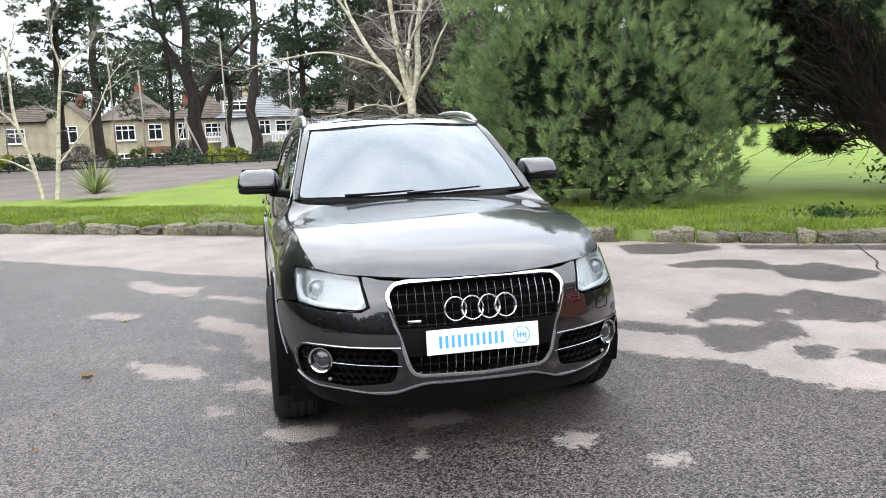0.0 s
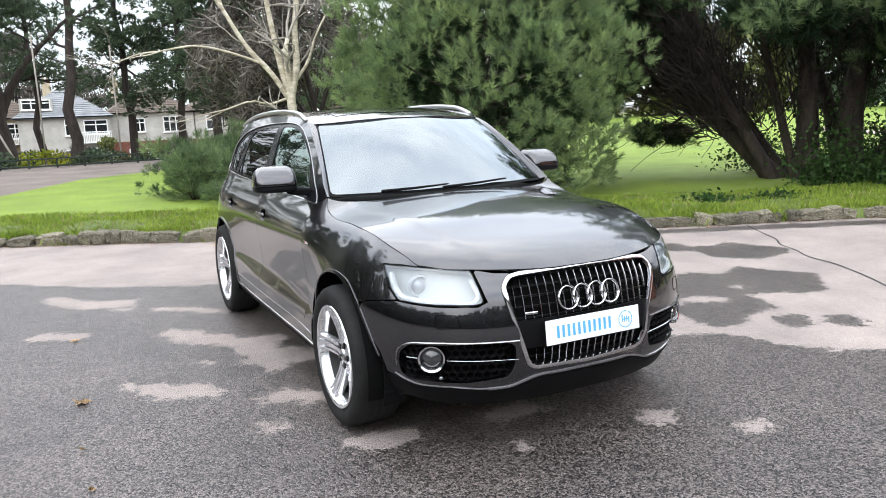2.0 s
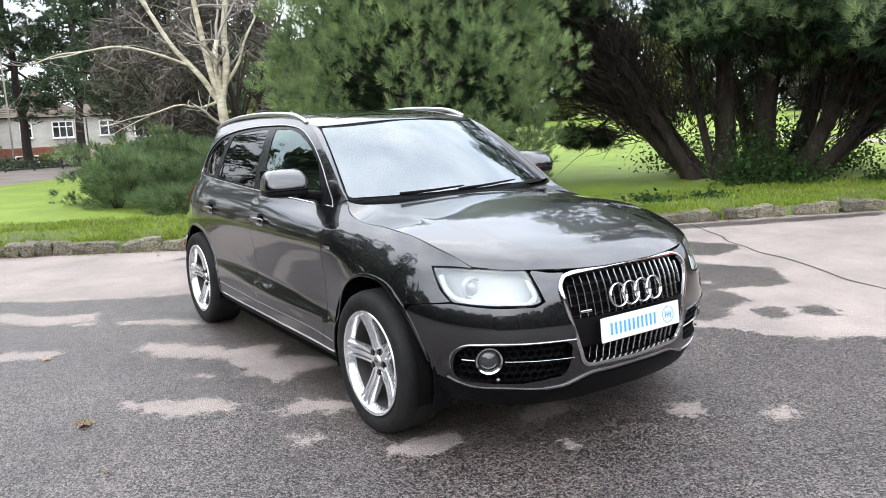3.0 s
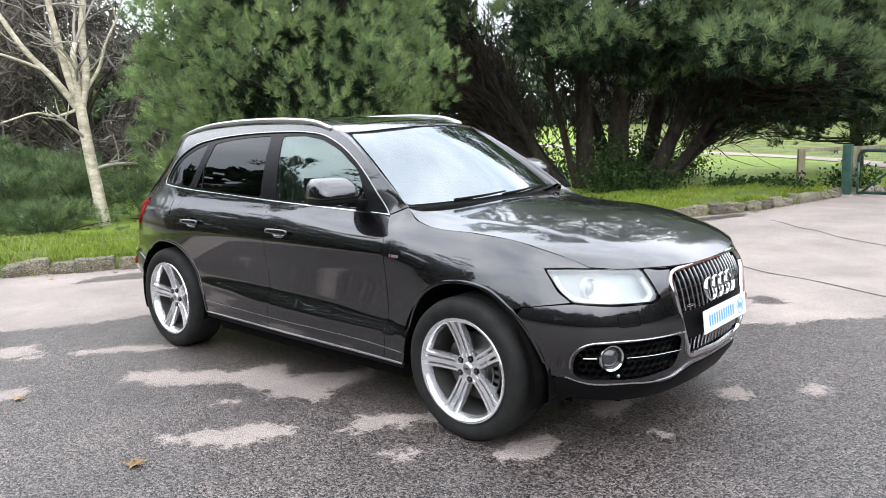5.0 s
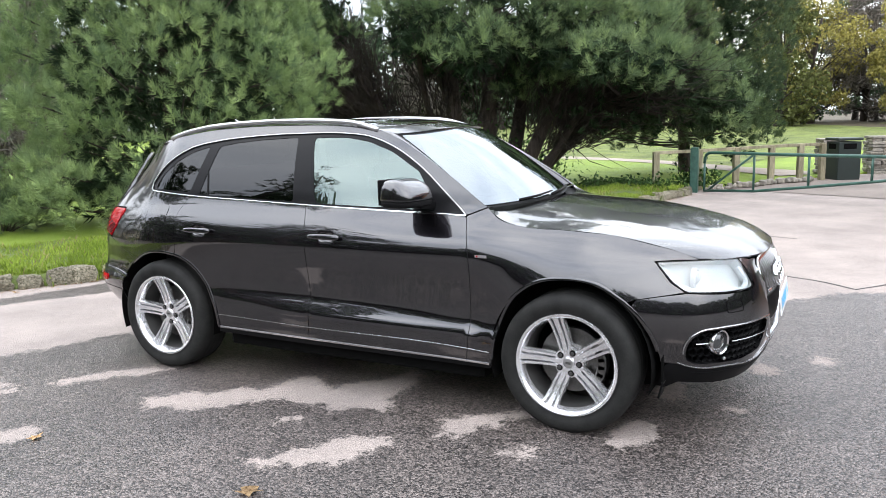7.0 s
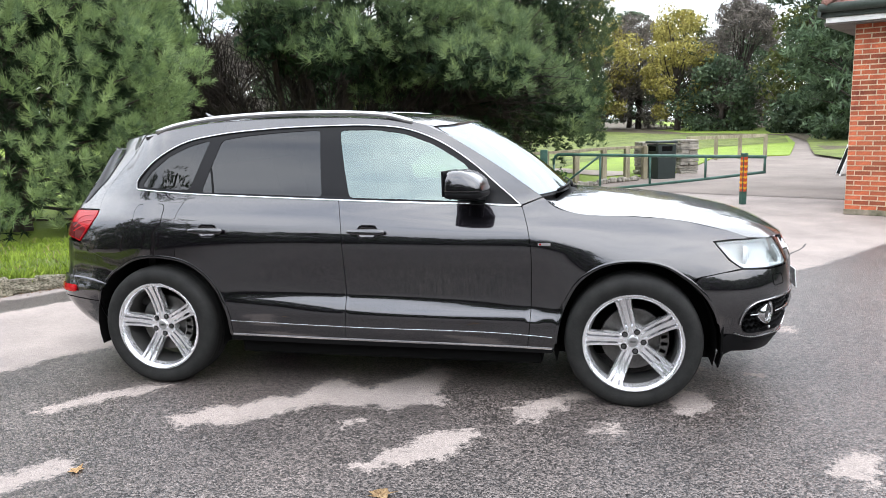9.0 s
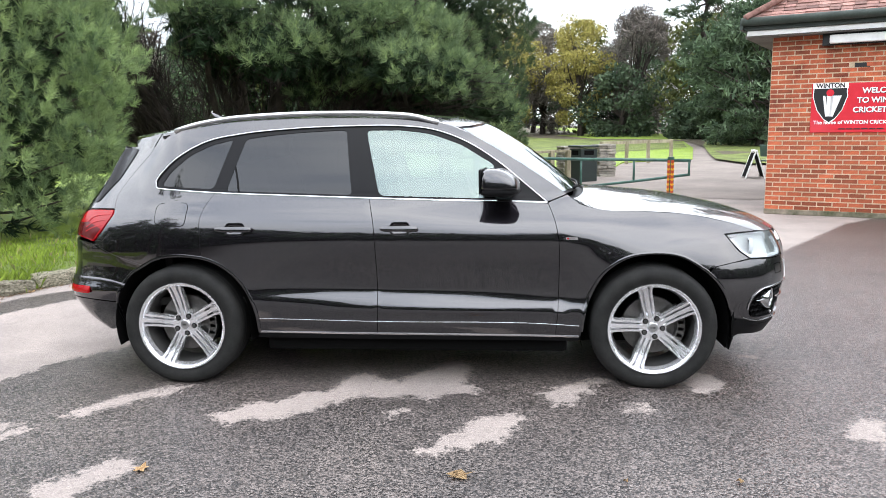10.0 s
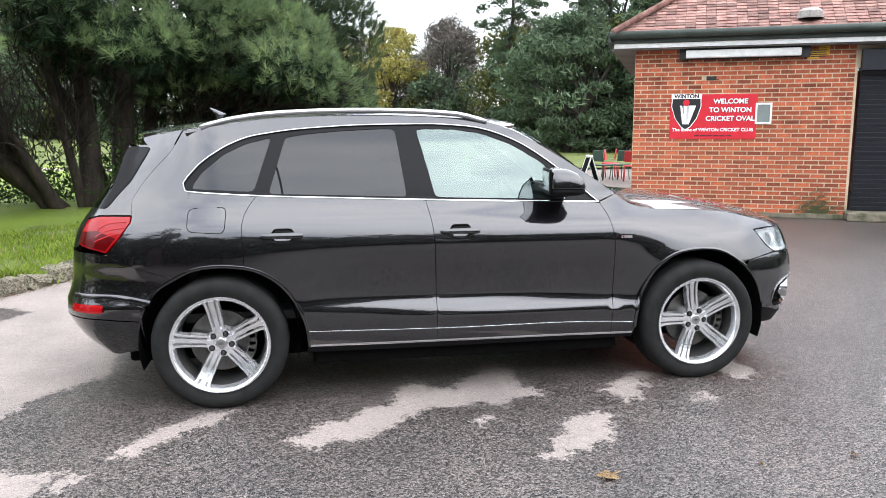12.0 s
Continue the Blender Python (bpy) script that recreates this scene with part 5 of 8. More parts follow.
# sail panel behind the mirror and scuttle under the screen
_c = [(-0.74, 0.47), (-0.4, 0.365), (0, 0.325), (0.4, 0.365), (0.74, 0.47), (0.72, 0.56), (0.4, 0.43), (0, 0.385), (-0.4, 0.43), (-0.72, 0.56)]
panel("scuttle", _c, offset(bonnet_at, -0.018), M_BLACK, car, 0.06, (), 0)
antenna = tube("roof_antenna", [(0, 2.83, 1.585), (0, 2.86, 1.615), (0, 2.90, 1.645)], [0.035, 0.018, 0.004], M_PAINT, car, 8)
# side badge
bx = wrap(np.array([s_of(0.475)]), np.array([0.885]))[0]
box("wing_badge", (0.004, 0.068, 0.015), (bx[0] - 0.001, 0.475, 0.885), M_CHROME, car)
box("badge_mark", (0.005, 0.010, 0.010), (bx[0] - 0.0015, 0.497, 0.885), M_TAIL, car)

# inner shell, floor, arches, cabin
for sg in (1, -1):
    shell = side([(0.57, 1.10), (2.98, 1.17), (3.28, 1.12)]) + side([(3.40, 0.9), (3.40, 0.35), (3.24, 0.35), (3.22, 0.55), (3.122, 0.70), (2.96, 0.79), (2.8, 0.82), (2.6, 0.79), (2.47, 0.70), (2.38, 0.55), (2.31, 0.32), (2.31, 0.26), (0.44, 0.26), (0.43, 0.40), (0.38, 0.57), (0.30, 0.71), (0.18, 0.79), (0, 0.825), (-0.17, 0.80), (-0.31, 0.71), (-0.36, 0.66), (-0.42, 0.75), (-0.40, 0.84), (-0.2, 0.93), (0.3, 0.98)])
    body_panel("inner_shell", shell, sg, M_DARK, 0.08, d=-0.030, edge=0, gap=0)
    body_panel("nose_shell", [(0, 0.86), (0.5, 0.87), (0.52, 0.74), (1.15, 0.74), (1.0, 0.34), (0, 0.34)], sg, M_DARK, 0.08, d=-0.09, edge=0, gap=0)
    for y0 in (0.0, 2.807):
        vs, fs = [], []
        for k in range(25):
            a0 = -0.09 if y0 == 0.0 else -0.08
            t = math.pi * (a0 + (1.10 - a0) * k / 24)
            for x in (0.905, 0.60):
                vs.append((-sg * x, y0 - 0.425 * math.cos(t), 0.365 + 0.435 * math.sin(t)))
        fs = [(2 * k, 2 * k + 1, 2 * k + 3, 2 * k + 2) for k in range(24)]
        mesh_object("wheel_arch_liner", vs, fs, M_DARK, car)
        mesh_object("arch_wall", [(-sg * 0.60, y0 - 0.43, 0.2), (-sg * 0.60, y0 + 0.43, 0.2), (-sg * 0.60, y0 + 0.43, 0.82), (-sg * 0.60, y0 - 0.43, 0.82)], [(0, 1, 2, 3)], M_DARK, car)
    box("arch_closing_plate", (0.21, 0.012, 0.32), (-sg * 0.735, -0.462, 0.44), M_DARK, car)
    box("mud_flap", (0.11, 0.010, 0.09), (-sg * 0.79, -0.455, 0.262), M_BLACK, car, (14, 0, 0), 0.004)
bm = bmesh.new()
add_box(bm, (1.66, 1.82, 0.14), (0, 1.40, 0.26), bevel=0.02)
add_box(bm, (1.15, 3.5, 0.20), (0, 1.60, 0.29), bevel=0.02)
add_box(bm, (1.14, 0.66, 0.05), (0, -0.34, 0.265), bevel=0.01)
add_box(bm, (1.20, 0.62, 0.06), (0, 3.12, 0.285), bevel=0.01)
part("underbody", bm, M_DARK, car)
box("engine_cover", (1.18, 0.9, 0.35), (0, -0.25, 0.62), M_DARK, car, bevel=0.03)
box("cabin_floor", (1.56, 2.5, 0.05), (0, 1.75, 0.48), M_LEATHER, car)
box("boot_wall", (1.4, 0.05, 0.55), (0, 2.96, 0.78), M_LEATHER, car)
headliner = [(x * 0.97, y) for x, y in roof_r]
panel("headliner", headliner + [(-x, y) for x, y in headliner[-2:0:-1]], offset(roof_at, -0.045), surface("pale_headlining", (0.30, 0.30, 0.30), (0.36, 0.36, 0.35), 5, 0.9, 90, 0.1), car, 0.12, (), 0)
bm = bmesh.new()
add_box(bm, (1.46, 0.42, 0.22), (0, 0.72, 0.98), (0, 0, 0), 0.07)
add_box(bm, (0.42, 0.14, 0.12), (-0.36, 0.78, 1.07), (0, 0, 0), 0.05)
part("dashboard", bm, M_LEATHER, car, smooth=True)
wheel_rim = revolve("steering_wheel", [(0.185 + 0.016 * math.cos(t), 0.016 * math.sin(t)) for t in np.linspace(0, 2 * math.pi, 10)[:-1]], M_BLACK, car, 32, "Z", closed=True)
wheel_rim.matrix_basis = pose(-0.37, 1.02, 1.04, 65, 0, 0)
box("wheel_hub", (0.30, 0.09, 0.04), (0, 0, 0), M_BLACK, wheel_rim, bevel=0.015)


def seat(x, y):
    bm = bmesh.new()
    add_box(bm, (0.50, 0.52, 0.16), (x, y, 0.68), (6, 0, 0), 0.05)
    add_box(bm, (0.50, 0.15, 0.66), (x, y + 0.33, 1.00), (-14, 0, 0), 0.06)
    ob = part("seat", bm, M_LEATHER, car, smooth=True)
    bm = bmesh.new()
    add_box(bm, (0.27, 0.10, 0.19), (x, y + 0.435, 1.40), (-8, 0, 0), 0.04)
    part("headrest", bm, M_LEATHER, ob, smooth=True)


for _x, _y in ((-0.37, 1.32), (0.37, 1.32), (-0.40, 2.15), (0.0, 2.17), (0.40, 2.15)):
    seat(_x, _y)
bm = bmesh.new()
add_box(bm, (0.22, 0.04, 0.065), (0, 0, 0), (0, 0, 0), 0.018)
part("rear_view_mirror", bm, M_BLACK, car, smooth=True).matrix_basis = pose(0, 1.02, 1.46)


# ---- wheels ----
def wheel(at, sg, turn):
    w = thing("wheel", at, (0, 0, 0 if sg == 1 else 180))
    w.parent = car
    R = 0.366
    prof = [(0.262, 0.105), (0.285, 0.122), (0.315, 0.128), (0.340, 0.122), (0.356, 0.106), (0.362, 0.085)]
    for g in (0.072, 0.030, -0.010, -0.055):
        prof += [(0.366, g), (0.366, g - 0.020), (0.359, g - 0.023), (0.359, g - 0.030)]
    prof += [(0.366, -0.09), (0.358, -0.108), (0.335, -0.125), (0.285, -0.122), (0.262, -0.105)]
    tyre = revolve("tyre", [(r, -a) for r, a in prof], M_TYRE, w, 72, "X")
    rim = revolve("rim", [(r, -a) for r, a in [(0.264, 0.106), (0.269, 0.117), (0.266, 0.122), (0.258, 0.121), (0.249, 0.113), (0.243, 0.100), (0.238, 0.080), (0.236, 0.070)]], M_RIM, w, 72, "X")
    revolve("rim_barrel", [(r, -a) for r, a in [(0.2365, 0.070), (0.230, 0.03), (0.228, -0.09), (0.262, -0.105)]], M_BARREL, w, 72, "X")
    vs, fs = [], []

    for k in range(5):
        t = 2 * math.pi * k / 5 + math.pi / 2 + turn
        c, sn = math.cos(t), math.sin(t)
        vs, fs, n = [], [], 12
        for q in range(n):
            f = q / (n - 1)
            r = 0.052 + 0.196 * f
            hw = 0.5 * (0.070 + 0.018 * f) + 0.014 * max(0.0, (f - 0.86) / 0.14) ** 2
            face = 0.066 + 0.044 * f - 0.010 * math.sin(math.pi * f)
            g = 0.040 * min(1.0, f / 0.12, (1 - f) / 0.08)
            for e, dx in ((-1.0, -0.036), (-0.97, -0.009), (-0.86, 0.0), (-0.56, 0.0), (-0.51, -g), (-0.33, -g), (-0.28, 0.0), (0.28, 0.0), (0.33, -g), (0.51, -g), (0.56, 0.0), (0.86, 0.0), (0.97, -0.009), (1.0, -0.036)):
                vs.append((-(face + dx), r * c - hw * e * sn, r * sn + hw * e * c))
        for q in range(n - 1):
            for j in range(13):
                fs.append((q * 14 + j, q * 14 + j + 1, q * 14 + 15 + j, q * 14 + 14 + j))
        fs.append(tuple((n - 1) * 14 + j for j in range(14))[::-1])
        ob = mesh_object("spoke", vs, fs, M_RIM, w, True)
        ob.data.set_sharp_from_angle(angle=radians(40))
    revolve("hub", [(0.0001, -0.070), (0.030, -0.070), (0.033, -0.066), (0.045, -0.068), (0.078, -0.062), (0.088, -0.040), (0.088, 0.0)], M_RIM, w, 40, "X")
    cap = revolve("centre_cap", [(0.0001, -0.076), (0.024, -0.075), (0.029, -0.070)], M_ALU, w, 32, "X")
    for k in range(4):
        pts = [(-0.0775, -0.0105 + 0.007 * k + 0.0048 * math.cos(a), 0.0048 * math.sin(a)) for a in np.linspace(0, 2 * math.pi, 13)]
        tube("cap_ring", pts, 0.0008, M_BLACK, cap, 4)
    for k in range(5):
        t = 2 * math.pi * k / 5 + math.pi / 2 + turn + math.pi / 5
        bm = bmesh.new()
        add_tube(bm, (-0.045, 0.056 * math.cos(t), 0.056 * math.sin(t)), (-0.0695, 0.056 * math.cos(t), 0.056 * math.sin(t)), 0.0160, 0.0160, 16)
        well = part("bolt_well", bm, M_DARK, w)
        bm = bmesh.new()
        add_tube(bm, (-0.060, 0.056 * math.cos(t), 0.056 * math.sin(t)), (-0.078, 0.056 * math.cos(t), 0.056 * math.sin(t)), 0.0115, 0.010, 6)
        part("wheel_bolt", bm, M_BARREL, well)
    revolve("brake_disc", [(0.06, -0.005), (0.17, -0.005), (0.172, 0.005), (0.172, 0.02), (0.06, 0.02)], M_DISC, w, 48, "X")
    bm = bmesh.new()
    for k in range(5):
        t = radians(150 + 14 * k) if sg == 1 else radians(30 - 14 * k)
        add_box(bm, (0.07, 0.05, 0.075), (-0.012, 0.165 * math.cos(t), 0.165 * math.sin(t)), (math.degrees(t), 0, 0), 0.008)
    part("brake_caliper", bm, M_DISC, w)
    return w


for _sg in (1, -1):
    for _y, _turn in ((0.0, -0.237), (2.807, -0.17)):
        wheel((-_sg * 0.81, _y, 0.358), _sg, _turn)


# ---- trees ----
def bark(name, c0, c1, scale=9.0, fine=40.0, relief=0.8):
    return surface(name, c0, c1, scale, 0.9, fine, relief, depth=0.02, stretch=(1, 1, 0.25))


M_PINEBARK = bark("dark_pine_bark", (0.020, 0.015, 0.012), (0.062, 0.047, 0.038))
M_BIRCH = surface("white_birch_bark", (0.34, 0.29, 0.20), (0.72, 0.665, 0.53), 5.0, 0.75, 22, 0.4, stretch=(1, 1, 2.2), depth=0.008)
M_DEADTWIG = bark("dead_pine_twigs", (0.016, 0.011, 0.009), (0.042, 0.030, 0.024))
M_TWIG = plain("grey_brown_twigs", (0.075, 0.055, 0.045), 0.9)
M_PALETWIG = plain("pale_twigs", (0.34, 0.31, 0.27), 0.85)


def leaf_material(name, c0, c1, island=0.5, rough=0.6, trans=0.25, spec=0.12, shoots=False):
    m, nt, nodes, links, b = material(name)
    geo = nodes.new("ShaderNodeNewGeometry")
    big = noise_tex(nt, 1.1, 3)
    col = ramp(nt, big.outputs["Fac"], c0, c1, 0.32, 0.68).outputs["Color"]
    r = ramp(nt, geo.outputs["Random Per Island"], (1 - island,) * 3, (1 + island,) * 3, 0, 1).outputs["Color"]
    col = mixc(nt, 1.0, col, r, "MULTIPLY")
    if shoots:
        # young shoots are paler and yellower than old ones
        at = nodes.new("ShaderNodeAttribute")
        at.attribute_name = "tone"
        col = mixc(nt, 1.0, col, ramp(nt, at.outputs["Fac"], (0.50, 0.56, 0.60), (1.50, 1.45, 1.25), 0.0, 1.0).outputs["Color"], "MULTIPLY")
    links.new(col, b.inputs["Base Color"])
    b.inputs["Roughness"].default_value = rough
    b.inputs["Specular IOR Level"].default_value = spec
    tl, mx = nodes.new("ShaderNodeBsdfTranslucent"), nodes.new("ShaderNodeMixShader")
    mx.inputs["Fac"].default_value = trans
    links.new(b.inputs["Base Color"].links[0].from_socket, tl.inputs["Color"])
    links.new(b.outputs["BSDF"], mx.inputs[1])
    links.new(tl.outputs["BSDF"], mx.inputs[2])
    links.new(mx.outputs["Shader"], nodes["Material Output"].inputs["Surface"])
    return m


M_NEEDLE = leaf_material("fresh_pine_needles", (0.165, 0.240, 0.112), (0.315, 0.405, 0.200), 0.35, 0.5, 0.42, 0.3, True)
# shade deep inside the pine crowns is put into this needle colour
M_NEEDLE_SHADED = leaf_material("shaded_pine_needles", (0.016, 0.034, 0.018), (0.045, 0.072, 0.034))
M_NEEDLE_FAR = leaf_material("far_pine_foliage", (0.048, 0.078, 0.046), (0.125, 0.172, 0.100))
M_AUTUMN = leaf_material("yellow_autumn_leaves", (0.23, 0.205, 0.058), (0.43, 0.385, 0.125))
M_OLIVE = leaf_material("olive_leaves", (0.060, 0.075, 0.025), (0.15, 0.16, 0.055))
M_EVERGREEN = leaf_material("dark_evergreen_leaves", (0.036, 0.058, 0.036), (0.105, 0.142, 0.082))
M_BROWNTWIG = leaf_material("brown_winter_twigs", (0.13, 0.115, 0.102), (0.25, 0.225, 0.200))
M_IVY = leaf_material("ivy_leaves", (0.020, 0.050, 0.014), (0.06, 0.11, 0.03))
M_SHRUB = leaf_material("yellow_green_shrub", (0.11, 0.15, 0.015), (0.30, 0.30, 0.03))


def unit(v):
    return v / np.maximum(np.linalg.norm(v, axis=-1, keepdims=True), 1e-9)


def rosettes(pos, axis, length, per, width, gen, droop=0.15):
    """Needle tufts: thin triangles fanned round each axis."""
    n = len(pos)
    L = length if np.ndim(length) else np.full(n, length)
    r = gen.normal(size=(n, per, 3))
    d = unit(unit(axis)[:, None] * 1.05 + unit(r) * 0.80)
    d[..., 2] -= droop
    d = unit(d)
    base = pos[:, None] + unit(axis)[:, None] * gen.uniform(-0.45, 0.10, (n, per, 1)) * L[:, None, None] * 0.8
    tip = base + d * (L[:, None, None] * gen.uniform(0.7, 1.1, (n, per, 1)))
    sidev = unit(np.cross(d, gen.normal(size=(n, per, 3)))) * width
    V = np.stack([base - sidev, base + sidev, tip], 2).reshape(-1, 3)
    return V, np.arange(len(V)).reshape(-1, 3)


def brushes(pos, axis, length, per, width, gen):
    """Shoots like bottle brushes: needles set along a short stem, wide at its foot and closing to the tip."""
    n = len(pos)
    ax = unit(axis)[:, None]
    L = length[:, None, None]
    f = gen.uniform(0, 1, (n, per, 1)) ** 0.8
    r = gen.normal(size=(n, per, 3))
    r = unit(r - (r * ax).sum(-1, keepdims=True) * ax)
    ang = 1.30 - 1.05 * f + gen.normal(0, 0.10, (n, per, 1))
    d = ax * np.cos(ang) + r * np.sin(ang)
    base = pos[:, None] + ax * (f - 0.75) * L * 0.6
    tip = base + d * L * gen.uniform(0.75, 1.05, (n, per, 1)) * (1.0 - 0.2 * f)
    sidev = unit(np.cross(d, gen.normal(size=(n, per, 3)))) * width
    V = np.stack([base - sidev, base + sidev, tip], 2).reshape(-1, 3)
    tone = np.repeat(gen.beta(2.0, 2.2, n), per * 3)
    return V, np.arange(len(V)).reshape(-1, 3), tone


def lobe_shoots(C, out, R, per_area, gen, under=-0.4, squash=0.8):
    """Places and axes of shoots over the outer sides of foliage lobes."""
    P, A = [], []
    for c, o, r in zip(C, out, R):
        k = int(per_area * 12.6 * r * r)
        d = unit(gen.normal(size=(k, 3)) + o * 0.55)
        d = d[d[:, 2] > under]
        P.append(c + d * r * gen.uniform(0.72, 1.08, (len(d), 1)) * np.array([1, 1, squash]))
        A.append(d * 0.62 + o * 0.18 + np.array([0, 0, 0.62]) + gen.normal(size=d.shape) * 0.16)
    return np.concatenate(P), np.concatenate(A)


def leaf_cards(pos, size, gen, aspect=0.6):
    """Small bent leaves of two triangles each."""
    n = len(pos)
    a = unit(gen.normal(size=(n, 3)))
    b = unit(np.cross(a, gen.normal(size=(n, 3))))
    s = (size * gen.uniform(0.6, 1.3, n))[:, None]
    c = np.cross(a, b) * s * 0.15
    V = np.stack([pos - a * s, pos - b * s * aspect + c, pos + a * s, pos + b * s * aspect + c], 1).reshape(-1, 3)
    i = np.arange(n)[:, None] * 4
    F = np.concatenate([i + [0, 1, 2], i + [0, 2, 3]])
    return V, F


def foliage(name, V, F, mat, parent, label="", tone=None):
    me = bpy.data.meshes.new(name)
    fill_mesh(me, V, F)
    if tone is not None:
        me.attributes.new("tone", "FLOAT", "POINT").data.foreach_set("value", tone.astype(np.float32))
    me.materials.append(mat)
    ob = new(name, me)
    ob.parent = parent
    return tagged(ob, label) if label else ob


def limbs(name, lines, mat, parent, seg=6, label=""):
    """Many tapered limbs in one mesh; a line is (points, radius at the foot, radius at the tip)."""
    vs, fs = [], []
    for pts, r0, r1 in lines:
        p = np.asarray(pts, float)
        n = len(p)
        d = unit(np.gradient(p, axis=0))
        up = np.array([0.3, 0.2, 0.93]) if abs(d[0][2]) < 0.9 else np.array([1.0, 0.2, 0.1])
        a = unit(np.cross(d, up))
        b = np.cross(d, a)
        i0 = len(vs)
        for k in range(n):
            r = r0 + (r1 - r0) * (k / (n - 1)) ** 0.85
            for j in range(seg):
                t = 2 * math.pi * j / seg
                vs.append(p[k] + (a[k] * math.cos(t) + b[k] * math.sin(t)) * r)
        for k in range(n - 1):
            for j in range(seg):
                fs.append((i0 + k * seg + j, i0 + k * seg + (j + 1) % seg, i0 + (k + 1) * seg + (j + 1) % seg, i0 + (k + 1) * seg + j))
        fs.append(tuple(i0 + (n - 1) * seg + j for j in range(seg)))
    return mesh_object(name, vs, fs, mat, parent, True, label=label)


def wander(a, d, length, n, gen, bend=0.25, lift=0.0):
    """A crooked line from a along d."""
    p, d = [np.asarray(a, float)], unit(np.asarray(d, float))
    for _ in range(n):
        d = unit(d + gen.normal(size=3) * bend + np.array([0, 0, lift]))
        p.append(p[-1] + d * length / n)
    return np.array(p)


def bough_tufts(centres, outward, radius, count, gen, squash=0.75, lift=0.35):
    """Tuft places and axes in lobes round bough ends, denser towards the outside."""
    m = len(centres)
    r = unit(gen.normal(size=(m, count, 3)))
    r[..., 2] = np.where(gen.uniform(size=(m, count)) < lift, np.abs(r[..., 2]), r[..., 2]) * squash
    rad = (radius if np.ndim(radius) else np.full(m, radius))[:, None, None]
    k = gen.uniform(0.55, 1.0, (m, count, 1)) ** 0.45
    pos = centres[:, None] + r * rad * k
    ax = unit(r * 0.8 + unit(outward)[:, None] * 0.7 + np.array([0, 0, 0.35]))
    return pos.reshape(-1, 3), ax.reshape(-1, 3)


def round_pine(at, radius, height, seed, mat, n=220, low=0.03, dense=11.5, label="bushy round pine tree with long fresh green needles"):
    """A broad bushy pine with foliage to the ground."""
    gen = np.random.default_rng(seed)
    tree = thing("pine_tree", at, label=label, category="tree")
    lines = [(wander((0, 0, -0.1), (0.05, 0, 1), height * 0.9, 8, gen, 0.05), 0.17, 0.03)]
    u = np.linspace(-0.98, 0.98, n)
    az = np.arange(n) * 2.39996 + gen.normal(0, 0.12, n)
    zc = height * (low + (0.97 - low) * (u + 1) / 2)
    prof = np.interp(zc / height, [0.03, 0.12, 0.25, 0.45, 0.65, 0.82, 0.97], [0.82, 0.96, 1.0, 1.0, 0.90, 0.66, 0.25])
    rr = radius * prof * gen.uniform(0.72, 0.96, n)
    C = np.stack([rr * np.cos(az), rr * np.sin(az), zc], -1)
    out = unit(np.stack([np.cos(az), np.sin(az), 0.25 + 0.5 * u], -1))
    C2 = C * np.array([0.70, 0.70, 0.97]) + gen.normal(size=C.shape) * 0.2
    for c in C[::3]:
        foot = np.array([0, 0, max(0.2, c[2] * 0.75)])
        mid = foot + (c - foot) * 0.55 + np.array([0, 0, -0.12])
        lines.append((smooth_line([foot, mid, c], 0.4), 0.035, 0.010))
    limbs("trunk", lines, M_PINEBARK, tree)
    p1, a1 = lobe_shoots(C, out, gen.uniform(0.36, 0.62, n), dense, gen)
    # thinner on top and on the side away from the car park
    keep = (p1[:, 2] < 5.0) & (p1 @ np.array([0.85, 0.52, 0.0]) < 0.35 * radius) | (gen.uniform(size=len(p1)) < 0.42)
    p1, a1 = p1[keep], a1[keep]
    p2, a2 = bough_tufts(C2, out, gen.uniform(0.30, 0.55, n), 14, gen)
    V1, F1, tone = brushes(p1, a1, gen.uniform(0.15, 0.21, len(p1)), 58, 0.0036, gen)
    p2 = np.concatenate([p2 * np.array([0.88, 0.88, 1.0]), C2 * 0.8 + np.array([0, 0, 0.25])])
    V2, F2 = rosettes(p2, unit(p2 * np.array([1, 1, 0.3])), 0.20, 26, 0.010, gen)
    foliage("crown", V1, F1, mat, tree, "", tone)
    # inner needles carry the crown's own shade in their colour
    foliage("inner_crown", V2, F2, M_NEEDLE_SHADED, tree)
    return tree


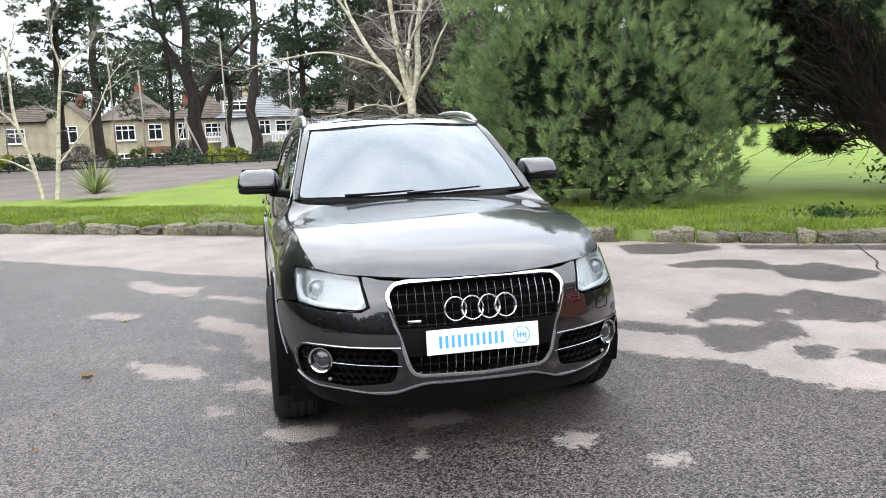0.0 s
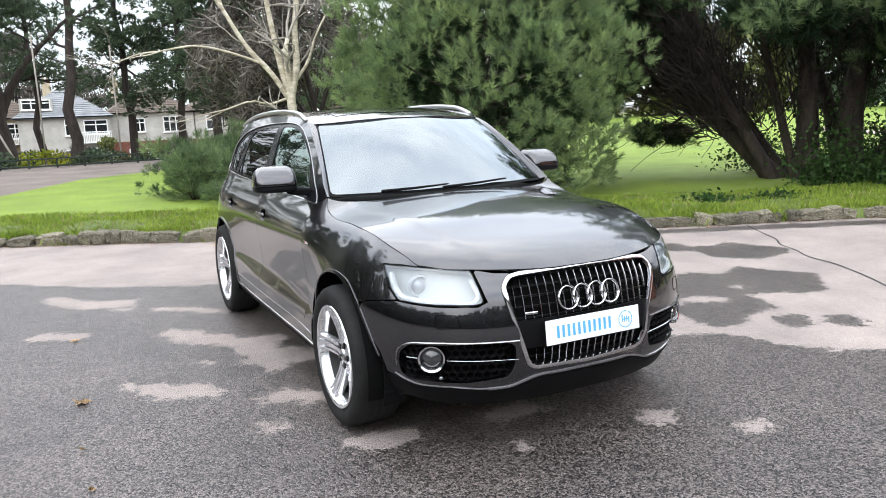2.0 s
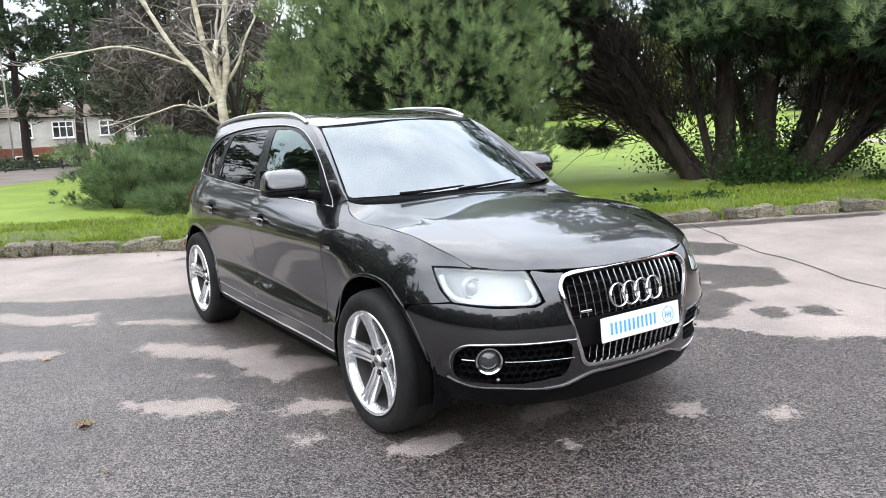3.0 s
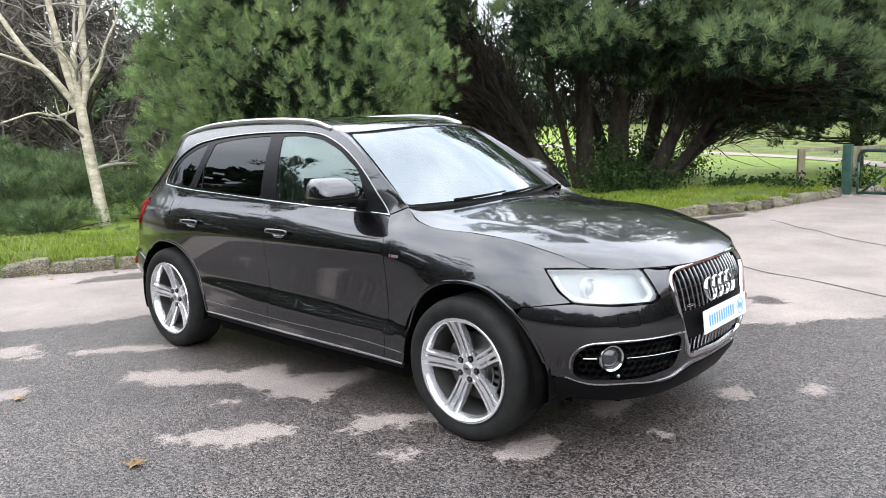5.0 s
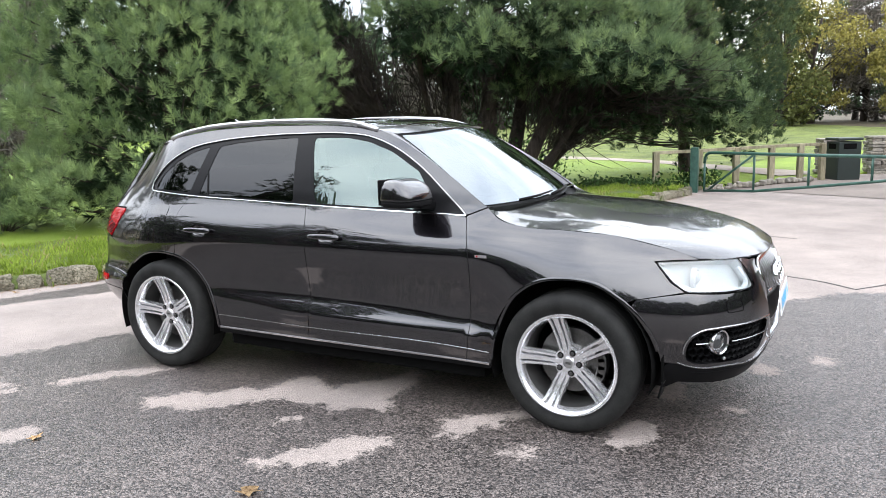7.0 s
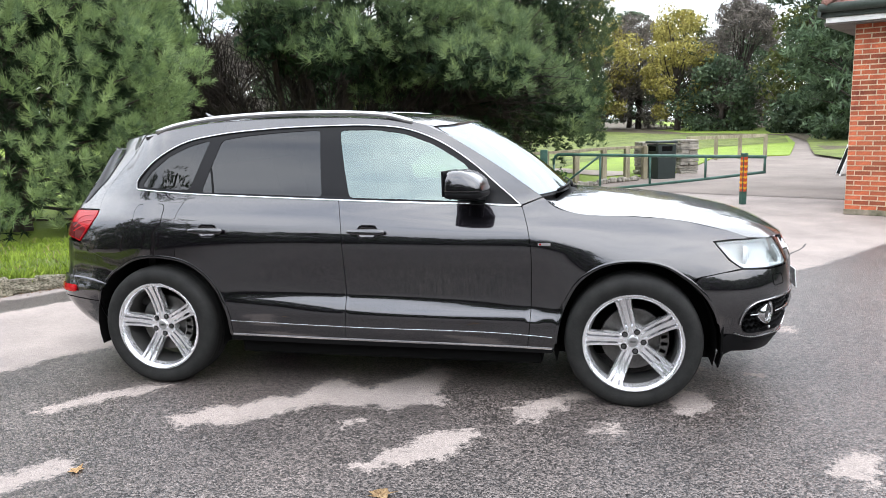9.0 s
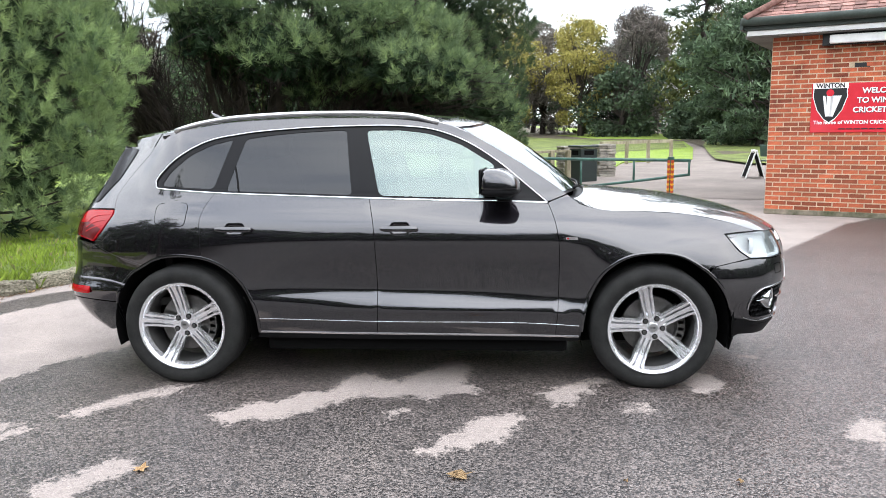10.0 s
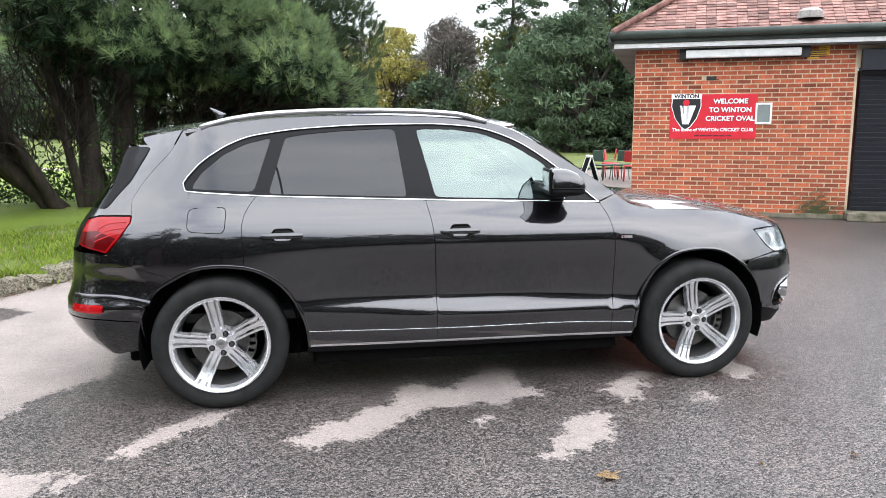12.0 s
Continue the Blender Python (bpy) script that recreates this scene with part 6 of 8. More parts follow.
def umbrella_pine(at, seed):
    """An old many-stemmed pine with a wide billowing crown over bare dark limbs."""
    gen = np.random.default_rng(seed)
    tree = thing("spreading_pine_tree", at, label="old spreading pine with several dark stems and low branches", category="tree")
    RIGHT, AWAY = np.array([0.47, -0.88, 0.0]), np.array([0.88, 0.47, 0.0])

    def place(r, a, z):
        return RIGHT * r + AWAY * a + np.array([0.0, 0.0, z])

    # stems: foot, end (across, away, height), foot radius
    STEMS = [((-0.75, 0.2), (-5.4, -0.4, 4.6), 0.20), ((-0.9, 0.0), (-4.2, 0.6, 5.4), 0.19), ((-0.7, 0.4), (-5.6, 0.8, 2.9), 0.13), ((-0.30, -0.1), (-0.55, 0.1, 6.0), 0.25), ((0.40, 0.0), (0.75, 0.3, 6.2), 0.29), ((0.75, 0.5), (1.6, 1.6, 5.4), 0.22), ((0.95, -0.1), (3.3, -0.5, 4.4), 0.20), ((1.05, -0.2), (4.3, -0.6, 2.7), 0.13), ((1.0, 0.1), (4.1, 0.8, 3.2), 0.14), ((0.2, 0.6), (-1.4, 2.4, 5.2), 0.18), ((-0.45, -0.1), (-1.5, -1.2, 4.6), 0.10), ((-0.8, 0.1), (-5.2, 0.0, 3.7), 0.15), ((-0.85, -0.1), (-3.6, -0.6, 4.6), 0.13), ((-0.7, 0.5), (-4.4, 1.2, 3.9), 0.13), ((1.1, 0.0), (4.2, 0.1, 2.2), 0.10)]
    lines, ways = [], []
    for (fr, fa), (er, ea, ez), r0 in STEMS:
        a, b = place(fr, fa, -0.15), place(er, ea, ez)
        mid = a + (b - a) * 0.5 + np.array([0, 0, 0.10 * np.linalg.norm((b - a)[:2])]) + gen.normal(size=3) * 0.12
        ln = np.array(smooth_line([a, a + (mid - a) * 0.45 + gen.normal(size=3) * 0.06, mid, b + (mid - b) * 0.4 + gen.normal(size=3) * 0.12, b], 0.25))
        limbs("stem", [(ln, r0, 0.035)], M_PINEBARK, tree, 10)
        ways.append(ln)
    # lobes of the crown: across, away, height, radius
    LOBES = [(-0.9, -1.6, 3.7, 1.25), (0.6, -1.9, 3.9, 1.2), (1.9, -1.3, 3.6, 1.3), (3.1, -1.2, 3.4, 1.25), (4.2, -0.6, 2.7, 1.0), (3.3, -2.0, 2.9, 0.8), (5.2, 0.2, 2.6, 0.9), (4.6, 1.0, 3.7, 1.1), (-0.4, 0.2, 5.4, 1.6), (1.8, 0.5, 5.5, 1.6), (3.4, 0.6, 4.8, 1.4), (-3.4, 0.2, 5.2, 1.2), (-4.6, -0.3, 4.9, 1.1), (-5.6, 0.4, 4.6, 1.0)]
    LOBES += [(-6.2, -0.6, 3.9, 0.8), (-3.2, -0.7, 4.1, 1.0), (-4.4, -0.4, 3.9, 0.95), (-5.3, 0.3, 3.4, 0.8), (-3.6, 0.8, 4.3, 1.0), (1.2, -0.6, 3.1, 1.1), (-0.6, -0.4, 3.5, 1.0), (3.0, 0.4, 3.0, 1.1), (4.1, 0.2, 2.3, 0.8), (0.2, 0.8, 3.4, 1.1), (1.8, 1.6, 3.3, 1.1), (5.3, -0.6, 2.1, 0.7), (-5.6, 0.9, 1.75, 0.42), (-4.9, 0.4, 1.9, 0.35), (-3.5, 0.1, 1.35, 0.40), (-3.0, 0.5, 1.3, 0.30), (0.0, 2.2, 4.6, 1.5), (2.6, 2.3, 4.3, 1.4), (4.9, 2.2, 3.4, 1.1), (-0.1, -2.7, 3.3, 0.75), (2.3, -2.6, 3.0, 0.7)]
    LOBES += [(-2.5, 0.5, 6.9, 1.6), (-0.5, 0.0, 7.5, 1.8), (1.6, 0.3, 7.3, 1.8), (3.4, 0.6, 6.4, 1.5), (0.6, 1.0, 8.9, 1.7), (-1.5, 1.2, 8.3, 1.5), (2.2, 1.3, 8.4, 1.5), (4.7, 1.2, 5.2, 1.2), (-4.4, 0.3, 6.3, 1.3), (0.3, 0.5, 9.9, 1.2), (-5.0, -0.9, 4.6, 1.0), (-3.9, -1.2, 4.9, 1.0), (-6.4, 0.3, 5.1, 0.9), (-4.8, 1.4, 5.0, 1.1)]
    C = np.array([place(r, a, z - 0.45) for r, a, z, _ in LOBES])
    R = np.array([q[3] for q in LOBES])
    out = unit(C - np.array([0, 0, 2.6]))
    tips = np.concatenate([w[len(w) // 3:] for w in ways])
    C2, R2, O2 = [], [], []
    for c, r, o in zip(C, R, out):
        k = tips[np.argmin(np.linalg.norm(tips - (c - np.array([0, 0, 0.6])), axis=1))]
        m = (k + c) / 2 + np.array([0, 0, -0.15])
        lines.append((np.array(smooth_line([k, m, c], 0.3)), 0.05, 0.02))
        for _ in range(int(6 + 5 * r)):
            e = unit(gen.normal(size=3) + o * 0.5) * r * 0.85
            e[2] *= 0.8
            lines.append((np.array(smooth_line([m + gen.normal(size=3) * 0.08, c + e * 0.45 + gen.normal(size=3) * 0.1, c + e], 0.25)), 0.022, 0.006))
        # every lobe is itself a heap of smaller ones
        for _ in range(max(4, int((15 if c[2] < 5.4 else 7) * r * r))):
            d = unit(gen.normal(size=3) + o * 0.7 + np.array([0, 0, 0.35]))
            C2.append(c + d * r * np.array([0.72, 0.72, 0.62]))
            R2.append(gen.uniform(0.30, 0.46) * (0.6 + 0.4 * min(r, 1.3)))
            O2.append(unit(d + o * 0.4))
    C2, R2, O2 = np.array(C2), np.array(R2), np.array(O2)
    # bare twigs in the shade under the crown
    for _ in range(4600):
        w = ways[gen.choice((0, 0, 1, 1, 2, 2, 3, 4, 5, 6, 6, 7, 7, 8, 8, 9, 10, 11, 11, 12, 12, 13, 13, 14, 14))]
        j = gen.integers(max(2, int(len(w) * 0.25)), len(w))
        q = w[j] + gen.normal(size=3) * 0.25
        if q[2] < 0.75 or q @ RIGHT > 4.1:
            continue
        d2 = unit(w[j] - w[j - 2]) * 1.1 + gen.normal(size=3) * np.array([0.55, 0.55, 0.40])
        lines.append((wander(q, d2, gen.uniform(0.7, 1.9), 6, gen, 0.17, 0.0), 0.013, 0.004))
    limbs("branchwork", lines, M_DEADTWIG, tree, 3)
    p1, a1 = lobe_shoots(C2, O2, R2, 11.5, gen, -0.35)
    keep = (p1[:, 2] < 5.4) & (p1 @ AWAY < 1.6) | (gen.uniform(size=len(p1)) < 0.5)
    p1, a1 = p1[keep], a1[keep]
    V1, F1, tone = brushes(p1, a1, gen.uniform(0.16, 0.23, len(p1)), 36, 0.0052, gen)
    # rosettes within the lobes, coloured dark for the shade in there
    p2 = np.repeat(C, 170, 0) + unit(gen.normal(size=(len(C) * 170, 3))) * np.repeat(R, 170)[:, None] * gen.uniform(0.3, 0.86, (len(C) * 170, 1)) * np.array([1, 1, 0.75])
    # more shade-coloured rosettes hung below the crown to fill bright gaps
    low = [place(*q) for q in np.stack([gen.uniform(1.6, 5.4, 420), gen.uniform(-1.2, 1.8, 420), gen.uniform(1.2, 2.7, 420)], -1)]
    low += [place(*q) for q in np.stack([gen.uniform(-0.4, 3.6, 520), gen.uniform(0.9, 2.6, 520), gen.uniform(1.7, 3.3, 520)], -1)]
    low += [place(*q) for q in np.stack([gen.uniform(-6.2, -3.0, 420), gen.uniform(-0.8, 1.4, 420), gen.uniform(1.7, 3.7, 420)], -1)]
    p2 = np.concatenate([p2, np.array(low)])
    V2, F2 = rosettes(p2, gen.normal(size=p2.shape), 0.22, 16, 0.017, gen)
    foliage("inner_crown", V2, F2, M_NEEDLE_SHADED, tree)
    foliage("crown", V1, F1, M_NEEDLE_B, tree, "", tone)
    return tree


M_NEEDLE_B = leaf_material("sea_green_pine_needles", (0.105, 0.160, 0.075), (0.21, 0.28, 0.14), 0.35, 0.5, 0.42, 0.3, True)
M_NEEDLE_C = leaf_material("deep_green_pine_needles", (0.034, 0.060, 0.030), (0.090, 0.128, 0.062), 0.35, 0.5, 0.35, 0.25, True)
round_pine((5.05, 8.85, 0.02), 2.62, 5.6, 11, M_NEEDLE)
round_pine((16.9, 2.55, 0.05), 2.3, 8.6, 12, M_NEEDLE_C, 230, 0.08, 11.0, "dark upright pine standing behind the spreading pine")
umbrella_pine((10.9, 6.1, 0.05), 23)


def bare_tree(name, at, seed, stems, depth, mat_stem, mat_twig, label, spread=0.5, twigs=3, length=1.6, r0=0.09):
    gen = np.random.default_rng(seed)
    tree = thing(name, at, label=label, category="tree")
    thick, fine = [], []

    def grow(a, d, ln, r, lvl):
        p = wander(a, d, ln, 6, gen, 0.10 + 0.03 * lvl, 0.02)
        (thick if lvl < 2 else fine).append((p, r, r * 0.45))
        if lvl >= depth:
            return
        for k in range(twigs + (1 if lvl else 0)):
            q = p[gen.integers(2, 7)]
            e = unit(unit(p[-1] - p[0]) + gen.normal(size=3) * spread + np.array([0, 0, 0.12]))
            grow(q, e, ln * gen.uniform(0.55, 0.8), r * 0.40, lvl + 1)

    for pts, ra, rb in stems:
        thick.append((np.array(smooth_line(pts, 0.15)), ra, rb))
        p = np.array(pts[-1], float)
        d = p - np.array(pts[-2], float)
        grow(p, d, length, rb, 1)
        grow(p, unit(d) + gen.normal(size=3) * 0.35, length * 0.9, rb * 0.8, 1)
        for q in smooth_line(pts, 0.5)[2:-1]:
            grow(np.array(q), unit(np.array([gen.normal(), gen.normal(), 0.4])), length * 0.7, rb * 0.45, 2)
    limbs("trunk", thick, mat_stem, tree, 8)
    limbs("twiggery", fine, mat_twig, tree, 4)
    return tree


bare_tree("birch_tree", (2.0, 10.2, -0.08), 4, [
    ([(0, 0, 0), (-0.02, 0.12, 0.7), (-0.04, 0.25, 1.4), (-0.05, 0.35, 2.05)], 0.105, 0.085),
    ([(-0.05, 0.35, 1.95), (-0.35, 0.4, 2.45), (-0.75, 0.5, 2.95), (-1.1, 0.6, 3.6)], 0.06, 0.035),
    ([(-0.05, 0.35, 2.0), (-0.18, 0.4, 2.6), (-0.30, 0.4, 3.3), (-0.42, 0.4, 4.2)], 0.07, 0.04),
    ([(-0.05, 0.35, 2.0), (0.10, 0.35, 2.6), (0.12, 0.4, 3.2), (0.28, 0.4, 4.2)], 0.075, 0.045),
    ([(0.08, 0.35, 2.35), (0.35, 0.4, 2.7), (0.50, 0.4, 3.1), (0.72, 0.4, 3.5)], 0.035, 0.018),
    ([(-0.12, 0.36, 2.02), (-0.45, 0.3, 1.92), (-0.8, 0.2, 1.98), (-1.25, 0.15, 1.86)], 0.025, 0.012),
    ([(-0.5, 0.45, 2.65), (-1.1, 0.4, 2.85), (-1.7, 0.3, 2.95), (-2.3, 0.2, 2.85)], 0.028, 0.014),
], 3, M_BIRCH, M_PALETWIG, "leafless birch with forked white trunk", 0.55, 3, 1.05)
bare_tree("young_birch_tree", (-5.75, 15.3, 0.0), 8, [
    ([(0.15, 0, 0), (0.25, 0.05, 1.0), (0.35, 0.1, 2.0), (0.5, 0.1, 3.0)], 0.060, 0.032),
    ([(-0.15, 0, 0), (-0.3, 0, 0.9), (-0.55, 0, 1.9), (-0.6, 0.1, 3.0)], 0.055, 0.028),
    ([(0.22, 0, 0.8), (0.7, 0.1, 1.4), (1.1, 0.1, 1.9), (1.4, 0.1, 2.5)], 0.028, 0.014),
    ([(-0.3, 0, 0.7), (-0.9, 0.1, 1.0), (-1.5, 0.1, 1.05), (-2.0, 0.1, 1.3)], 0.022, 0.010),
    ([(-0.5, 0, 1.7), (-1.1, 0, 2.4), (-1.6, 0.1, 3.0), (-2.0, 0.1, 3.4)], 0.035, 0.02),
], 3, M_BIRCH, M_PALETWIG, "small leafless silver birch with several pale stems", 0.65, 4, 1.0)


def tall_pine(at, height, seed, r=0.32, lean=(0, 0), fork=False, start=0.35, mat=None, dense=1.0):
    """A tall park pine: bare dark trunk, crooked limbs, open tufted crown."""
    gen = np.random.default_rng(seed)
    tree = thing("tall_pine_tree", at, label="tall dark pine with bare trunk and open crown", category="tree")
    top = np.array([lean[0], lean[1], height])
    main = np.array([np.array([0, 0, -0.3]) + (top + np.array([0, 0, 0.3])) * k / 10 + np.append(gen.normal(size=2) * 0.12 * (k > 0), 0) for k in range(11)])
    lines, C, O = [(main, r, 0.06)], [], []
    if fork:
        lines.append((wander(main[2], (0.5, 0, 1), height * 0.55, 8, gen, 0.12, 0.1), r * 0.6, 0.05))
        lines.append((wander(main[3], (-0.5, 0.2, 1), height * 0.5, 8, gen, 0.12, 0.1), r * 0.5, 0.05))
    for k in range(26):
        f = gen.uniform(start, 1.0)
        i = min(int(f * 10), 9)
        src = lines[gen.integers(0, len(lines[:3]))][0] if fork else main
        a = src[min(i, len(src) - 1)]
        az = gen.uniform(0, 2 * np.pi)
        d = np.array([math.cos(az), math.sin(az), gen.uniform(-0.1, 0.45)])
        p = wander(a, d, gen.uniform(1.2, 3.4) * (1.15 - 0.5 * f), 6, gen, 0.25, 0.03)
        lines.append((p, 0.07, 0.015))
        for q in (p[-1], p[-2], p[-4]):
            C.append(q + gen.normal(size=3) * 0.25)
            O.append(d)
            if gen.uniform() < 0.5 * dense:
                C.append(q + gen.normal(size=3) * 0.5)
                O.append(d)
    limbs("trunk", lines, M_PINEBARK, tree, 7)
    C, O = np.array(C), np.array(O)
    p1, a1 = bough_tufts(C, O, gen.uniform(0.25, 0.65, len(C)), int(15 * dense), gen, 0.45)
    V, F = rosettes(p1, a1, gen.uniform(0.18, 0.32, len(p1)), 5, 0.028, gen)
    foliage("crown", V, F, mat or M_NEEDLE_FAR, tree)
    return tree


for i, (x, y, h, rr, lx, fk, st, dn) in enumerate([(-8.6, 37, 13, 0.38, 0.3, False, 0.30, 1.2), (-4.0, 39, 12, 0.62, -0.6, True, 0.42, 1.0), (-1.2, 35, 13, 0.40, 0.6, False, 0.45, 1.0), (-13.5, 36, 12, 0.35, 0.5, False, 0.25, 1.4), (1.6, 38, 12, 0.32, -0.4, False, 0.35, 1.4), (3.6, 36, 11, 0.30, 0.5, False, 0.30, 1.8), (6.0, 39, 12, 0.34, 0.2, False, 0.25, 2.0), (-18, 40, 13, 0.4, 0.2, False, 0.25, 1.5), (-6.0, 44, 12, 0.22, 0.3, False, 0.4, 0.9), (4.4, 31.5, 10, 0.28, 0.3, False, 0.28, 1.6), (9.0, 34, 11, 0.3, -0.3, False, 0.2, 2.0), (-11, 40, 13, 0.34, 0.4, False, 0.3, 1.6), (-16, 33, 11, 0.3, 0.3, True, 0.25, 1.5), (-2.6, 44, 13, 0.3, -0.2, False, 0.4, 1.5), (-20, 28, 13, 0.35, 0.2, False, 0.12, 1.7), (-24, 29, 14, 0.35, -0.2, False, 0.12, 1.8), (-28, 24, 13, 0.35, 0.2, False, 0.12, 1.8), (-31, 19, 12, 0.3, 0.2, False, 0.12, 1.7), (-15, 13, 12, 0.3, 0.2, False, 0.35, 1.6), (-17.5, 17, 13, 0.3, 0.2, True, 0.35, 1.6), (-13, 19.5, 12, 0.3, 0.2, False, 0.35, 1.5)]):
    tall_pine((x, y, float(rolling(x, y))), h, 40 + i, rr * (0.74 if y > 27 else 1.0), (lx, 0), fk, st, None, dn * (0.6 if x < -14.5 else 1.2 if y > 27 and x < 2 else 1.0))


for i, (x, y, h) in enumerate([(47.9, -12.4, 15), (43.0, -17.6, 16), (40.2, -19.2, 14), (49.0, -18.5, 17)]):
    tall_pine((x, y, float(rolling(x, y))), h, 70 + i, 0.26, (0.4, 0), i == 1, 0.30, None, 2.2)


def clump_tree(name, at, height, radius, seed, mat, label, leaves=5200, leaf=0.16, trunk=0.25, low=0.22, lobes=34, shape=1.0, tight=0.34, flat=0.75):
    """A broad tree of many small leaves gathered in uneven lobes."""
    gen = np.random.default_rng(seed)
    tree = thing(name, at, label=label, category="tree")
    lines = [(wander((0, 0, -0.2), (0, 0, 1), height * 0.75, 7, gen, 0.06), trunk, trunk * 0.3)]
    u = gen.uniform(0, 1, lobes)
    az = gen.uniform(0, 2 * np.pi, lobes)
    zc = height * (low + (0.97 - low) * u)
    prof = np.sin(np.pi * np.clip(0.18 + 0.74 * u, 0, 1)) ** shape
    rr = radius * prof * np.sqrt(gen.uniform(0.25, 1.0, lobes))
    C = np.stack([rr * np.cos(az), rr * np.sin(az), zc], -1)
    for c in C[::2]:
        f = lines[0][0][min(6, 1 + int(5 * c[2] / height * 0.8))]
        lines.append((np.array(smooth_line([f, (f + c) / 2 + gen.normal(size=3) * 0.2, c], 0.5)), trunk * 0.28, 0.02))
    limbs("trunk", lines, M_PINEBARK, tree, 4)
    k = gen.integers(0, lobes, leaves)
    rad = radius * tight * gen.uniform(0.6, 1.25, lobes)
    off = unit(gen.normal(size=(leaves, 3))) * (rad[k] * gen.uniform(0.25, 1.0, leaves) ** 0.5)[:, None] * np.array([1, 1, flat])
    bare = mat is M_BROWNTWIG
    V, F = leaf_cards(C[k] + off, np.full(leaves, leaf * (2.8 if bare else 1.2 if mat is M_NEEDLE_FAR else 1.0)), gen, 0.034 if bare else 0.22 if mat is M_NEEDLE_FAR else 0.6)
    foliage("crown", V, F, mat, tree)
    return tree


HOUSE_Z = -2.6
# dark thicket behind the birch and along the road
for i, (x, y, h, r, mt, lf) in enumerate([(4.0, 15.5, 4.6, 2.1, M_BROWNTWIG, 0.10), (3.6, 20.5, 6.0, 2.0, M_BROWNTWIG, 0.10), (6.5, 20, 7.5, 3.2, M_NEEDLE_FAR, 0.10), (9.5, 18, 5.5, 2.2, M_BROWNTWIG, 0.10), (6.0, 26, 8, 2.8, M_NEEDLE_FAR, 0.13)]):
    clump_tree("dense_tree", (x, y, 0.0), h, r, 70 + i, mt, "dense dark winter tree behind the lawn", 6500, lf, 0.14, 0.10)
for i, (x, y, h, r) in enumerate([(0.35, 13.4, 1.25, 0.72), (1.25, 13.9, 1.55, 0.9), (2.1, 13.3, 1.3, 0.8), (0.35, 12.3, 1.1, 0.75), (1.2, 11.7, 1.0, 0.8), (2.3, 11.6, 1.15, 0.85), (3.0, 10.6, 0.75, 0.7), (1.2, 10.5, 0.42, 0.7)]):
    gen = np.random.default_rng(90 + i)
    sh = thing("low_pine_bush", (x, y, 0.0), label="low spreading dark green pine bush on the lawn", category="bush")
    C = np.stack([gen.normal(0, r * 0.45, 40), gen.normal(0, r * 0.45, 40), gen.uniform(0.1, h * 0.9, 40)], -1)
    p1, a1 = bough_tufts(C, unit(C), np.full(40, 0.26), 12, gen)
    V, F, tone = brushes(p1, a1, gen.uniform(0.14, 0.20, len(p1)), 26, 0.005, gen)
    limbs("stem", [(np.array(smooth_line([(0, 0, -0.1), c * 0.5, c], 0.3)), 0.02, 0.005) for c in C[::3]], M_PINEBARK, sh, 5)
    foliage("crown", V, F, M_NEEDLE_B, sh, "", tone)

# autumn wood beyond the field
WOOD = [(58, 7.0, 11, 3.6, M_AUTUMN), (60, 1.0, 10.5, 3.4, M_AUTUMN), (63, -2.5, 9.5, 3.0, M_BROWNTWIG), (57, -5.2, 9.5, 2.6, M_AUTUMN), (58, -9.8, 9.6, 3.5, M_BROWNTWIG), (37.3, -12.7, 7.7, 3.7, M_NEEDLE_FAR), (47, -16.6, 9.0, 3.2, M_NEEDLE_FAR), (66, -6.5, 10, 3.0, M_OLIVE), (70, 3.5, 11, 3.5, M_EVERGREEN), (64, 12, 10, 4.0, M_OLIVE), (68, 19, 10, 4.0, M_BROWNTWIG), (60, 26, 9, 4.0, M_EVERGREEN), (70, -12, 11, 3.6, M_BROWNTWIG), (62, -18, 11, 4.0, M_BROWNTWIG), (44, -18, 9, 3.0, M_EVERGREEN), (75, 33, 9, 5, M_OLIVE), (72, -2, 11, 4, M_NEEDLE_FAR), (55, -8.0, 5, 3.0, M_EVERGREEN), (62, 3, 1.6, 2.6, M_EVERGREEN), (55, 3.0, 9.5, 3.2, M_OLIVE), (66, 8, 1.8, 2.8, M_EVERGREEN), (49, -12.4, 2.6, 2.2, M_EVERGREEN), (41, -16.5, 8.0, 2.8, M_OLIVE), (60, 16, 4, 4, M_EVERGREEN), (64, -10, 9, 3.5, M_NEEDLE_FAR), (36, -17.5, 9, 3.0, M_NEEDLE_FAR), (39.5, -15.0, 8.2, 3.4, M_EVERGREEN), (44, -13.4, 7.4, 3.0, M_NEEDLE_FAR), (52, -13.5, 8.5, 3.4, M_OLIVE)]
FAR_SIDE = [(74, 24, 9.0, 4.5), (70, 30, 10.5, 4.5), (67, 36, 9.5, 4.5), (62, 43, 10.5, 4.8), (57, 49, 9.5, 4.8), (52, 55, 11.0, 4.8), (46, 60, 10.0, 4.8), (39, 64, 10.5, 4.8), (32, 67, 9.5, 4.8), (25, 69, 10.0, 4.8)]
NEAR_WOOD = len(WOOD)
for i, (x, y, h, r) in enumerate(FAR_SIDE):
    WOOD.append((x, y, h, r * 1.1, (M_OLIVE, M_EVERGREEN, M_BROWNTWIG, M_EVERGREEN, M_OLIVE)[i % 5]))
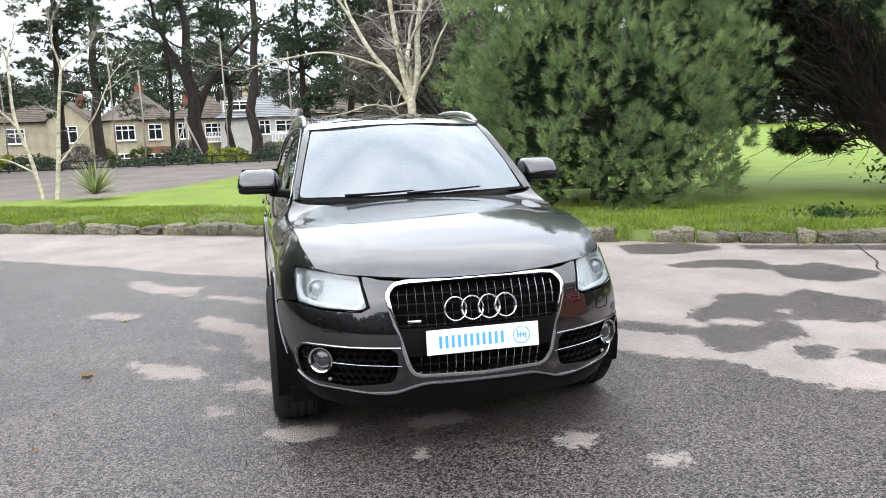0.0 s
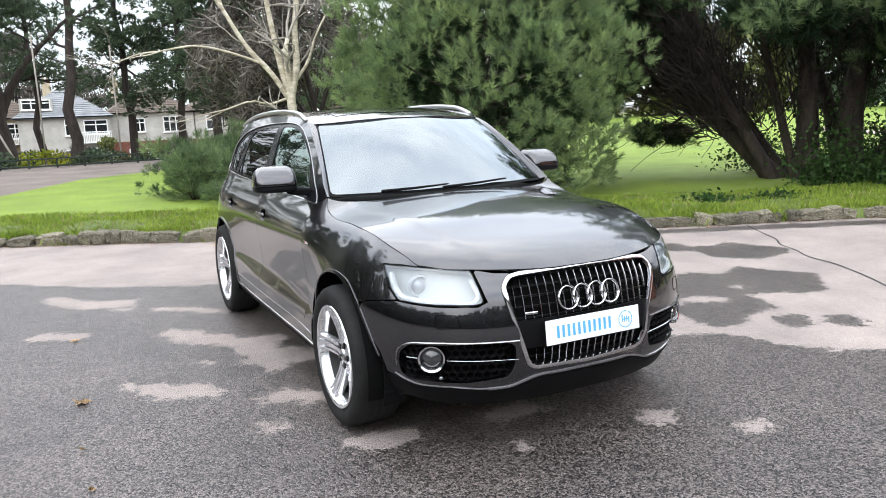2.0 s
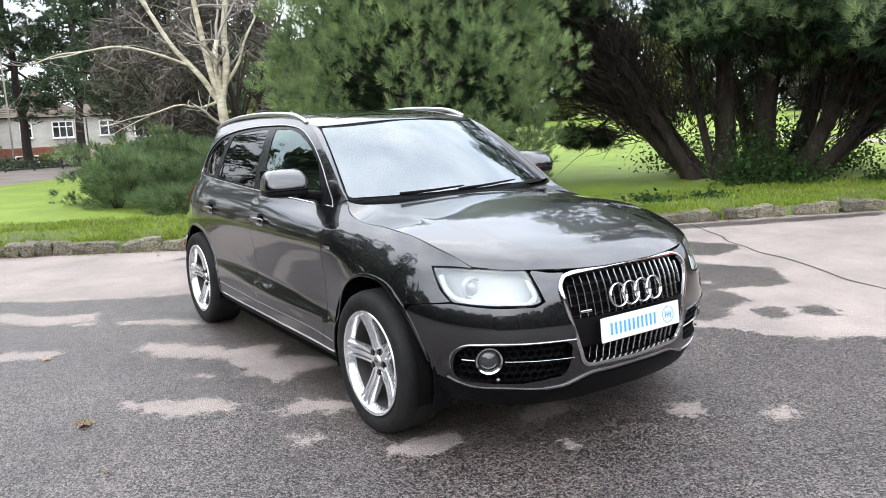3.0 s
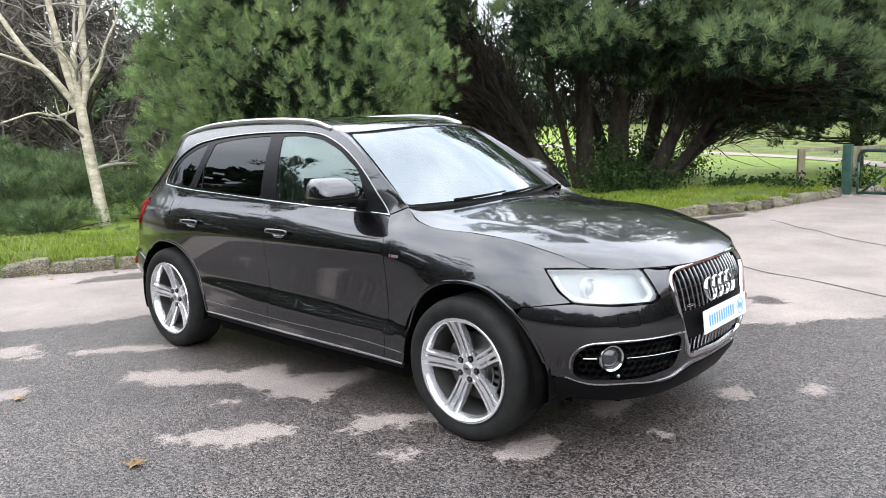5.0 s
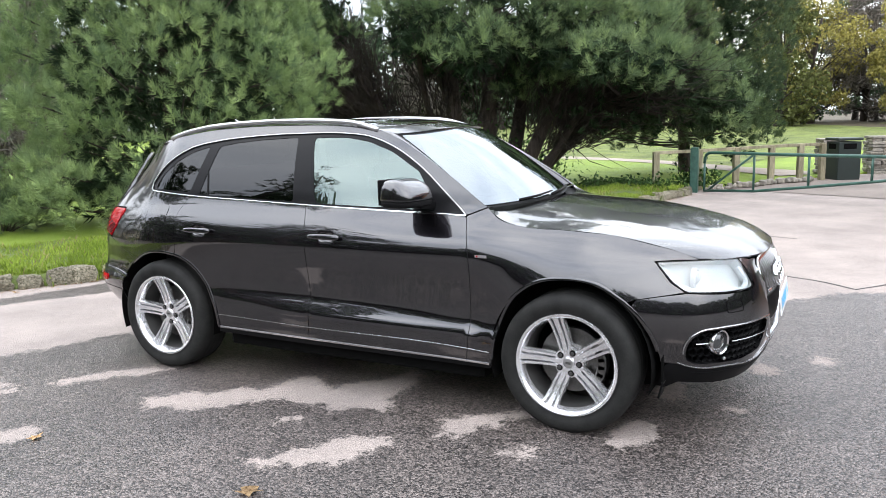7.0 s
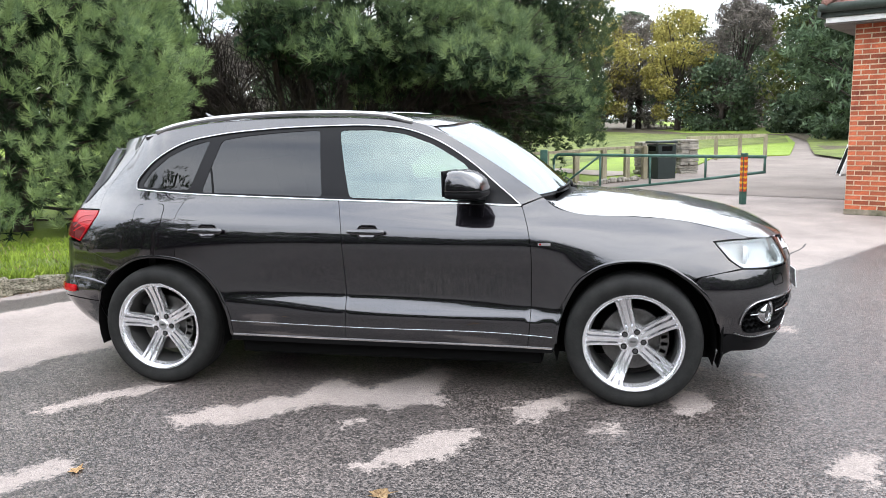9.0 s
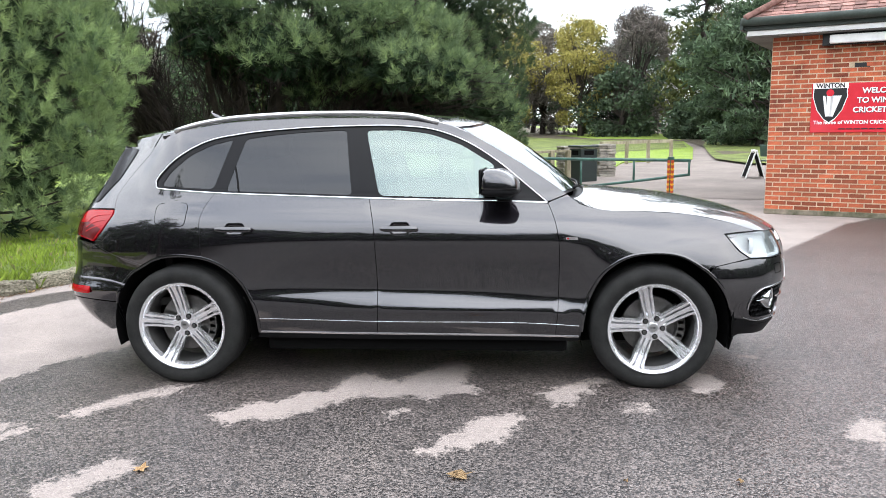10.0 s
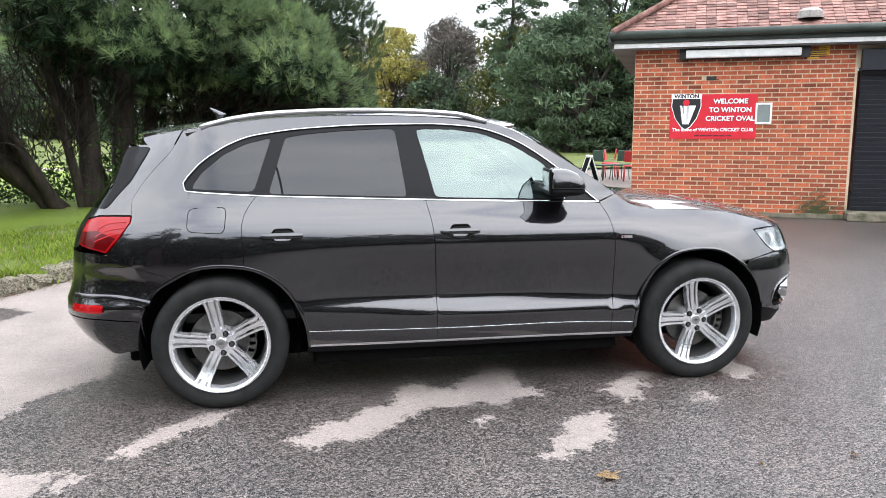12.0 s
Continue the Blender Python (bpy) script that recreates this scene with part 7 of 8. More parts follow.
for i, (x, y, h, r, mt) in enumerate(WOOD):
    lb = {"yellow_autumn_leaves": "broad tree with thinning yellow autumn leaves", "brown_winter_twigs": "bare brown winter tree of the far wood", "olive_leaves": "olive green tree of the far wood"}.get(mt.name, "dark evergreen tree of the far wood")
    clump_tree("wood_tree", (x, y, float(rolling(x, y))), h, r, 120 + i, mt, lb, 4500 if i >= NEAR_WOOD else 13000 if mt is M_AUTUMN else 9000 if mt is M_NEEDLE_FAR else 6500, 0.39 if i >= NEAR_WOOD else 0.20 if mt is M_NEEDLE_FAR else 0.10 if mt is M_AUTUMN else 0.15, 0.28, 0.05 if mt is not M_AUTUMN else 0.14, 60, 1.0, 0.34, 0.32 if mt is M_NEEDLE_FAR else 0.75)
for i, x in enumerate(range(-46, 40, 6)):
    gen = np.random.default_rng(400 + i)
    mt = (M_BROWNTWIG, M_EVERGREEN, M_NEEDLE_FAR, M_BROWNTWIG)[i % 4]
    clump_tree('garden_tree', (x + gen.uniform(-2, 2), 92 + gen.uniform(-4, 4), HOUSE_Z), gen.uniform(9.5, 14.5), gen.uniform(3.0, 4.4), 400 + i, mt, 'tall winter tree behind the houses', 3600, 0.26, 0.3, 0.2, 36)
# shrubs in the front gardens
for i in range(17):
    gen = np.random.default_rng(650 + i)
    mt = (M_OLIVE, M_BROWNTWIG, M_SHRUB, M_EVERGREEN, M_BROWNTWIG, M_OLIVE)[i % 6]
    clump_tree("garden_shrub", (-27 + 2.7 * i + gen.uniform(-0.6, 0.6), 66.5 + gen.uniform(-2, 3), HOUSE_Z), gen.uniform(2.0, 3.4), gen.uniform(1.1, 1.7), 650 + i, mt, "rounded shrub in a front garden by the road", 1100, 0.17, 0.06, 0.06, 20)
# trees across the park, which the doors and glass mirror
for i in range(26):
    gen = np.random.default_rng(500 + i)
    a = radians(120.8 + 7.2 * i)
    rr, h = (27 if i % 2 else 32) + gen.uniform(-1.5, 1.5), gen.uniform(7.0, 8.6) + (4.0 if i < 4 else -2.2 if 13 < i < 25 else 0)
    clump_tree("park_tree", (rr * math.cos(a), rr * math.sin(a), 0.0), h, 4.6, 200 + i, (M_EVERGREEN, M_NEEDLE_FAR)[i % 2], "dark evergreen tree across the park", 1500, 0.55, 0.3, 0.03, 40)


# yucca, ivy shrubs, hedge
# unseen hedge-shaped band, added to darken gaps the doors mirror under those trees
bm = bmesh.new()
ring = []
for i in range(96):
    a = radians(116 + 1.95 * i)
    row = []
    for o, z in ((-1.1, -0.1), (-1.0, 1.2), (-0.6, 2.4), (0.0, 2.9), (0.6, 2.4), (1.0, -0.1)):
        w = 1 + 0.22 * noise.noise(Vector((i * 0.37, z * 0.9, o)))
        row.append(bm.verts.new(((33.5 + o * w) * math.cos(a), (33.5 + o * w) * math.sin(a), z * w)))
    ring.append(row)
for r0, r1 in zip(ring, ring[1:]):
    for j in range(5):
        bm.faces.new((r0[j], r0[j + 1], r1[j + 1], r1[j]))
hedge_run = thing("park_hedge", (0, 0, 0), label="unseen dark hedge band added behind the park trees for reflections", category="hedge")
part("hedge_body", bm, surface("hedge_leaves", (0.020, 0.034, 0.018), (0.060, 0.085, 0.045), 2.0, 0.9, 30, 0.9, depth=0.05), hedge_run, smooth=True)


def yucca(at, seed):
    gen = np.random.default_rng(seed)
    pl = thing("yucca", at, label="spiky green yucca on the grass", category="plant")
    vs, fs = [], []
    for k in range(120):
        az, el = gen.uniform(0, 2 * np.pi), gen.uniform(0.15, 1.45)
        d = np.array([math.cos(az) * math.cos(el), math.sin(az) * math.cos(el), math.sin(el)])
        p = wander((0, 0, 0.12), d, gen.uniform(0.6, 0.95), 4, gen, 0.04, -0.07)
        s = unit(np.cross(d, [0, 0, 1]))
        i = len(vs)
        for j, w in enumerate((0.012, 0.022, 0.020, 0.013, 0.001)):
            vs += [p[j] - s * w, p[j] + s * w]
        fs += [(i + 2 * j, i + 2 * j + 1, i + 2 * j + 3, i + 2 * j + 2) for j in range(4)]
    ob = mesh_object("leaves", vs, fs, leaf_material("yucca_leaves", (0.16, 0.20, 0.08), (0.42, 0.44, 0.24)), pl)
    return pl


yucca((-4.65, 14.6, 0.05), 3)
gen = np.random.default_rng(77)
for i, (x, y, r, h) in enumerate([(9.9, 5.0, 0.5, 0.40), (10.4, 4.6, 0.6, 0.45), (11.2, 3.4, 0.4, 0.22), (9.7, 5.2, 0.6, 0.8), (12.0, 3.0, 0.4, 0.16), (6.4, 4.5, 0.4, 0.14), (7.3, 4.1, 0.4, 0.12), (10.6, 5.6, 0.7, 1.4), (11.6, 5.6, 0.7, 1.2), (10.9, 2.2, 0.4, 0.28), (12.3, 1.5, 0.5, 0.35), (12.2, 7.4, 0.9, 1.3), (11.3, 8.0, 0.9, 1.2), (13.1, 6.6, 0.9, 1.1), (12.6, 5.4, 0.7, 0.8), (13.9, 5.6, 0.8, 0.9)]):
    n = int(1200 * r)
    p = np.stack([gen.normal(0, r * 0.5, n), gen.normal(0, r * 0.5, n), np.abs(gen.normal(0, h * 0.45, n)) + 0.04], -1)
    iv = thing("ivy_shrub", (x, y, 0.06), label="low ivy and bramble at the foot of the pine", category="shrub")
    V, F = leaf_cards(p, np.full(n, 0.042), gen)
    foliage("leaves", V, F, M_IVY, iv)
    limbs("stem", [(wander((gen.normal(0, r * 0.3), gen.normal(0, r * 0.3), -0.02), (gen.normal() * 0.6, gen.normal() * 0.6, 1), h * 1.1, 4, gen, 0.3), 0.006, 0.002) for _ in range(8)], M_TWIG, iv, 4)


# ---- roadside: fence, houses ----
M_RENDER = surface("cream_render", (0.36, 0.305, 0.205), (0.48, 0.42, 0.30), 1.5, 0.85, 30, 0.15)
M_WHITEWALL = surface("white_render", (0.42, 0.40, 0.36), (0.54, 0.52, 0.475), 1.5, 0.85, 30, 0.15)
M_REDBRICK = surface("weathered_red_brick", (0.15, 0.055, 0.035), (0.26, 0.11, 0.075), 2.0, 0.9, 18, 0.2)
M_BROWNROOF = surface("brown_clay_tiles", (0.085, 0.066, 0.052), (0.165, 0.132, 0.106), 1.2, 0.85, 12, 0.2, spread=0.15)
M_SLATE = surface("grey_slate", (0.16, 0.17, 0.18), (0.27, 0.28, 0.29), 1.2, 0.6, 12, 0.2, spread=0.1)
M_FRAME = plain("white_window_frame", (0.78, 0.78, 0.76), 0.5)
M_PANE = plain("dark_window_pane", (0.018, 0.020, 0.022), 0.08, 0.0, 0.6)
M_FENCE = surface("dark_green_fence", (0.012, 0.022, 0.016), (0.030, 0.045, 0.034), 4, 0.7, 40, 0.2)


def far_window(parent, x, y, z, w, h, bars=2):
    win = thing("window", (x, y, z))
    win.parent = parent
    bm = bmesh.new()
    for dx in [-w / 2 + w * k / bars for k in range(bars + 1)]:
        add_box(bm, (0.09, 0.12, h), (dx, -0.03, 0))
    for dz in (-h / 2, h / 2, h * 0.18):
        add_box(bm, (w + 0.09, 0.125, 0.09), (0, -0.03, dz))
    part("window_frame", bm, M_FRAME, win)
    for k in range(bars):
        box("pane", (w / bars, 0.03, h), (-w / 2 + w * (k + 0.5) / bars, 0.0, 0), M_PANE, win)
    box("sill", (w + 0.25, 0.22, 0.08), (0, -0.08, -h / 2 - 0.08), M_FRAME, win)


def hip_roof(name, x0, x1, y0, y1, z0, rise, mat, parent, over=0.35, gable=0.0):
    x0, x1, y0, y1 = x0 - over, x1 + over, y0 - over, y1 + over
    ym, run = (y0 + y1) / 2, (y1 - y0) / 2 * (1 - gable)
    if x1 - x0 > 2 * run:
        r = [(x0 + run, ym, z0 + rise), (x1 - run, ym, z0 + rise)]
    else:
        r = [((x0 + x1) / 2 - 0.02, ym, z0 + rise), ((x0 + x1) / 2 + 0.02, ym, z0 + rise)]
    vs = [(x0, y0, z0), (x1, y0, z0), (x1, y1, z0), (x0, y1, z0)] + r + [(x0, y0, z0 - 0.15), (x1, y0, z0 - 0.15), (x1, y1, z0 - 0.15), (x0, y1, z0 - 0.15)]
    fs = [(0, 1, 5, 4), (1, 2, 5), (2, 3, 4, 5), (3, 0, 4), (6, 7, 1, 0), (7, 8, 2, 1), (8, 9, 3, 2), (9, 6, 0, 3), (9, 8, 7, 6)]
    ob = mesh_object(name, vs, fs, mat, parent)
    # courses of tiles on the side that faces the park
    rows = 16
    for k in range(1, rows):
        t = k / rows
        a = Vector(vs[0]).lerp(Vector(r[0]), t) + Vector((0.03, -0.015, 0.02))
        b = Vector(vs[1]).lerp(Vector(r[1]), t) + Vector((-0.03, -0.015, 0.02))
        if (b - a).length > 0.4:
            bm = bmesh.new()
            add_box(bm, ((b - a).length, 0.10, 0.035), tuple((a + b) / 2), (math.degrees(math.atan2(rise, run if run else 1)), 0, 0))
            part("tile_course", bm, mat, ob)
    return ob


def house(x, y, z, w, d, eaves, rise, wall_top, wall_low, roof_mat, label, windows, chimneys=(), bay=None, gable=None, dormer=None, balcony=None, split=2.6):
    h = thing("house", (x, y, z), label=label, category="house")
    box("lower_wall", (w, d, split), (w / 2, d / 2, split / 2), wall_low, h)
    box("upper_wall", (w - 0.02, d - 0.02, eaves - split), (w / 2, d / 2, (eaves + split) / 2), wall_top, h)
    rf = hip_roof("roof", 0, w, 0, d, eaves, rise, roof_mat, h)
    box("gutter", (w + 0.6, 0.10, 0.10), (w / 2, -0.36, eaves - 0.06), M_BLACK, h)
    for wx, wz, ww, wh, bars in windows:
        far_window(h, wx, -0.02, wz, ww, wh, bars)
    for cx, cy, ch in chimneys:
        bm = bmesh.new()
        add_box(bm, (0.7, 0.5, 1.6), (cx, cy, eaves + rise - 0.3 + ch))
        add_box(bm, (0.8, 0.6, 0.12), (cx, cy, eaves + rise + 0.5 + ch))
        for q in (-0.18, 0.18):
            add_tube(bm, (cx + q, cy, eaves + rise + 0.5 + ch), (cx + q, cy, eaves + rise + 0.95 + ch), 0.11, 0.09, 8)
        part("chimney", bm, M_REDBRICK if wall_top is not M_WHITEWALL else M_RENDER, h)
    if bay:
        bx, bw, bd = bay
        bm = bmesh.new()
        pts = [(bx - bw / 2, 0), (bx - bw / 2 + bd, -bd), (bx + bw / 2 - bd, -bd), (bx + bw / 2, 0)]
        lo = [bm.verts.new((px, py, 0)) for px, py in pts]
        hi = [bm.verts.new((px, py, eaves)) for px, py in pts]
        for k in range(3):
            bm.faces.new((lo[k], lo[k + 1], hi[k + 1], hi[k]))
        bm.faces.new(hi)
        part("bay", bm, wall_top, h)
        box("bay_base", (bw - 2 * bd + 0.10, 0.5, split - 0.9), (bx, -bd + 0.20, (split - 0.9) / 2), wall_low, h)
        for wz in (1.35, 4.0):
            far_window(h, bx, -bd - 0.02, wz, bw - 2 * bd - 0.2, 1.35, 3)
        vs = [(bx - bw / 2 - 0.3, -0.2, eaves), (bx + bw / 2 + 0.3, -0.2, eaves), (bx + bw / 2 - bd + 0.2, -bd - 0.4, eaves), (bx - bw / 2 + bd - 0.2, -bd - 0.4, eaves), (bx, 0.9, eaves + 1.3)]
        mesh_object("bay_roof", vs, [(3, 2, 4), (2, 1, 4), (0, 3, 4), (0, 1, 2, 3)], roof_mat, h)
    if gable:
        gx, gw, gh = gable
        vs = [(gx - gw / 2, -0.5, 0), (gx + gw / 2, -0.5, 0), (gx + gw / 2, -0.5, eaves), (gx, -0.5, eaves + gh), (gx - gw / 2, -0.5, eaves), (gx - gw / 2, 0.2, 0), (gx + gw / 2, 0.2, 0), (gx + gw / 2, 0.2, eaves), (gx, 2.0, eaves + gh), (gx - gw / 2, 0.2, eaves)]
        mesh_object("gable_wall", vs, [(0, 1, 2, 3, 4), (1, 6, 7, 2), (5, 0, 4, 9)], wall_top, h)
        vs = [(gx - gw / 2 - 0.25, -0.75, eaves - 0.15), (gx, -0.75, eaves + gh + 0.08), (gx + gw / 2 + 0.25, -0.75, eaves - 0.15), (gx - gw / 2 - 0.25, 1.5, eaves - 0.15), (gx, 3.0, eaves + gh + 0.08), (gx + gw / 2 + 0.25, 1.5, eaves - 0.15)]
        mesh_object("gable_roof", vs, [(0, 1, 4, 3), (1, 2, 5, 4)], roof_mat, h)
        far_window(h, gx, -0.53, 4.0, 1.5, 1.5, 2)
    if dormer:
        dx, dw, dz = dormer
        box("dormer", (dw, 2.2, 1.3), (dx, 1.6, dz), M_WHITEWALL, h)
        far_window(h, dx, 0.48, dz + 0.1, dw - 0.4, 0.8, 3)
    if balcony:
        bx, bw, bz = balcony
        box("balcony_floor", (bw, 1.1, 0.12), (bx, -0.6, bz), M_FRAME, h)
        for k in range(int(bw / 0.14)):
            box("baluster", (0.05, 0.05, 0.85), (bx - bw / 2 + 0.07 + 0.14 * k, -1.1, bz + 0.45), M_FRAME, h)
        box("balcony_rail", (bw, 0.08, 0.08), (bx, -1.1, bz + 0.92), M_FRAME, h)
    return h


HZ = -2.6
house(-24.5, 75, HZ, 8.2, 8, 5.3, 2.7, M_RENDER, M_RENDER, M_BROWNROOF, "cream semi-detached house with white gable behind trees", [(1.5, 4.0, 1.6, 1.3, 2)], [(6.5, 4, -0.2)], gable=(6.2, 3.6, 1.5))
house(-15.6, 75, HZ, 6.2, 8, 5.2, 2.9, M_RENDER, M_REDBRICK, M_BROWNROOF, "two-storey house with bay window and brown tiled roof", [(4.9, 4.0, 1.2, 1.4, 2), (4.6, 1.3, 1.6, 1.2, 2)], [(3.2, 4, 0)], bay=(2.3, 3.3, 0.7))
house(-9.2, 75.5, HZ, 6.0, 8, 5.2, 2.6, M_RENDER, M_RENDER, M_BROWNROOF, "cream house with brown hipped roof and balcony", [(1.0, 4.0, 0.9, 1.5, 2), (4.0, 4.0, 1.8, 1.3, 3), (2.5, 1.2, 2.8, 1.1, 3)], [(1.2, 4, -0.5)], balcony=(4.6, 2.6, 2.85))
house(-4.6, 73, HZ, 7.4, 9, 5.1, 2.8, M_WHITEWALL, M_WHITEWALL, M_SLATE, "white rendered house with grey slate roof and balcony", [(4.2, 4.1, 1.0, 1.3, 2), (6.2, 4.1, 1.9, 1.2, 2), (4.2, 1.5, 1.3, 1.2, 2), (6.2, 1.6, 2.0, 1.2, 5)], [(2.6, 4, 0.1)], dormer=(1.6, 2.6, 6.1), balcony=(6.1, 2.7, 2.75))
house(2.9, 75, HZ, 7.6, 8, 5.3, 2.6, M_WHITEWALL, M_REDBRICK, M_BROWNROOF, "house with white upper floor, brick below and tiled roof", [(2.6, 4.1, 0.9, 1.2, 2), (5.6, 4.1, 1.7, 1.4, 3), (5.6, 1.4, 1.7, 1.4, 3), (2.4, 1.3, 1.8, 1.1, 3)], [(1.0, 4, 0.0)])
house(10.6, 75, HZ, 7.0, 8, 5.3, 2.9, M_WHITEWALL, M_RENDER, M_BROWNROOF, "pale house with gable and tiled roof among trees", [(1.8, 4.1, 1.5, 1.3, 2), (1.8, 1.4, 1.6, 1.3, 2)], [(5.0, 4, 0)], gable=(4.8, 3.2, 1.6))
house(-33.5, 76, HZ, 8.0, 8, 5.3, 2.7, M_RENDER, M_REDBRICK, M_BROWNROOF, "brick and render house behind bare trees", [(2.0, 4.0, 1.6, 1.3, 2), (5.6, 4.0, 1.6, 1.3, 2)], [(4, 4, 0)])

fence = thing("park_fence", (0, 30.6, 0), label="low dark green post and rail fence along the road", category="fence")
for k in range(44):
    box("post", (0.07, 0.07, 0.46), (-26 + 1.0 * k, 0, 0.17), M_FENCE, fence)
for z in (0.10, 0.38):
    box("rail", (44, 0.05, 0.05), (-4.5, -0.06, z), M_FENCE, fence)
gen = np.random.default_rng(31)
for i in range(19):
    x = -25 + 2.05 * i
    n = 900
    sz = gen.uniform(0.35, 0.8)
    hd = thing("hedge_shrub", (x, 32.6 + gen.uniform(-0.5, 0.8), -0.45), label="dark clipped shrub behind the fence", category="shrub")
    p = unit(gen.normal(size=(n, 3))) * gen.uniform(0.6, 1.0, (n, 1)) * np.array([1.25, 0.8, sz]) + np.array([0, 0, sz * 0.7])
    V, F = leaf_cards(p, np.full(n, 0.09), gen)
    foliage("leaves", V, F, M_SHRUB if i in (6, 11) else (M_BROWNTWIG if i in (8, 15) else M_EVERGREEN), hd)
for i, (x, y, h) in enumerate([(-11.8, 33.5, 5.5), (-7.4, 34, 6), (-6.0, 33, 4.2), (-2.4, 33.5, 5.5), (0.6, 33.6, 5)]):
    pole = thing("net_pole", (x, y, 0), label="thin pale pole standing behind the fence", category="pole")
    tube("shaft", [(0, 0, -0.3), (0.02, 0, h * 0.5), (0, 0, h)], 0.035, M_PALETWIG, pole, 6)
swing = thing("swing_frame", (-4.3, 34.2, 0), label="pale wooden swing frame in a garden", category="swing")
for a, b in (((-0.9, 0, -0.2), (0, 0.4, 1.9)), ((0.9, 0, -0.2), (0, 0.4, 1.9)), ((0, 0.4, -0.2), (0, 0.4, 2.1))):
    tube("leg", [a, tuple((np.array(a) + np.array(b)) / 2), b], 0.05, M_PALETWIG, swing, 6)


# ---- gate, posts, bin, stone piers ----
M_GREENPAINT = surface("dark_green_gate_paint", (0.014, 0.058, 0.044), (0.045, 0.115, 0.090), 6, 0.45, 60, 0.15)
M_WOOD = surface("weathered_pale_timber", (0.17, 0.150, 0.095), (0.35, 0.315, 0.215), 5, 0.85, 40, 0.35, stretch=(1, 1, 0.2), depth=0.01)
M_BIN = plain("dark_grey_green_steel", (0.022, 0.032, 0.030), 0.5, 0.2)
M_YELLOW = plain("yellow_chevron", (0.65, 0.38, 0.02), 0.5)
M_ROCK = surface("grey_walling_stone", (0.16, 0.15, 0.13), (0.36, 0.33, 0.28), 4, 0.9, 35, 0.6, spread=0.2, depth=0.02)
gate = thing("gate", (11.62, 1.37, 0), (0, 0, math.degrees(math.atan2(-2.58 - 1.37, 9.29 - 11.62))), label="dark green tubular swing gate, shut across the drive", category="gate")
GL = math.hypot(9.29 - 11.62, -2.58 - 1.37)
tube("top_rail", [(0.16, 0, 0.60), (0.165, 0, 0.70), (0.20, 0, 0.77), (0.27, 0, 0.805), (0.40, 0, 0.81), (GL / 2, 0, 0.81), (GL, 0, 0.82)], 0.030, M_GREENPAINT, gate, 10)
tube("bottom_rail", [(0.16, 0, 0.05), (1.29, 0, 0.11), (2.39, 0, 0.25), (3.5, 0, 0.40), (GL, 0, 0.56)], 0.026, M_GREENPAINT, gate, 10)
for x, zb, zt in ((0.16, 0.05, 0.62), (1.29, 0.11, 0.81), (2.39, 0.25, 0.81), (3.5, 0.40, 0.815), (GL - 0.02, 0.55, 0.82)):
    tube("upright", [(x, 0, zb), (x, 0, (zb + zt) / 2), (x, 0, zt)], 0.022, M_GREENPAINT, gate, 8)
tube("brace", [(0.26, 0, 0.07), (0.76, 0, 0.43), (1.27, 0, 0.79)], 0.022, M_GREENPAINT, gate, 8)
gp = thing("gate_post", (11.68, 1.45, 0), label="square dark green steel gate post", category="post")
box("shaft", (0.15, 0.15, 1.05), (0, 0, 0.38), M_GREENPAINT, gp, bevel=0.01)
sp_post = thing("striped_post", (9.22, -2.21, 0), (0, 0, 25), label="dark green post with red tape and yellow chevrons", category="post")
box("shaft", (0.09, 0.09, 0.95), (0, 0, 0.42), M_GREENPAINT, sp_post, bevel=0.006)
M_REDTAPE = plain("red_reflective_tape", (0.42, 0.05, 0.02), 0.45)
box("red_tape", (0.066, 0.004, 0.60), (0, 0.0465, 0.53), M_REDTAPE, sp_post)
box("red_tape", (0.004, 0.066, 0.60), (-0.0465, 0, 0.53), M_REDTAPE, sp_post)
for k in range(6):
    for q in (-1, 1):
        box("chevron", (0.044, 0.005, 0.030), (-0.015 * q, 0.050, 0.29 + 0.094 * k), M_YELLOW, sp_post, (0, 38 * q, 0))
        box("chevron", (0.005, 0.044, 0.030), (-0.050, -0.015 * q, 0.29 + 0.094 * k), M_YELLOW, sp_post, (-38 * q, 0, 0))
wf = thing("timber_fence", (0, 0, 0), label="pale timber post and rail fence by the field", category="fence")
WP = [(11.35, 2.15), (12.2, 1.45), (13.1, 0.82), (14.1, 0.20), (14.7, -0.36), (14.95, -0.80)]
for x, y in WP:
    box("post", (0.12, 0.12, 0.95), (x, y, 0.36), M_WOOD, wf, (0, 0, 30), 0.008)
for (x0, y0), (x1, y1) in zip(WP[:-1], WP[1:]):
    L = math.hypot(x1 - x0, y1 - y0)
    box("rail", (L + 0.08, 0.05, 0.065), ((x0 + x1) / 2, (y0 + y1) / 2, 0.815), M_WOOD, wf, (0, 0, math.degrees(math.atan2(y1 - y0, x1 - x0))), 0.006)
gen = np.random.default_rng(77)
ed = thing("stone_edging", (0, 0, 0), label="row of rough pale stones along the fence foot", category="edging")
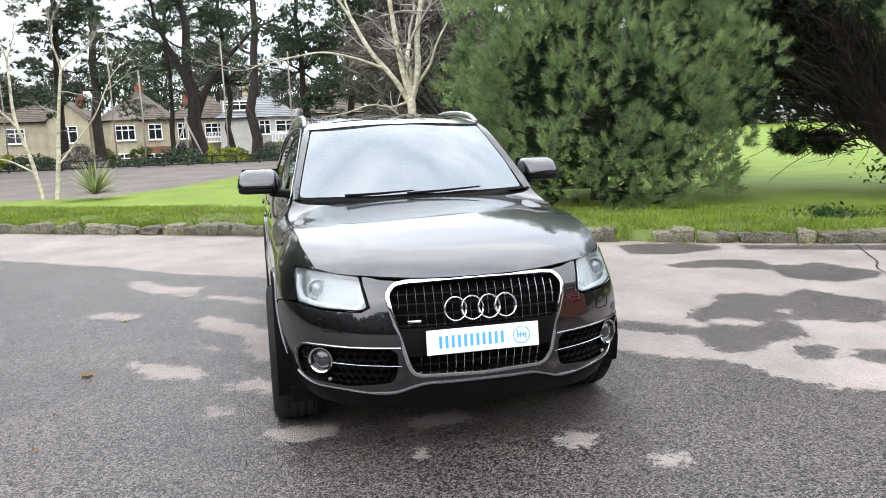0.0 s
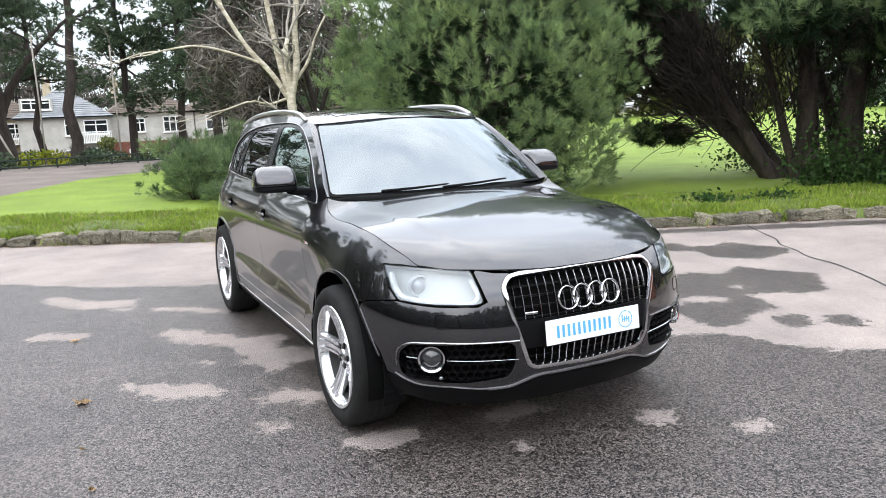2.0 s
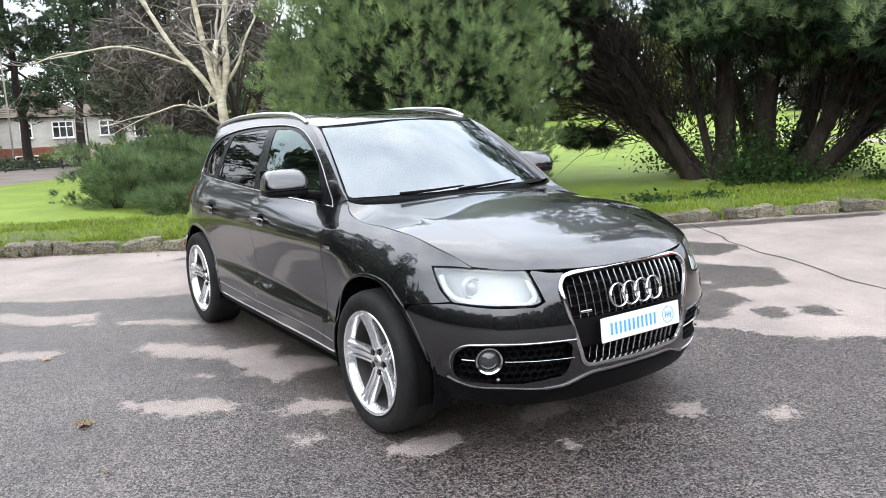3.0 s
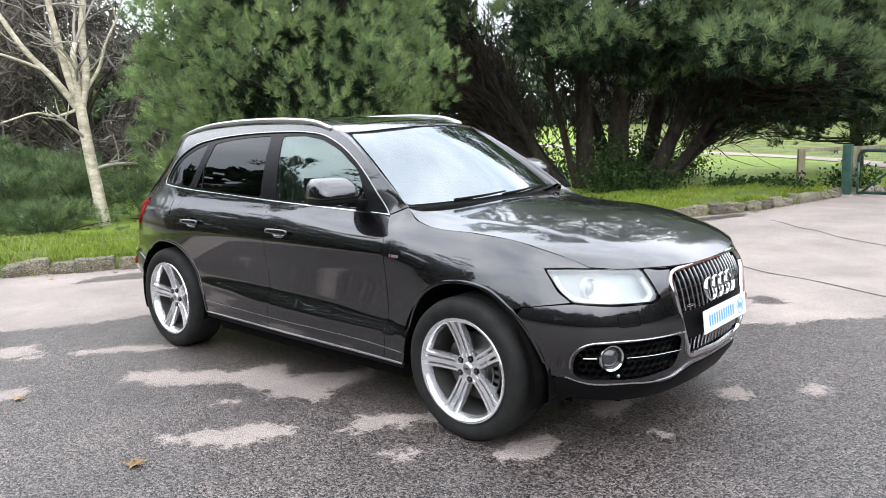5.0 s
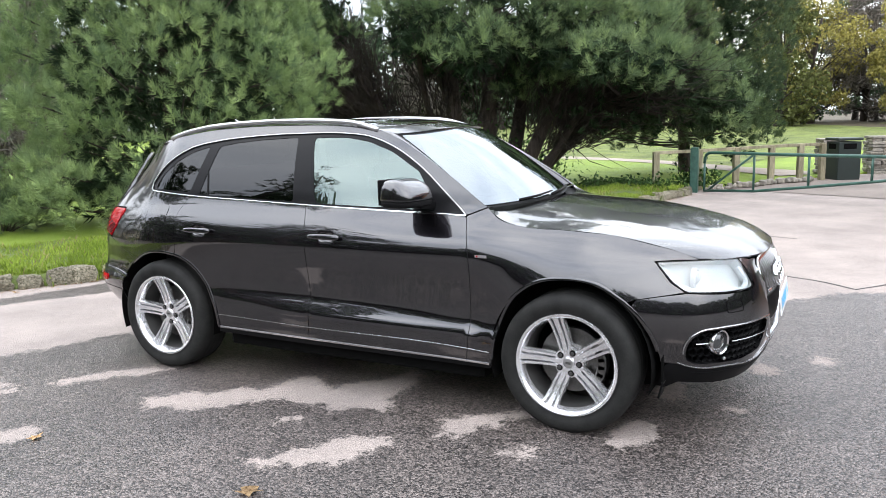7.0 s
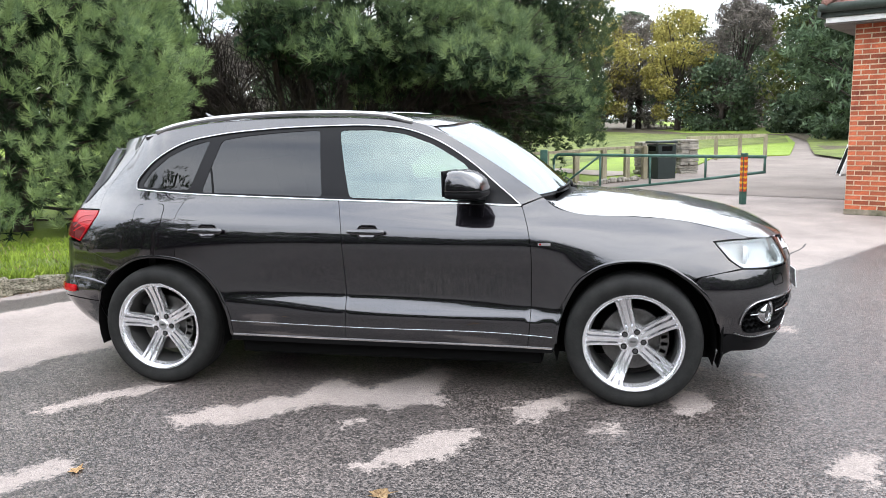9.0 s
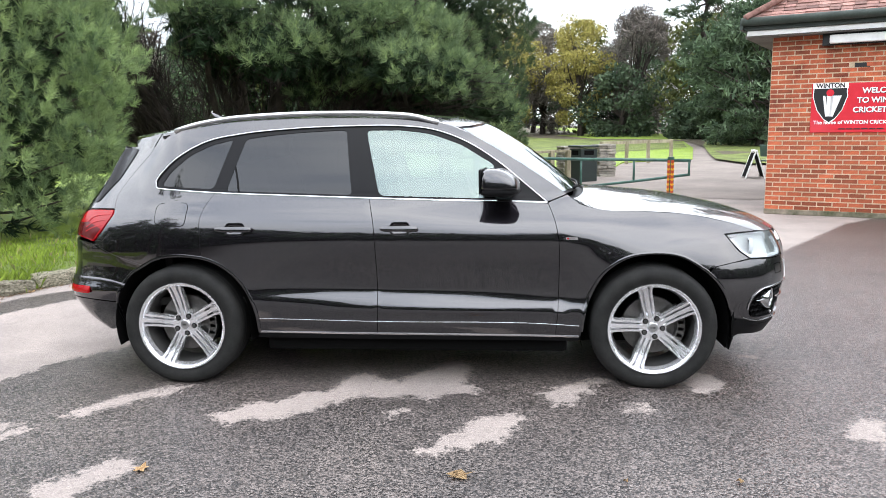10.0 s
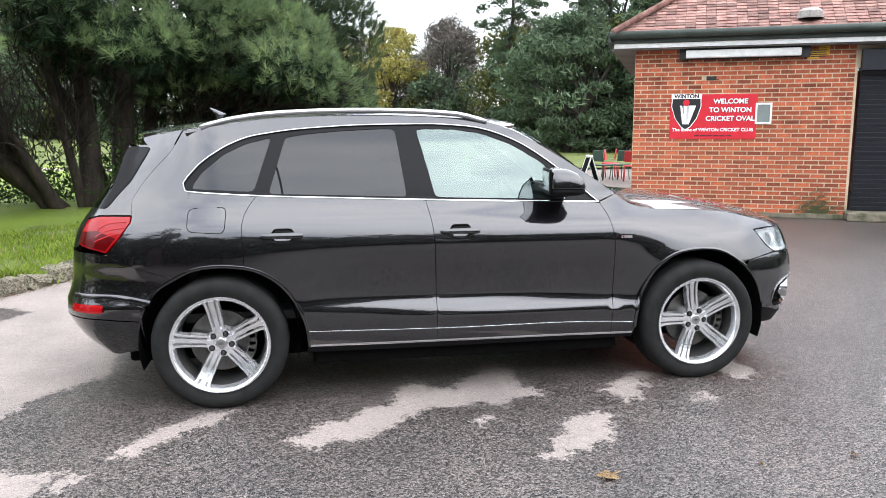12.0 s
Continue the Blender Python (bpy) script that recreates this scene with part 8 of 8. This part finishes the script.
for k in range(30):
    f = k / 29 * 3.0
    i = min(int(f), 2)
    a, b = ((11.75, 1.25), (12.75, 0.62), (13.8, -0.02), (14.55, -0.62))[i:i + 2]
    sx, sy, sz = gen.uniform(0.07, 0.16), gen.uniform(0.08, 0.14), gen.uniform(0.06, 0.13)
    box("stone", (sx, sy, sz), (a[0] + (b[0] - a[0]) * (f - i) + gen.uniform(-0.05, 0.05), a[1] + (b[1] - a[1]) * (f - i) + gen.uniform(-0.06, 0.06), sz * 0.5 + 0.018), M_ROCK, ed, (gen.uniform(-6, 6), gen.uniform(-6, 6), gen.uniform(0, 90)), 0.025)
wf2 = thing("far_timber_fence", (0, 0, 0), label="pale timber rail fence along the far path", category="fence")
FP = [(22.6, -2.6), (23.3, -3.6), (24.0, -4.5), (24.8, -5.5)]
for x, y in FP:
    box("post", (0.12, 0.12, 0.9), (x, y, 0.40), M_WOOD, wf2)
for (x0, y0), (x1, y1) in zip(FP[:-1], FP[1:]):
    box("rail", (math.hypot(x1 - x0, y1 - y0), 0.06, 0.12), ((x0 + x1) / 2, (y0 + y1) / 2, 0.80), M_WOOD, wf2, (0, 0, math.degrees(math.atan2(y1 - y0, x1 - x0))))
lb = thing("litter_bin", (15.25, -1.22, 0), (0, 0, -60), label="square dark grey-green steel litter bin with lid", category="bin")
box("body", (0.52, 0.52, 0.86), (0, 0, 0.43), M_BIN, lb, bevel=0.012)
box("lid", (0.58, 0.58, 0.06), (0, 0, 0.92), M_BIN, lb, bevel=0.02)
for a in (0, 90, 180, 270):
    ob = box("slot", (0.30, 0.012, 0.12), (0, 0, 0), M_DARK, lb, bevel=0.003)
    ob.matrix_basis = pose(0, 0, 0, 0, 0, a) @ pose(0, -0.258, 0.76)


def stone_pier(at, seed):
    gen = np.random.default_rng(seed)
    pr = thing("stone_pier", at, (0, 0, 20), label="square dry stone gate pier of flat grey stones", category="pier")
    z = 0.0
    while z < 0.80:
        h = gen.uniform(0.06, 0.10)
        for sx in (-0.13, 0.13):
            for sy in (-0.13, 0.13):
                box("stone", (0.25 + gen.uniform(-0.03, 0.05), 0.25 + gen.uniform(-0.03, 0.05), h - 0.008), (sx + gen.uniform(-0.02, 0.02), sy + gen.uniform(-0.02, 0.02), z + h / 2), M_ROCK, pr, (0, 0, gen.uniform(-4, 4)), 0.012)
        z += h
    box("cap_stone", (0.53, 0.51, 0.06), (0, 0, z + 0.030), M_ROCK, pr, bevel=0.015)


stone_pier((17.1, -1.98, 0), 1)
stone_pier((16.3, -0.93, 0), 2)

# ---- small seats and board beyond the pavilion ----
M_REDPLASTIC = plain("red_cafe_chair", (0.45, 0.03, 0.03), 0.4)
M_DKGREEN = plain("dark_green_metal", (0.03, 0.07, 0.05), 0.5)
ab = thing("pavement_sign", (15.9, -5.80, 0), (0, 0, -6), label="folding blackboard sign with white frame", category="sign")
for q in (-1, 1):
    box("board", (0.48, 0.02, 0.66), (0, q * 0.13, 0.36), M_DARK, ab, (q * 18, 0, 0))
    for sx in (-0.25, 0.25):
        box("frame_side", (0.04, 0.03, 0.78), (sx, q * 0.125, 0.375), M_FRAME, ab, (q * 18, 0, 0))
    box("frame_top", (0.53, 0.03, 0.04), (0, q * 0.02, 0.735), M_FRAME, ab, (q * 18, 0, 0))


def cafe_chair(mat, at, turn, label):
    ch = thing("cafe_chair", at, (0, 0, turn), label=label, category="chair", group="cafe chairs by the pavilion")
    box("seat", (0.42, 0.42, 0.04), (0, 0, 0.45), mat, ch, bevel=0.01)
    box("backrest", (0.42, 0.03, 0.32), (0, 0.20, 0.72), mat, ch, (-8, 0, 0), 0.01)
    for sx in (-0.18, 0.18):
        for sy in (-0.18, 0.18):
            tube("leg", [(sx, sy, 0.44), (sx * 1.05, sy * 1.05, 0.2), (sx * 1.15, sy * 1.15, 0.0)], 0.014, mat, ch, 6)
    return ch


for mt, at, tn, lbl in ((M_DKGREEN, (16.2, -6.35, 0), 20, "dark green metal cafe chair"), (M_REDPLASTIC, (16.9, -6.9, 0), -30, "bright red cafe chair"), (M_REDPLASTIC, (17.6, -7.1, 0), 160, "bright red cafe chair"), (M_DKGREEN, (16.4, -6.95, 0), 100, "dark green metal cafe chair"), (M_REDPLASTIC, (15.6, -6.95, 0), 70, "bright red cafe chair")):
    cafe_chair(mt, at, tn, lbl)

# fallen leaves on the tarmac
M_DEADLEAF = surface("dry_brown_leaf", (0.34, 0.21, 0.10), (0.52, 0.36, 0.19), 18, 0.8, 80, 0.2, spread=0.3)


def fallen_leaf(x, y, size, seed):
    gen = np.random.default_rng(seed)
    lf = []
    for k in range(10):
        a = 2 * math.pi * k / 10
        r = size * (1.0 if k % 2 == 0 else 0.55) * gen.uniform(0.75, 1.1)
        lf.append((r * math.cos(a), 0.75 * r * math.sin(a), 0.006 + 0.018 * gen.uniform(0, 1) * (k % 3 == 0)))
    bm = bmesh.new()
    c = bm.verts.new((0, 0, 0.008))
    ring = [bm.verts.new(p) for p in lf]
    for k in range(10):
        bm.faces.new((c, ring[k], ring[(k + 1) % 10]))
    bmesh.ops.solidify(bm, geom=bm.faces[:], thickness=0.0015)
    ob = part("fallen_leaf", bm, M_DEADLEAF, None)
    ob.matrix_basis = pose(x, y, 0.003, 0, 0, gen.uniform(0, 360))
    tagged(ob, "curled dry brown leaf lying on the tarmac", "leaf", group="fallen leaves")


for i, (x, y, s) in enumerate([(-2.11, 1.06, 0.075), (-2.11, 2.52, 0.05), (-2.13, 0.34, 0.02), (-2.11, -0.15, 0.025), (-0.4, 6.35, 0.05), (0.2, 6.1, 0.05), (0.9, 5.8, 0.045), (3.9, 4.35, 0.12), (5.9, 3.3, 0.06), (6.4, 3.05, 0.05), (-0.9, 6.9, 0.05), (7.4, 0.9, 0.05), (-3.2, 8.2, 0.05), (1.6, 5.4, 0.05), (5.2, 3.45, 0.05), (8.4, 1.9, 0.06)]):
    fallen_leaf(x, y, s, 300 + i)


# brown litter washed against the kerb
gen = np.random.default_rng(88)
_k = gen.uniform(30, len(KERB) - 3, 2600)
_i = _k.astype(int)
_p = np.array(KERB)
_t = unit(_p[_i + 1] - _p[_i])
_o = -0.07 - np.abs(gen.normal(0, 0.10, len(_k))) * (0.5 + 0.5 * np.sin(_k * 0.35) ** 2)
_q = _p[_i] + (_p[_i + 1] - _p[_i]) * (_k - _i)[:, None] + np.stack([-_t[:, 1], _t[:, 0]], -1) * _o[:, None]
V, F = leaf_cards(np.stack([_q[:, 0], _q[:, 1], np.full(len(_q), 0.010)], -1), np.full(len(_q), 0.017), gen, 0.55)
V[:, 2] = 0.006 + np.abs(V[:, 2] - 0.006) * 0.5
litter = tagged(foliage("leaf_litter", V, F, leaf_material("brown_leaf_litter", (0.12, 0.070, 0.035), (0.30, 0.19, 0.10)), None), "brown leaf litter washed against the edging", "litter", kind="stuff")

# ---- kerb of rough stones ----
M_KERBSTONE = surface("lichened_kerb_stone", (0.050, 0.052, 0.024), (0.44, 0.39, 0.30), 12, 0.95, 38, 1.0, spread=0.40, depth=0.03)
kerb = tagged(new("kerb"), "low edging of rough pale stones, mossy in places", "kerb", kind="structure")
kerb["kind"] = "structure"
stone_meshes = []
for k in range(8):
    bm = bmesh.new()
    bmesh.ops.create_cube(bm, size=1.0)
    bmesh.ops.subdivide_edges(bm, edges=bm.edges[:], cuts=2, use_grid_fill=True)
    for v in bm.verts:
        p = v.co.copy()
        rnd = p.normalized() * 0.56
        p = p.lerp(rnd, 0.36)
        v.co = p + Vector((noise.noise(p * 2.3 + Vector((k * 7, 0, 0))), noise.noise(p * 2.3 + Vector((0, k * 7, 0))), noise.noise(p * 2.3 + Vector((0, 0, k * 7))))) * 0.20
    me = bpy.data.meshes.new("stone")
    bm.to_mesh(me)
    bm.free()
    me.materials.append(M_KERBSTONE)
    stone_meshes.append(me)
gen = np.random.default_rng(9)
KP = np.array(KERB)
arc = np.concatenate([[0], np.cumsum(np.linalg.norm(np.diff(KP, axis=0), axis=1))])
pos = 4.0
while pos < arc[-1] - 0.3:
    L = gen.uniform(0.17, 0.40)
    i = np.searchsorted(arc, pos + L / 2) - 1
    p = KP[i]
    t = KP[min(i + 1, len(KP) - 1)] - KP[max(i - 1, 0)]
    h = gen.uniform(0.13, 0.21)
    st = new("stone", stone_meshes[gen.integers(0, 8)])
    st.parent = kerb
    st.matrix_basis = Matrix.Translation((p[0], p[1], h * 0.36)) @ Euler((gen.uniform(-0.2, 0.2), gen.uniform(-0.14, 0.14), math.atan2(t[1], t[0]) + gen.uniform(-0.08, 0.08))).to_matrix().to_4x4() @ Matrix.Diagonal((L * 1.0, gen.uniform(0.15, 0.23), h, 1))
    pos += L + gen.uniform(-0.01, 0.02) + (gen.uniform(0.1, 0.4) if gen.uniform() < 0.07 else 0)

# ---- brick pavilion ----
ANG = 243.0
pav = thing("pavilion", (7.84, -3.47, 0), (0, 0, ANG), label="low red brick sports pavilion with tiled roof", category="building")
M_MORTAR = surface("pale_mortar", (0.44, 0.345, 0.235), (0.62, 0.51, 0.375), 4, 0.95, 60, 0.3)
M_BRICK = surface("orange_red_brick", (0.17, 0.035, 0.017), (0.36, 0.092, 0.038), 4.0, 0.9, 45, 0.5, spread=0.45, island=0.45, depth=0.006)
M_MOSS = surface("mossy_plinth", (0.05, 0.06, 0.025), (0.26, 0.22, 0.17), 5, 0.95, 30, 0.5, depth=0.01)
M_FASCIA = surface("dark_green_fascia", (0.020, 0.030, 0.024), (0.045, 0.058, 0.048), 3, 0.6, 30, 0.15)
M_SOFFIT = plain("white_soffit_board", (0.70, 0.70, 0.68), 0.5, wear=0.10)
M_CLAYTILE = surface("red_clay_tile", (0.15, 0.070, 0.058), (0.33, 0.185, 0.155), 5, 0.85, 40, 0.4, island=0.5)
# soffit boards darkened in colour for the shade under the eaves
M_SOFFITSHADE = surface("shaded_soffit_board", (0.10, 0.095, 0.085), (0.20, 0.19, 0.17), 2, 0.8, 30, 0.1)
M_SHUTTER = plain("navy_black_steel", (0.018, 0.020, 0.026), 0.4, 0.3)
M_SIGNRED = plain("red_sign_panel", (0.60, 0.030, 0.045), 0.25, 0.0, 0.6)
M_SIGNWHITE = plain("white_sign_print", (0.82, 0.82, 0.82), 0.4)
M_SIGNBLACK = plain("black_sign_print", (0.012, 0.012, 0.013), 0.4)
WALL_X = 3.52
fw = box("front_wall", (WALL_X, 0.22, 2.84), (WALL_X / 2, 0.099, 1.42), M_MORTAR, pav)
box("wall_over_door", (5.6, 0.22, 0.36), (WALL_X + 2.8, 0.118, 2.66), M_MORTAR, pav)
box("side_wall", (0.22, 6.0, 2.84), (0.118, 3.23, 1.42), M_REDBRICK, pav)
box("far_wall", (5.6, 0.22, 2.84), (WALL_X + 2.8, 6.3, 1.42), M_REDBRICK, pav)
box("plinth", (WALL_X, 0.06, 0.085), (WALL_X / 2, -0.020, 0.042), M_MOSS, pav, bevel=0.01)
box("door_step", (2.7, 0.5, 0.14), (WALL_X + 1.30, -0.10, 0.07), M_MOSS, pav, bevel=0.02)
box("shutter_box", (2.5, 0.25, 0.34), (WALL_X + 1.29, 0.02, 2.60), M_SHUTTER, pav, bevel=0.01)
for k in range(30):
    box("shutter_slat", (2.44, 0.025, 0.076), (WALL_X + 1.29, 0.10 + 0.004 * (k % 2), 0.18 + 0.0765 * k), M_SHUTTER, pav, (10, 0, 0), 0.006)
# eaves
# undersides take the shade-dark board colour, the edge board stays white
box("soffit", (9.6, 0.36, 0.05), (4.45, -0.08, 2.87), M_SOFFITSHADE, pav)
box("white_board", (9.6, 0.03, 0.075), (4.45, -0.275, 2.905), M_SOFFIT, pav)
box("fascia", (9.7, 0.05, 0.17), (4.45, -0.295, 3.03), M_FASCIA, pav, bevel=0.01)
tube("gutter", [(-0.42, -0.37, 3.08), (4.4, -0.37, 3.075), (9.3, -0.37, 3.07)], 0.065, M_FASCIA, pav, 10)
box("end_soffit", (0.5, 6.6, 0.05), (-0.14, 3.1, 2.865), M_SOFFITSHADE, pav)
box("end_fascia", (0.05, 6.8, 0.17), (-0.42, 3.0, 3.04), M_FASCIA, pav)
# hipped tiled roof
roof_v = [(-0.36, -0.27, 3.10), (9.3, -0.27, 3.10), (9.3, 6.6, 3.10), (-0.36, 6.6, 3.10), (2.9, 3.1, 5.35), (6.0, 3.1, 5.35)]
proof = mesh_object("roof", roof_v, [(0, 1, 5, 4), (1, 2, 5), (2, 3, 4, 5), (3, 0, 4)], M_CLAYTILE, pav)
slope = math.atan2(2.25, 3.37)
vs, fs = [], []
for r in range(40):
    d = 0.02 + r * 0.105
    y, z = -0.29 + d * math.cos(slope), 3.10 + d * math.sin(slope)
    if z > 5.3:
        break
    xa, xb = -0.36 + (z - 3.10) / 2.25 * 3.26, 9.3 - (z - 3.10) / 2.25 * 3.3
    x = xa + (0.08 if r % 2 else 0)
    while x < min(xb, 6.5):
        w = 0.158
        j = random.uniform(-0.004, 0.006)
        i = len(vs)
        for dx in (0.0, w):
            for dd, up in ((-0.012, 0.030 + j), (0.16, 0.012 + j), (-0.012, 0.012 + j)):
                vs.append((x + dx, y + dd * math.cos(slope) - up * math.sin(slope), z + dd * math.sin(slope) + up * math.cos(slope)))
        fs += [(i, i + 3, i + 4, i + 1), (i + 2, i + 5, i + 3, i), (i, i + 1, i + 2), (i + 3, i + 5, i + 4)]
        x += 0.165
tagged(mesh_object("roof_tiles", vs, fs, M_CLAYTILE, proof), kind="stuff")
tube("hip_ridge", [(-0.36, -0.42, 3.14), (1.2, 1.3, 4.24), (2.9, 3.1, 5.40)], 0.055, M_CLAYTILE, proof, 8)
M_VENT = surface("grey_vent_cap", (0.24, 0.22, 0.20), (0.38, 0.35, 0.33), 5, 0.8, 40, 0.2)
vent = thing("roof_vent", (2.75, -0.05, 3.38))
vent.parent = pav
revolve("vent_cap", [(0.0001, 0.07), (0.12, 0.06), (0.19, 0.01), (0.20, -0.1)], M_VENT, vent, 20, "Z")
# wall fittings
box("light_box", (1.80, 0.10, 0.13), (1.74, -0.16, 2.75), M_SOFFIT, pav, bevel=0.015, label="long white tube-light casing under the eaves")
box("light_backing", (2.05, 0.06, 0.19), (1.76, -0.085, 2.76), M_SIGNBLACK, pav)
ws = thing("warning_sign", (2.92, -0.012, 2.75))
ws.parent = pav
tagged(ws, "small yellow warning sign with black writing")
box("sign_plate", (0.33, 0.008, 0.22), (0, 0, 0), M_YELLOW, ws, bevel=0.002)
lettering("sign_lettering", "WARNING", 0.055, M_SIGNBLACK, ws, pose(0, -0.006, 0.07, 90), 0.001)
for k in range(4):
    box("print_bar", (0.25 - 0.03 * (k % 2), 0.002, 0.014), (0, -0.006, 0.025 - 0.033 * k), M_SIGNBLACK, ws)
sw = thing("notice_frame", (2.135, -0.02, 1.76))
sw.parent = pav
tagged(sw, "small grey panel in a white frame")
box("panel", (0.20, 0.02, 0.29), (0, 0, 0), plain("grey_panel", (0.20, 0.23, 0.22), 0.3), sw)
for dx, dz, w, h in ((-0.115, 0, 0.03, 0.35), (0.115, 0, 0.03, 0.35), (0, 0.16, 0.2, 0.03), (0, -0.16, 0.2, 0.03)):
    box("frame", (w, 0.035, h), (dx, -0.005, dz), M_FRAME, sw)
box("air_brick", (0.21, 0.012, 0.068), (1.30, -0.0085, 2.355), M_SIGNBLACK, pav)
# welcome sign
sg_ob = thing("club_sign", (1.325, -0.022, 1.71))
sg_ob.parent = pav
tagged(sg_ob, "red welcome sign with white letters and a shield")
bm = bmesh.new()
add_box(bm, (1.41, 0.016, 0.76), bevel=0.006)
part("sign_board", bm, M_SIGNRED, sg_ob)


def shield(name, k, y, mat):
    pts = [(-0.225, 0.30), (0.225, 0.30), (0.235, 0.10), (0.17, -0.10), (0.08, -0.23), (0, -0.29), (-0.08, -0.23), (-0.17, -0.10), (-0.235, 0.10)]
    vs = [(x * k, y, z * k) for x, z in pts] + [(x * k, y + 0.004, z * k) for x, z in pts]
    n = len(pts)
    ob = mesh_object(name, vs, [tuple(range(n))[::-1]] + [(i, (i + 1) % n, n + (i + 1) % n, n + i) for i in range(n)], mat, sg_ob)
    ob.matrix_basis = pose(-0.44, 0, 0.07)


shield("shield_edge", 1.06, -0.0120, M_SIGNWHITE)
shield("shield", 1.0, -0.0135, M_SIGNBLACK)
for k, (x0, x1) in enumerate(((-0.12, -0.05), (-0.035, 0.035), (0.05, 0.12))):
    xm = (x0 + x1) / 2
    vs = [(x0 - 0.03 * (k - 1) - 0.012 - 0.44, -0.0165, 0.19), (x1 - 0.03 * (k - 1) * -1 + 0.012 - 0.44 - 0.0, -0.0165, 0.19), (xm * 0.35 + 0.025 - 0.44, -0.0165, -0.13), (xm * 0.35 - 0.025 - 0.44, -0.0165, -0.13)]
    mesh_object("stump", vs, [(0, 3, 2, 1)], M_SIGNWHITE, sg_ob)
box("shield_band", (0.50, 0.004, 0.085), (-0.44, -0.017, 0.345), M_SIGNWHITE, sg_ob)
lettering("shield_lettering", "WINTON", 0.095, M_SIGNBLACK, sg_ob, pose(-0.44, -0.0195, 0.343, 90), 0.001, bold=0.003)
bm = bmesh.new()
add_tube(bm, (-0.44, -0.016, 0.235), (-0.44, -0.020, 0.235), 0.055, 0.055, 20)
part("ball", bm, M_SIGNRED, sg_ob)
for k, (tx, tz) in enumerate((("WELCOME", 0.255), ("TO WINTON", 0.11), ("CRICKET OVAL", -0.035))):
    lettering("sign_lettering", tx, 0.114, M_SIGNWHITE, sg_ob, pose(0.28, -0.0125, tz, 90), 0.002, bold=0.0032)
    lettering("sign_lettering", tx, 0.114, M_SIGNBLACK, sg_ob, pose(0.288, -0.0095, tz - 0.008, 90), 0.0005, bold=0.0032)
lettering("sign_lettering", "The home of WINTON CRICKET CLUB", 0.078, M_SIGNWHITE, sg_ob, pose(0.0, -0.0115, -0.225, 90), 0.001, bold=0.0018)
for k in range(6):
    box("print_bar", (0.09, 0.002, 0.018), (-0.25 + 0.105 * k, -0.010, -0.325), M_SIGNBLACK, sg_ob)

# green moss and damp spreading from the foot of the wall beside the door
for mt in (M_BRICK, M_MORTAR):
    nt = mt.node_tree
    b = nt.nodes["Principled BSDF"]
    geo, far = nt.nodes.new("ShaderNodeNewGeometry"), nt.nodes.new("ShaderNodeVectorMath")
    far.operation, far.inputs[1].default_value = "DISTANCE", (6.45, -6.20, 0.05)
    nt.links.new(geo.outputs["Position"], far.inputs[0])
    patch, add = noise_tex(nt, 5.0, 5, 0.65), nt.nodes.new("ShaderNodeMath")
    add.operation = "MULTIPLY_ADD"
    add.inputs[1].default_value = 1.1
    nt.links.new(patch.outputs["Fac"], add.inputs[0])
    nt.links.new(far.outputs["Value"], add.inputs[2])
    fac = ramp(nt, add.outputs[0], (1, 1, 1), (0, 0, 0), 0.72, 1.12)
    col = b.inputs["Base Color"].links[0].from_socket
    nt.links.new(mixc(nt, fac.outputs["Color"], col, (0.045, 0.048, 0.016)), b.inputs["Base Color"])

# bricks last: stretcher bond, the first three hundred as single pieces
def brick_mesh(L):
    bm = bmesh.new()
    add_box(bm, (L, 0.03, 0.061))
    for v in bm.verts:
        if v.co.y < 0:
            v.co.x *= 0.985
            v.co.z *= 0.93
    me = bpy.data.meshes.new("brick")
    bm.to_mesh(me)
    bm.free()
    me.materials.append(M_BRICK)
    return me


full, half_b = brick_mesh(0.211), brick_mesh(0.100)
count, vs, fs = 0, [], []
for row in range(37):
    z = 0.075 + 0.075 * (row + 0.5)
    x = 0.0
    first = row % 2
    while x < WALL_X - 0.06:
        short = first or x + 0.214 > WALL_X
        L = 0.102 if short else 0.214
        if x + L > WALL_X + 0.01:
            break
        first = 0
        cx = x + L / 2 + 0.005
        x += L + 0.011
        if abs(z - 2.355) < 0.03 and 1.18 < cx < 1.42:
            continue
        if abs(cx - 1.325) < 0.55 and abs(z - 1.71) < 0.30:
            continue
        me = half_b if short else full
        at = Vector((cx, -0.001 + gen.uniform(-0.002, 0.002), z))
        if count < 300 and z < 2.1:
            ob = new("brick", me)
            ob.parent = fw
            ob.matrix_basis = Matrix.Translation(at)
            count += 1
        else:
            i = len(vs)
            vs += [tuple(v.co + at) for v in me.vertices]
            fs += [tuple(i + k for k in p.vertices) for p in me.polygons]
tagged(mesh_object("upper_bricks", vs, fs, M_BRICK, fw), kind="stuff")
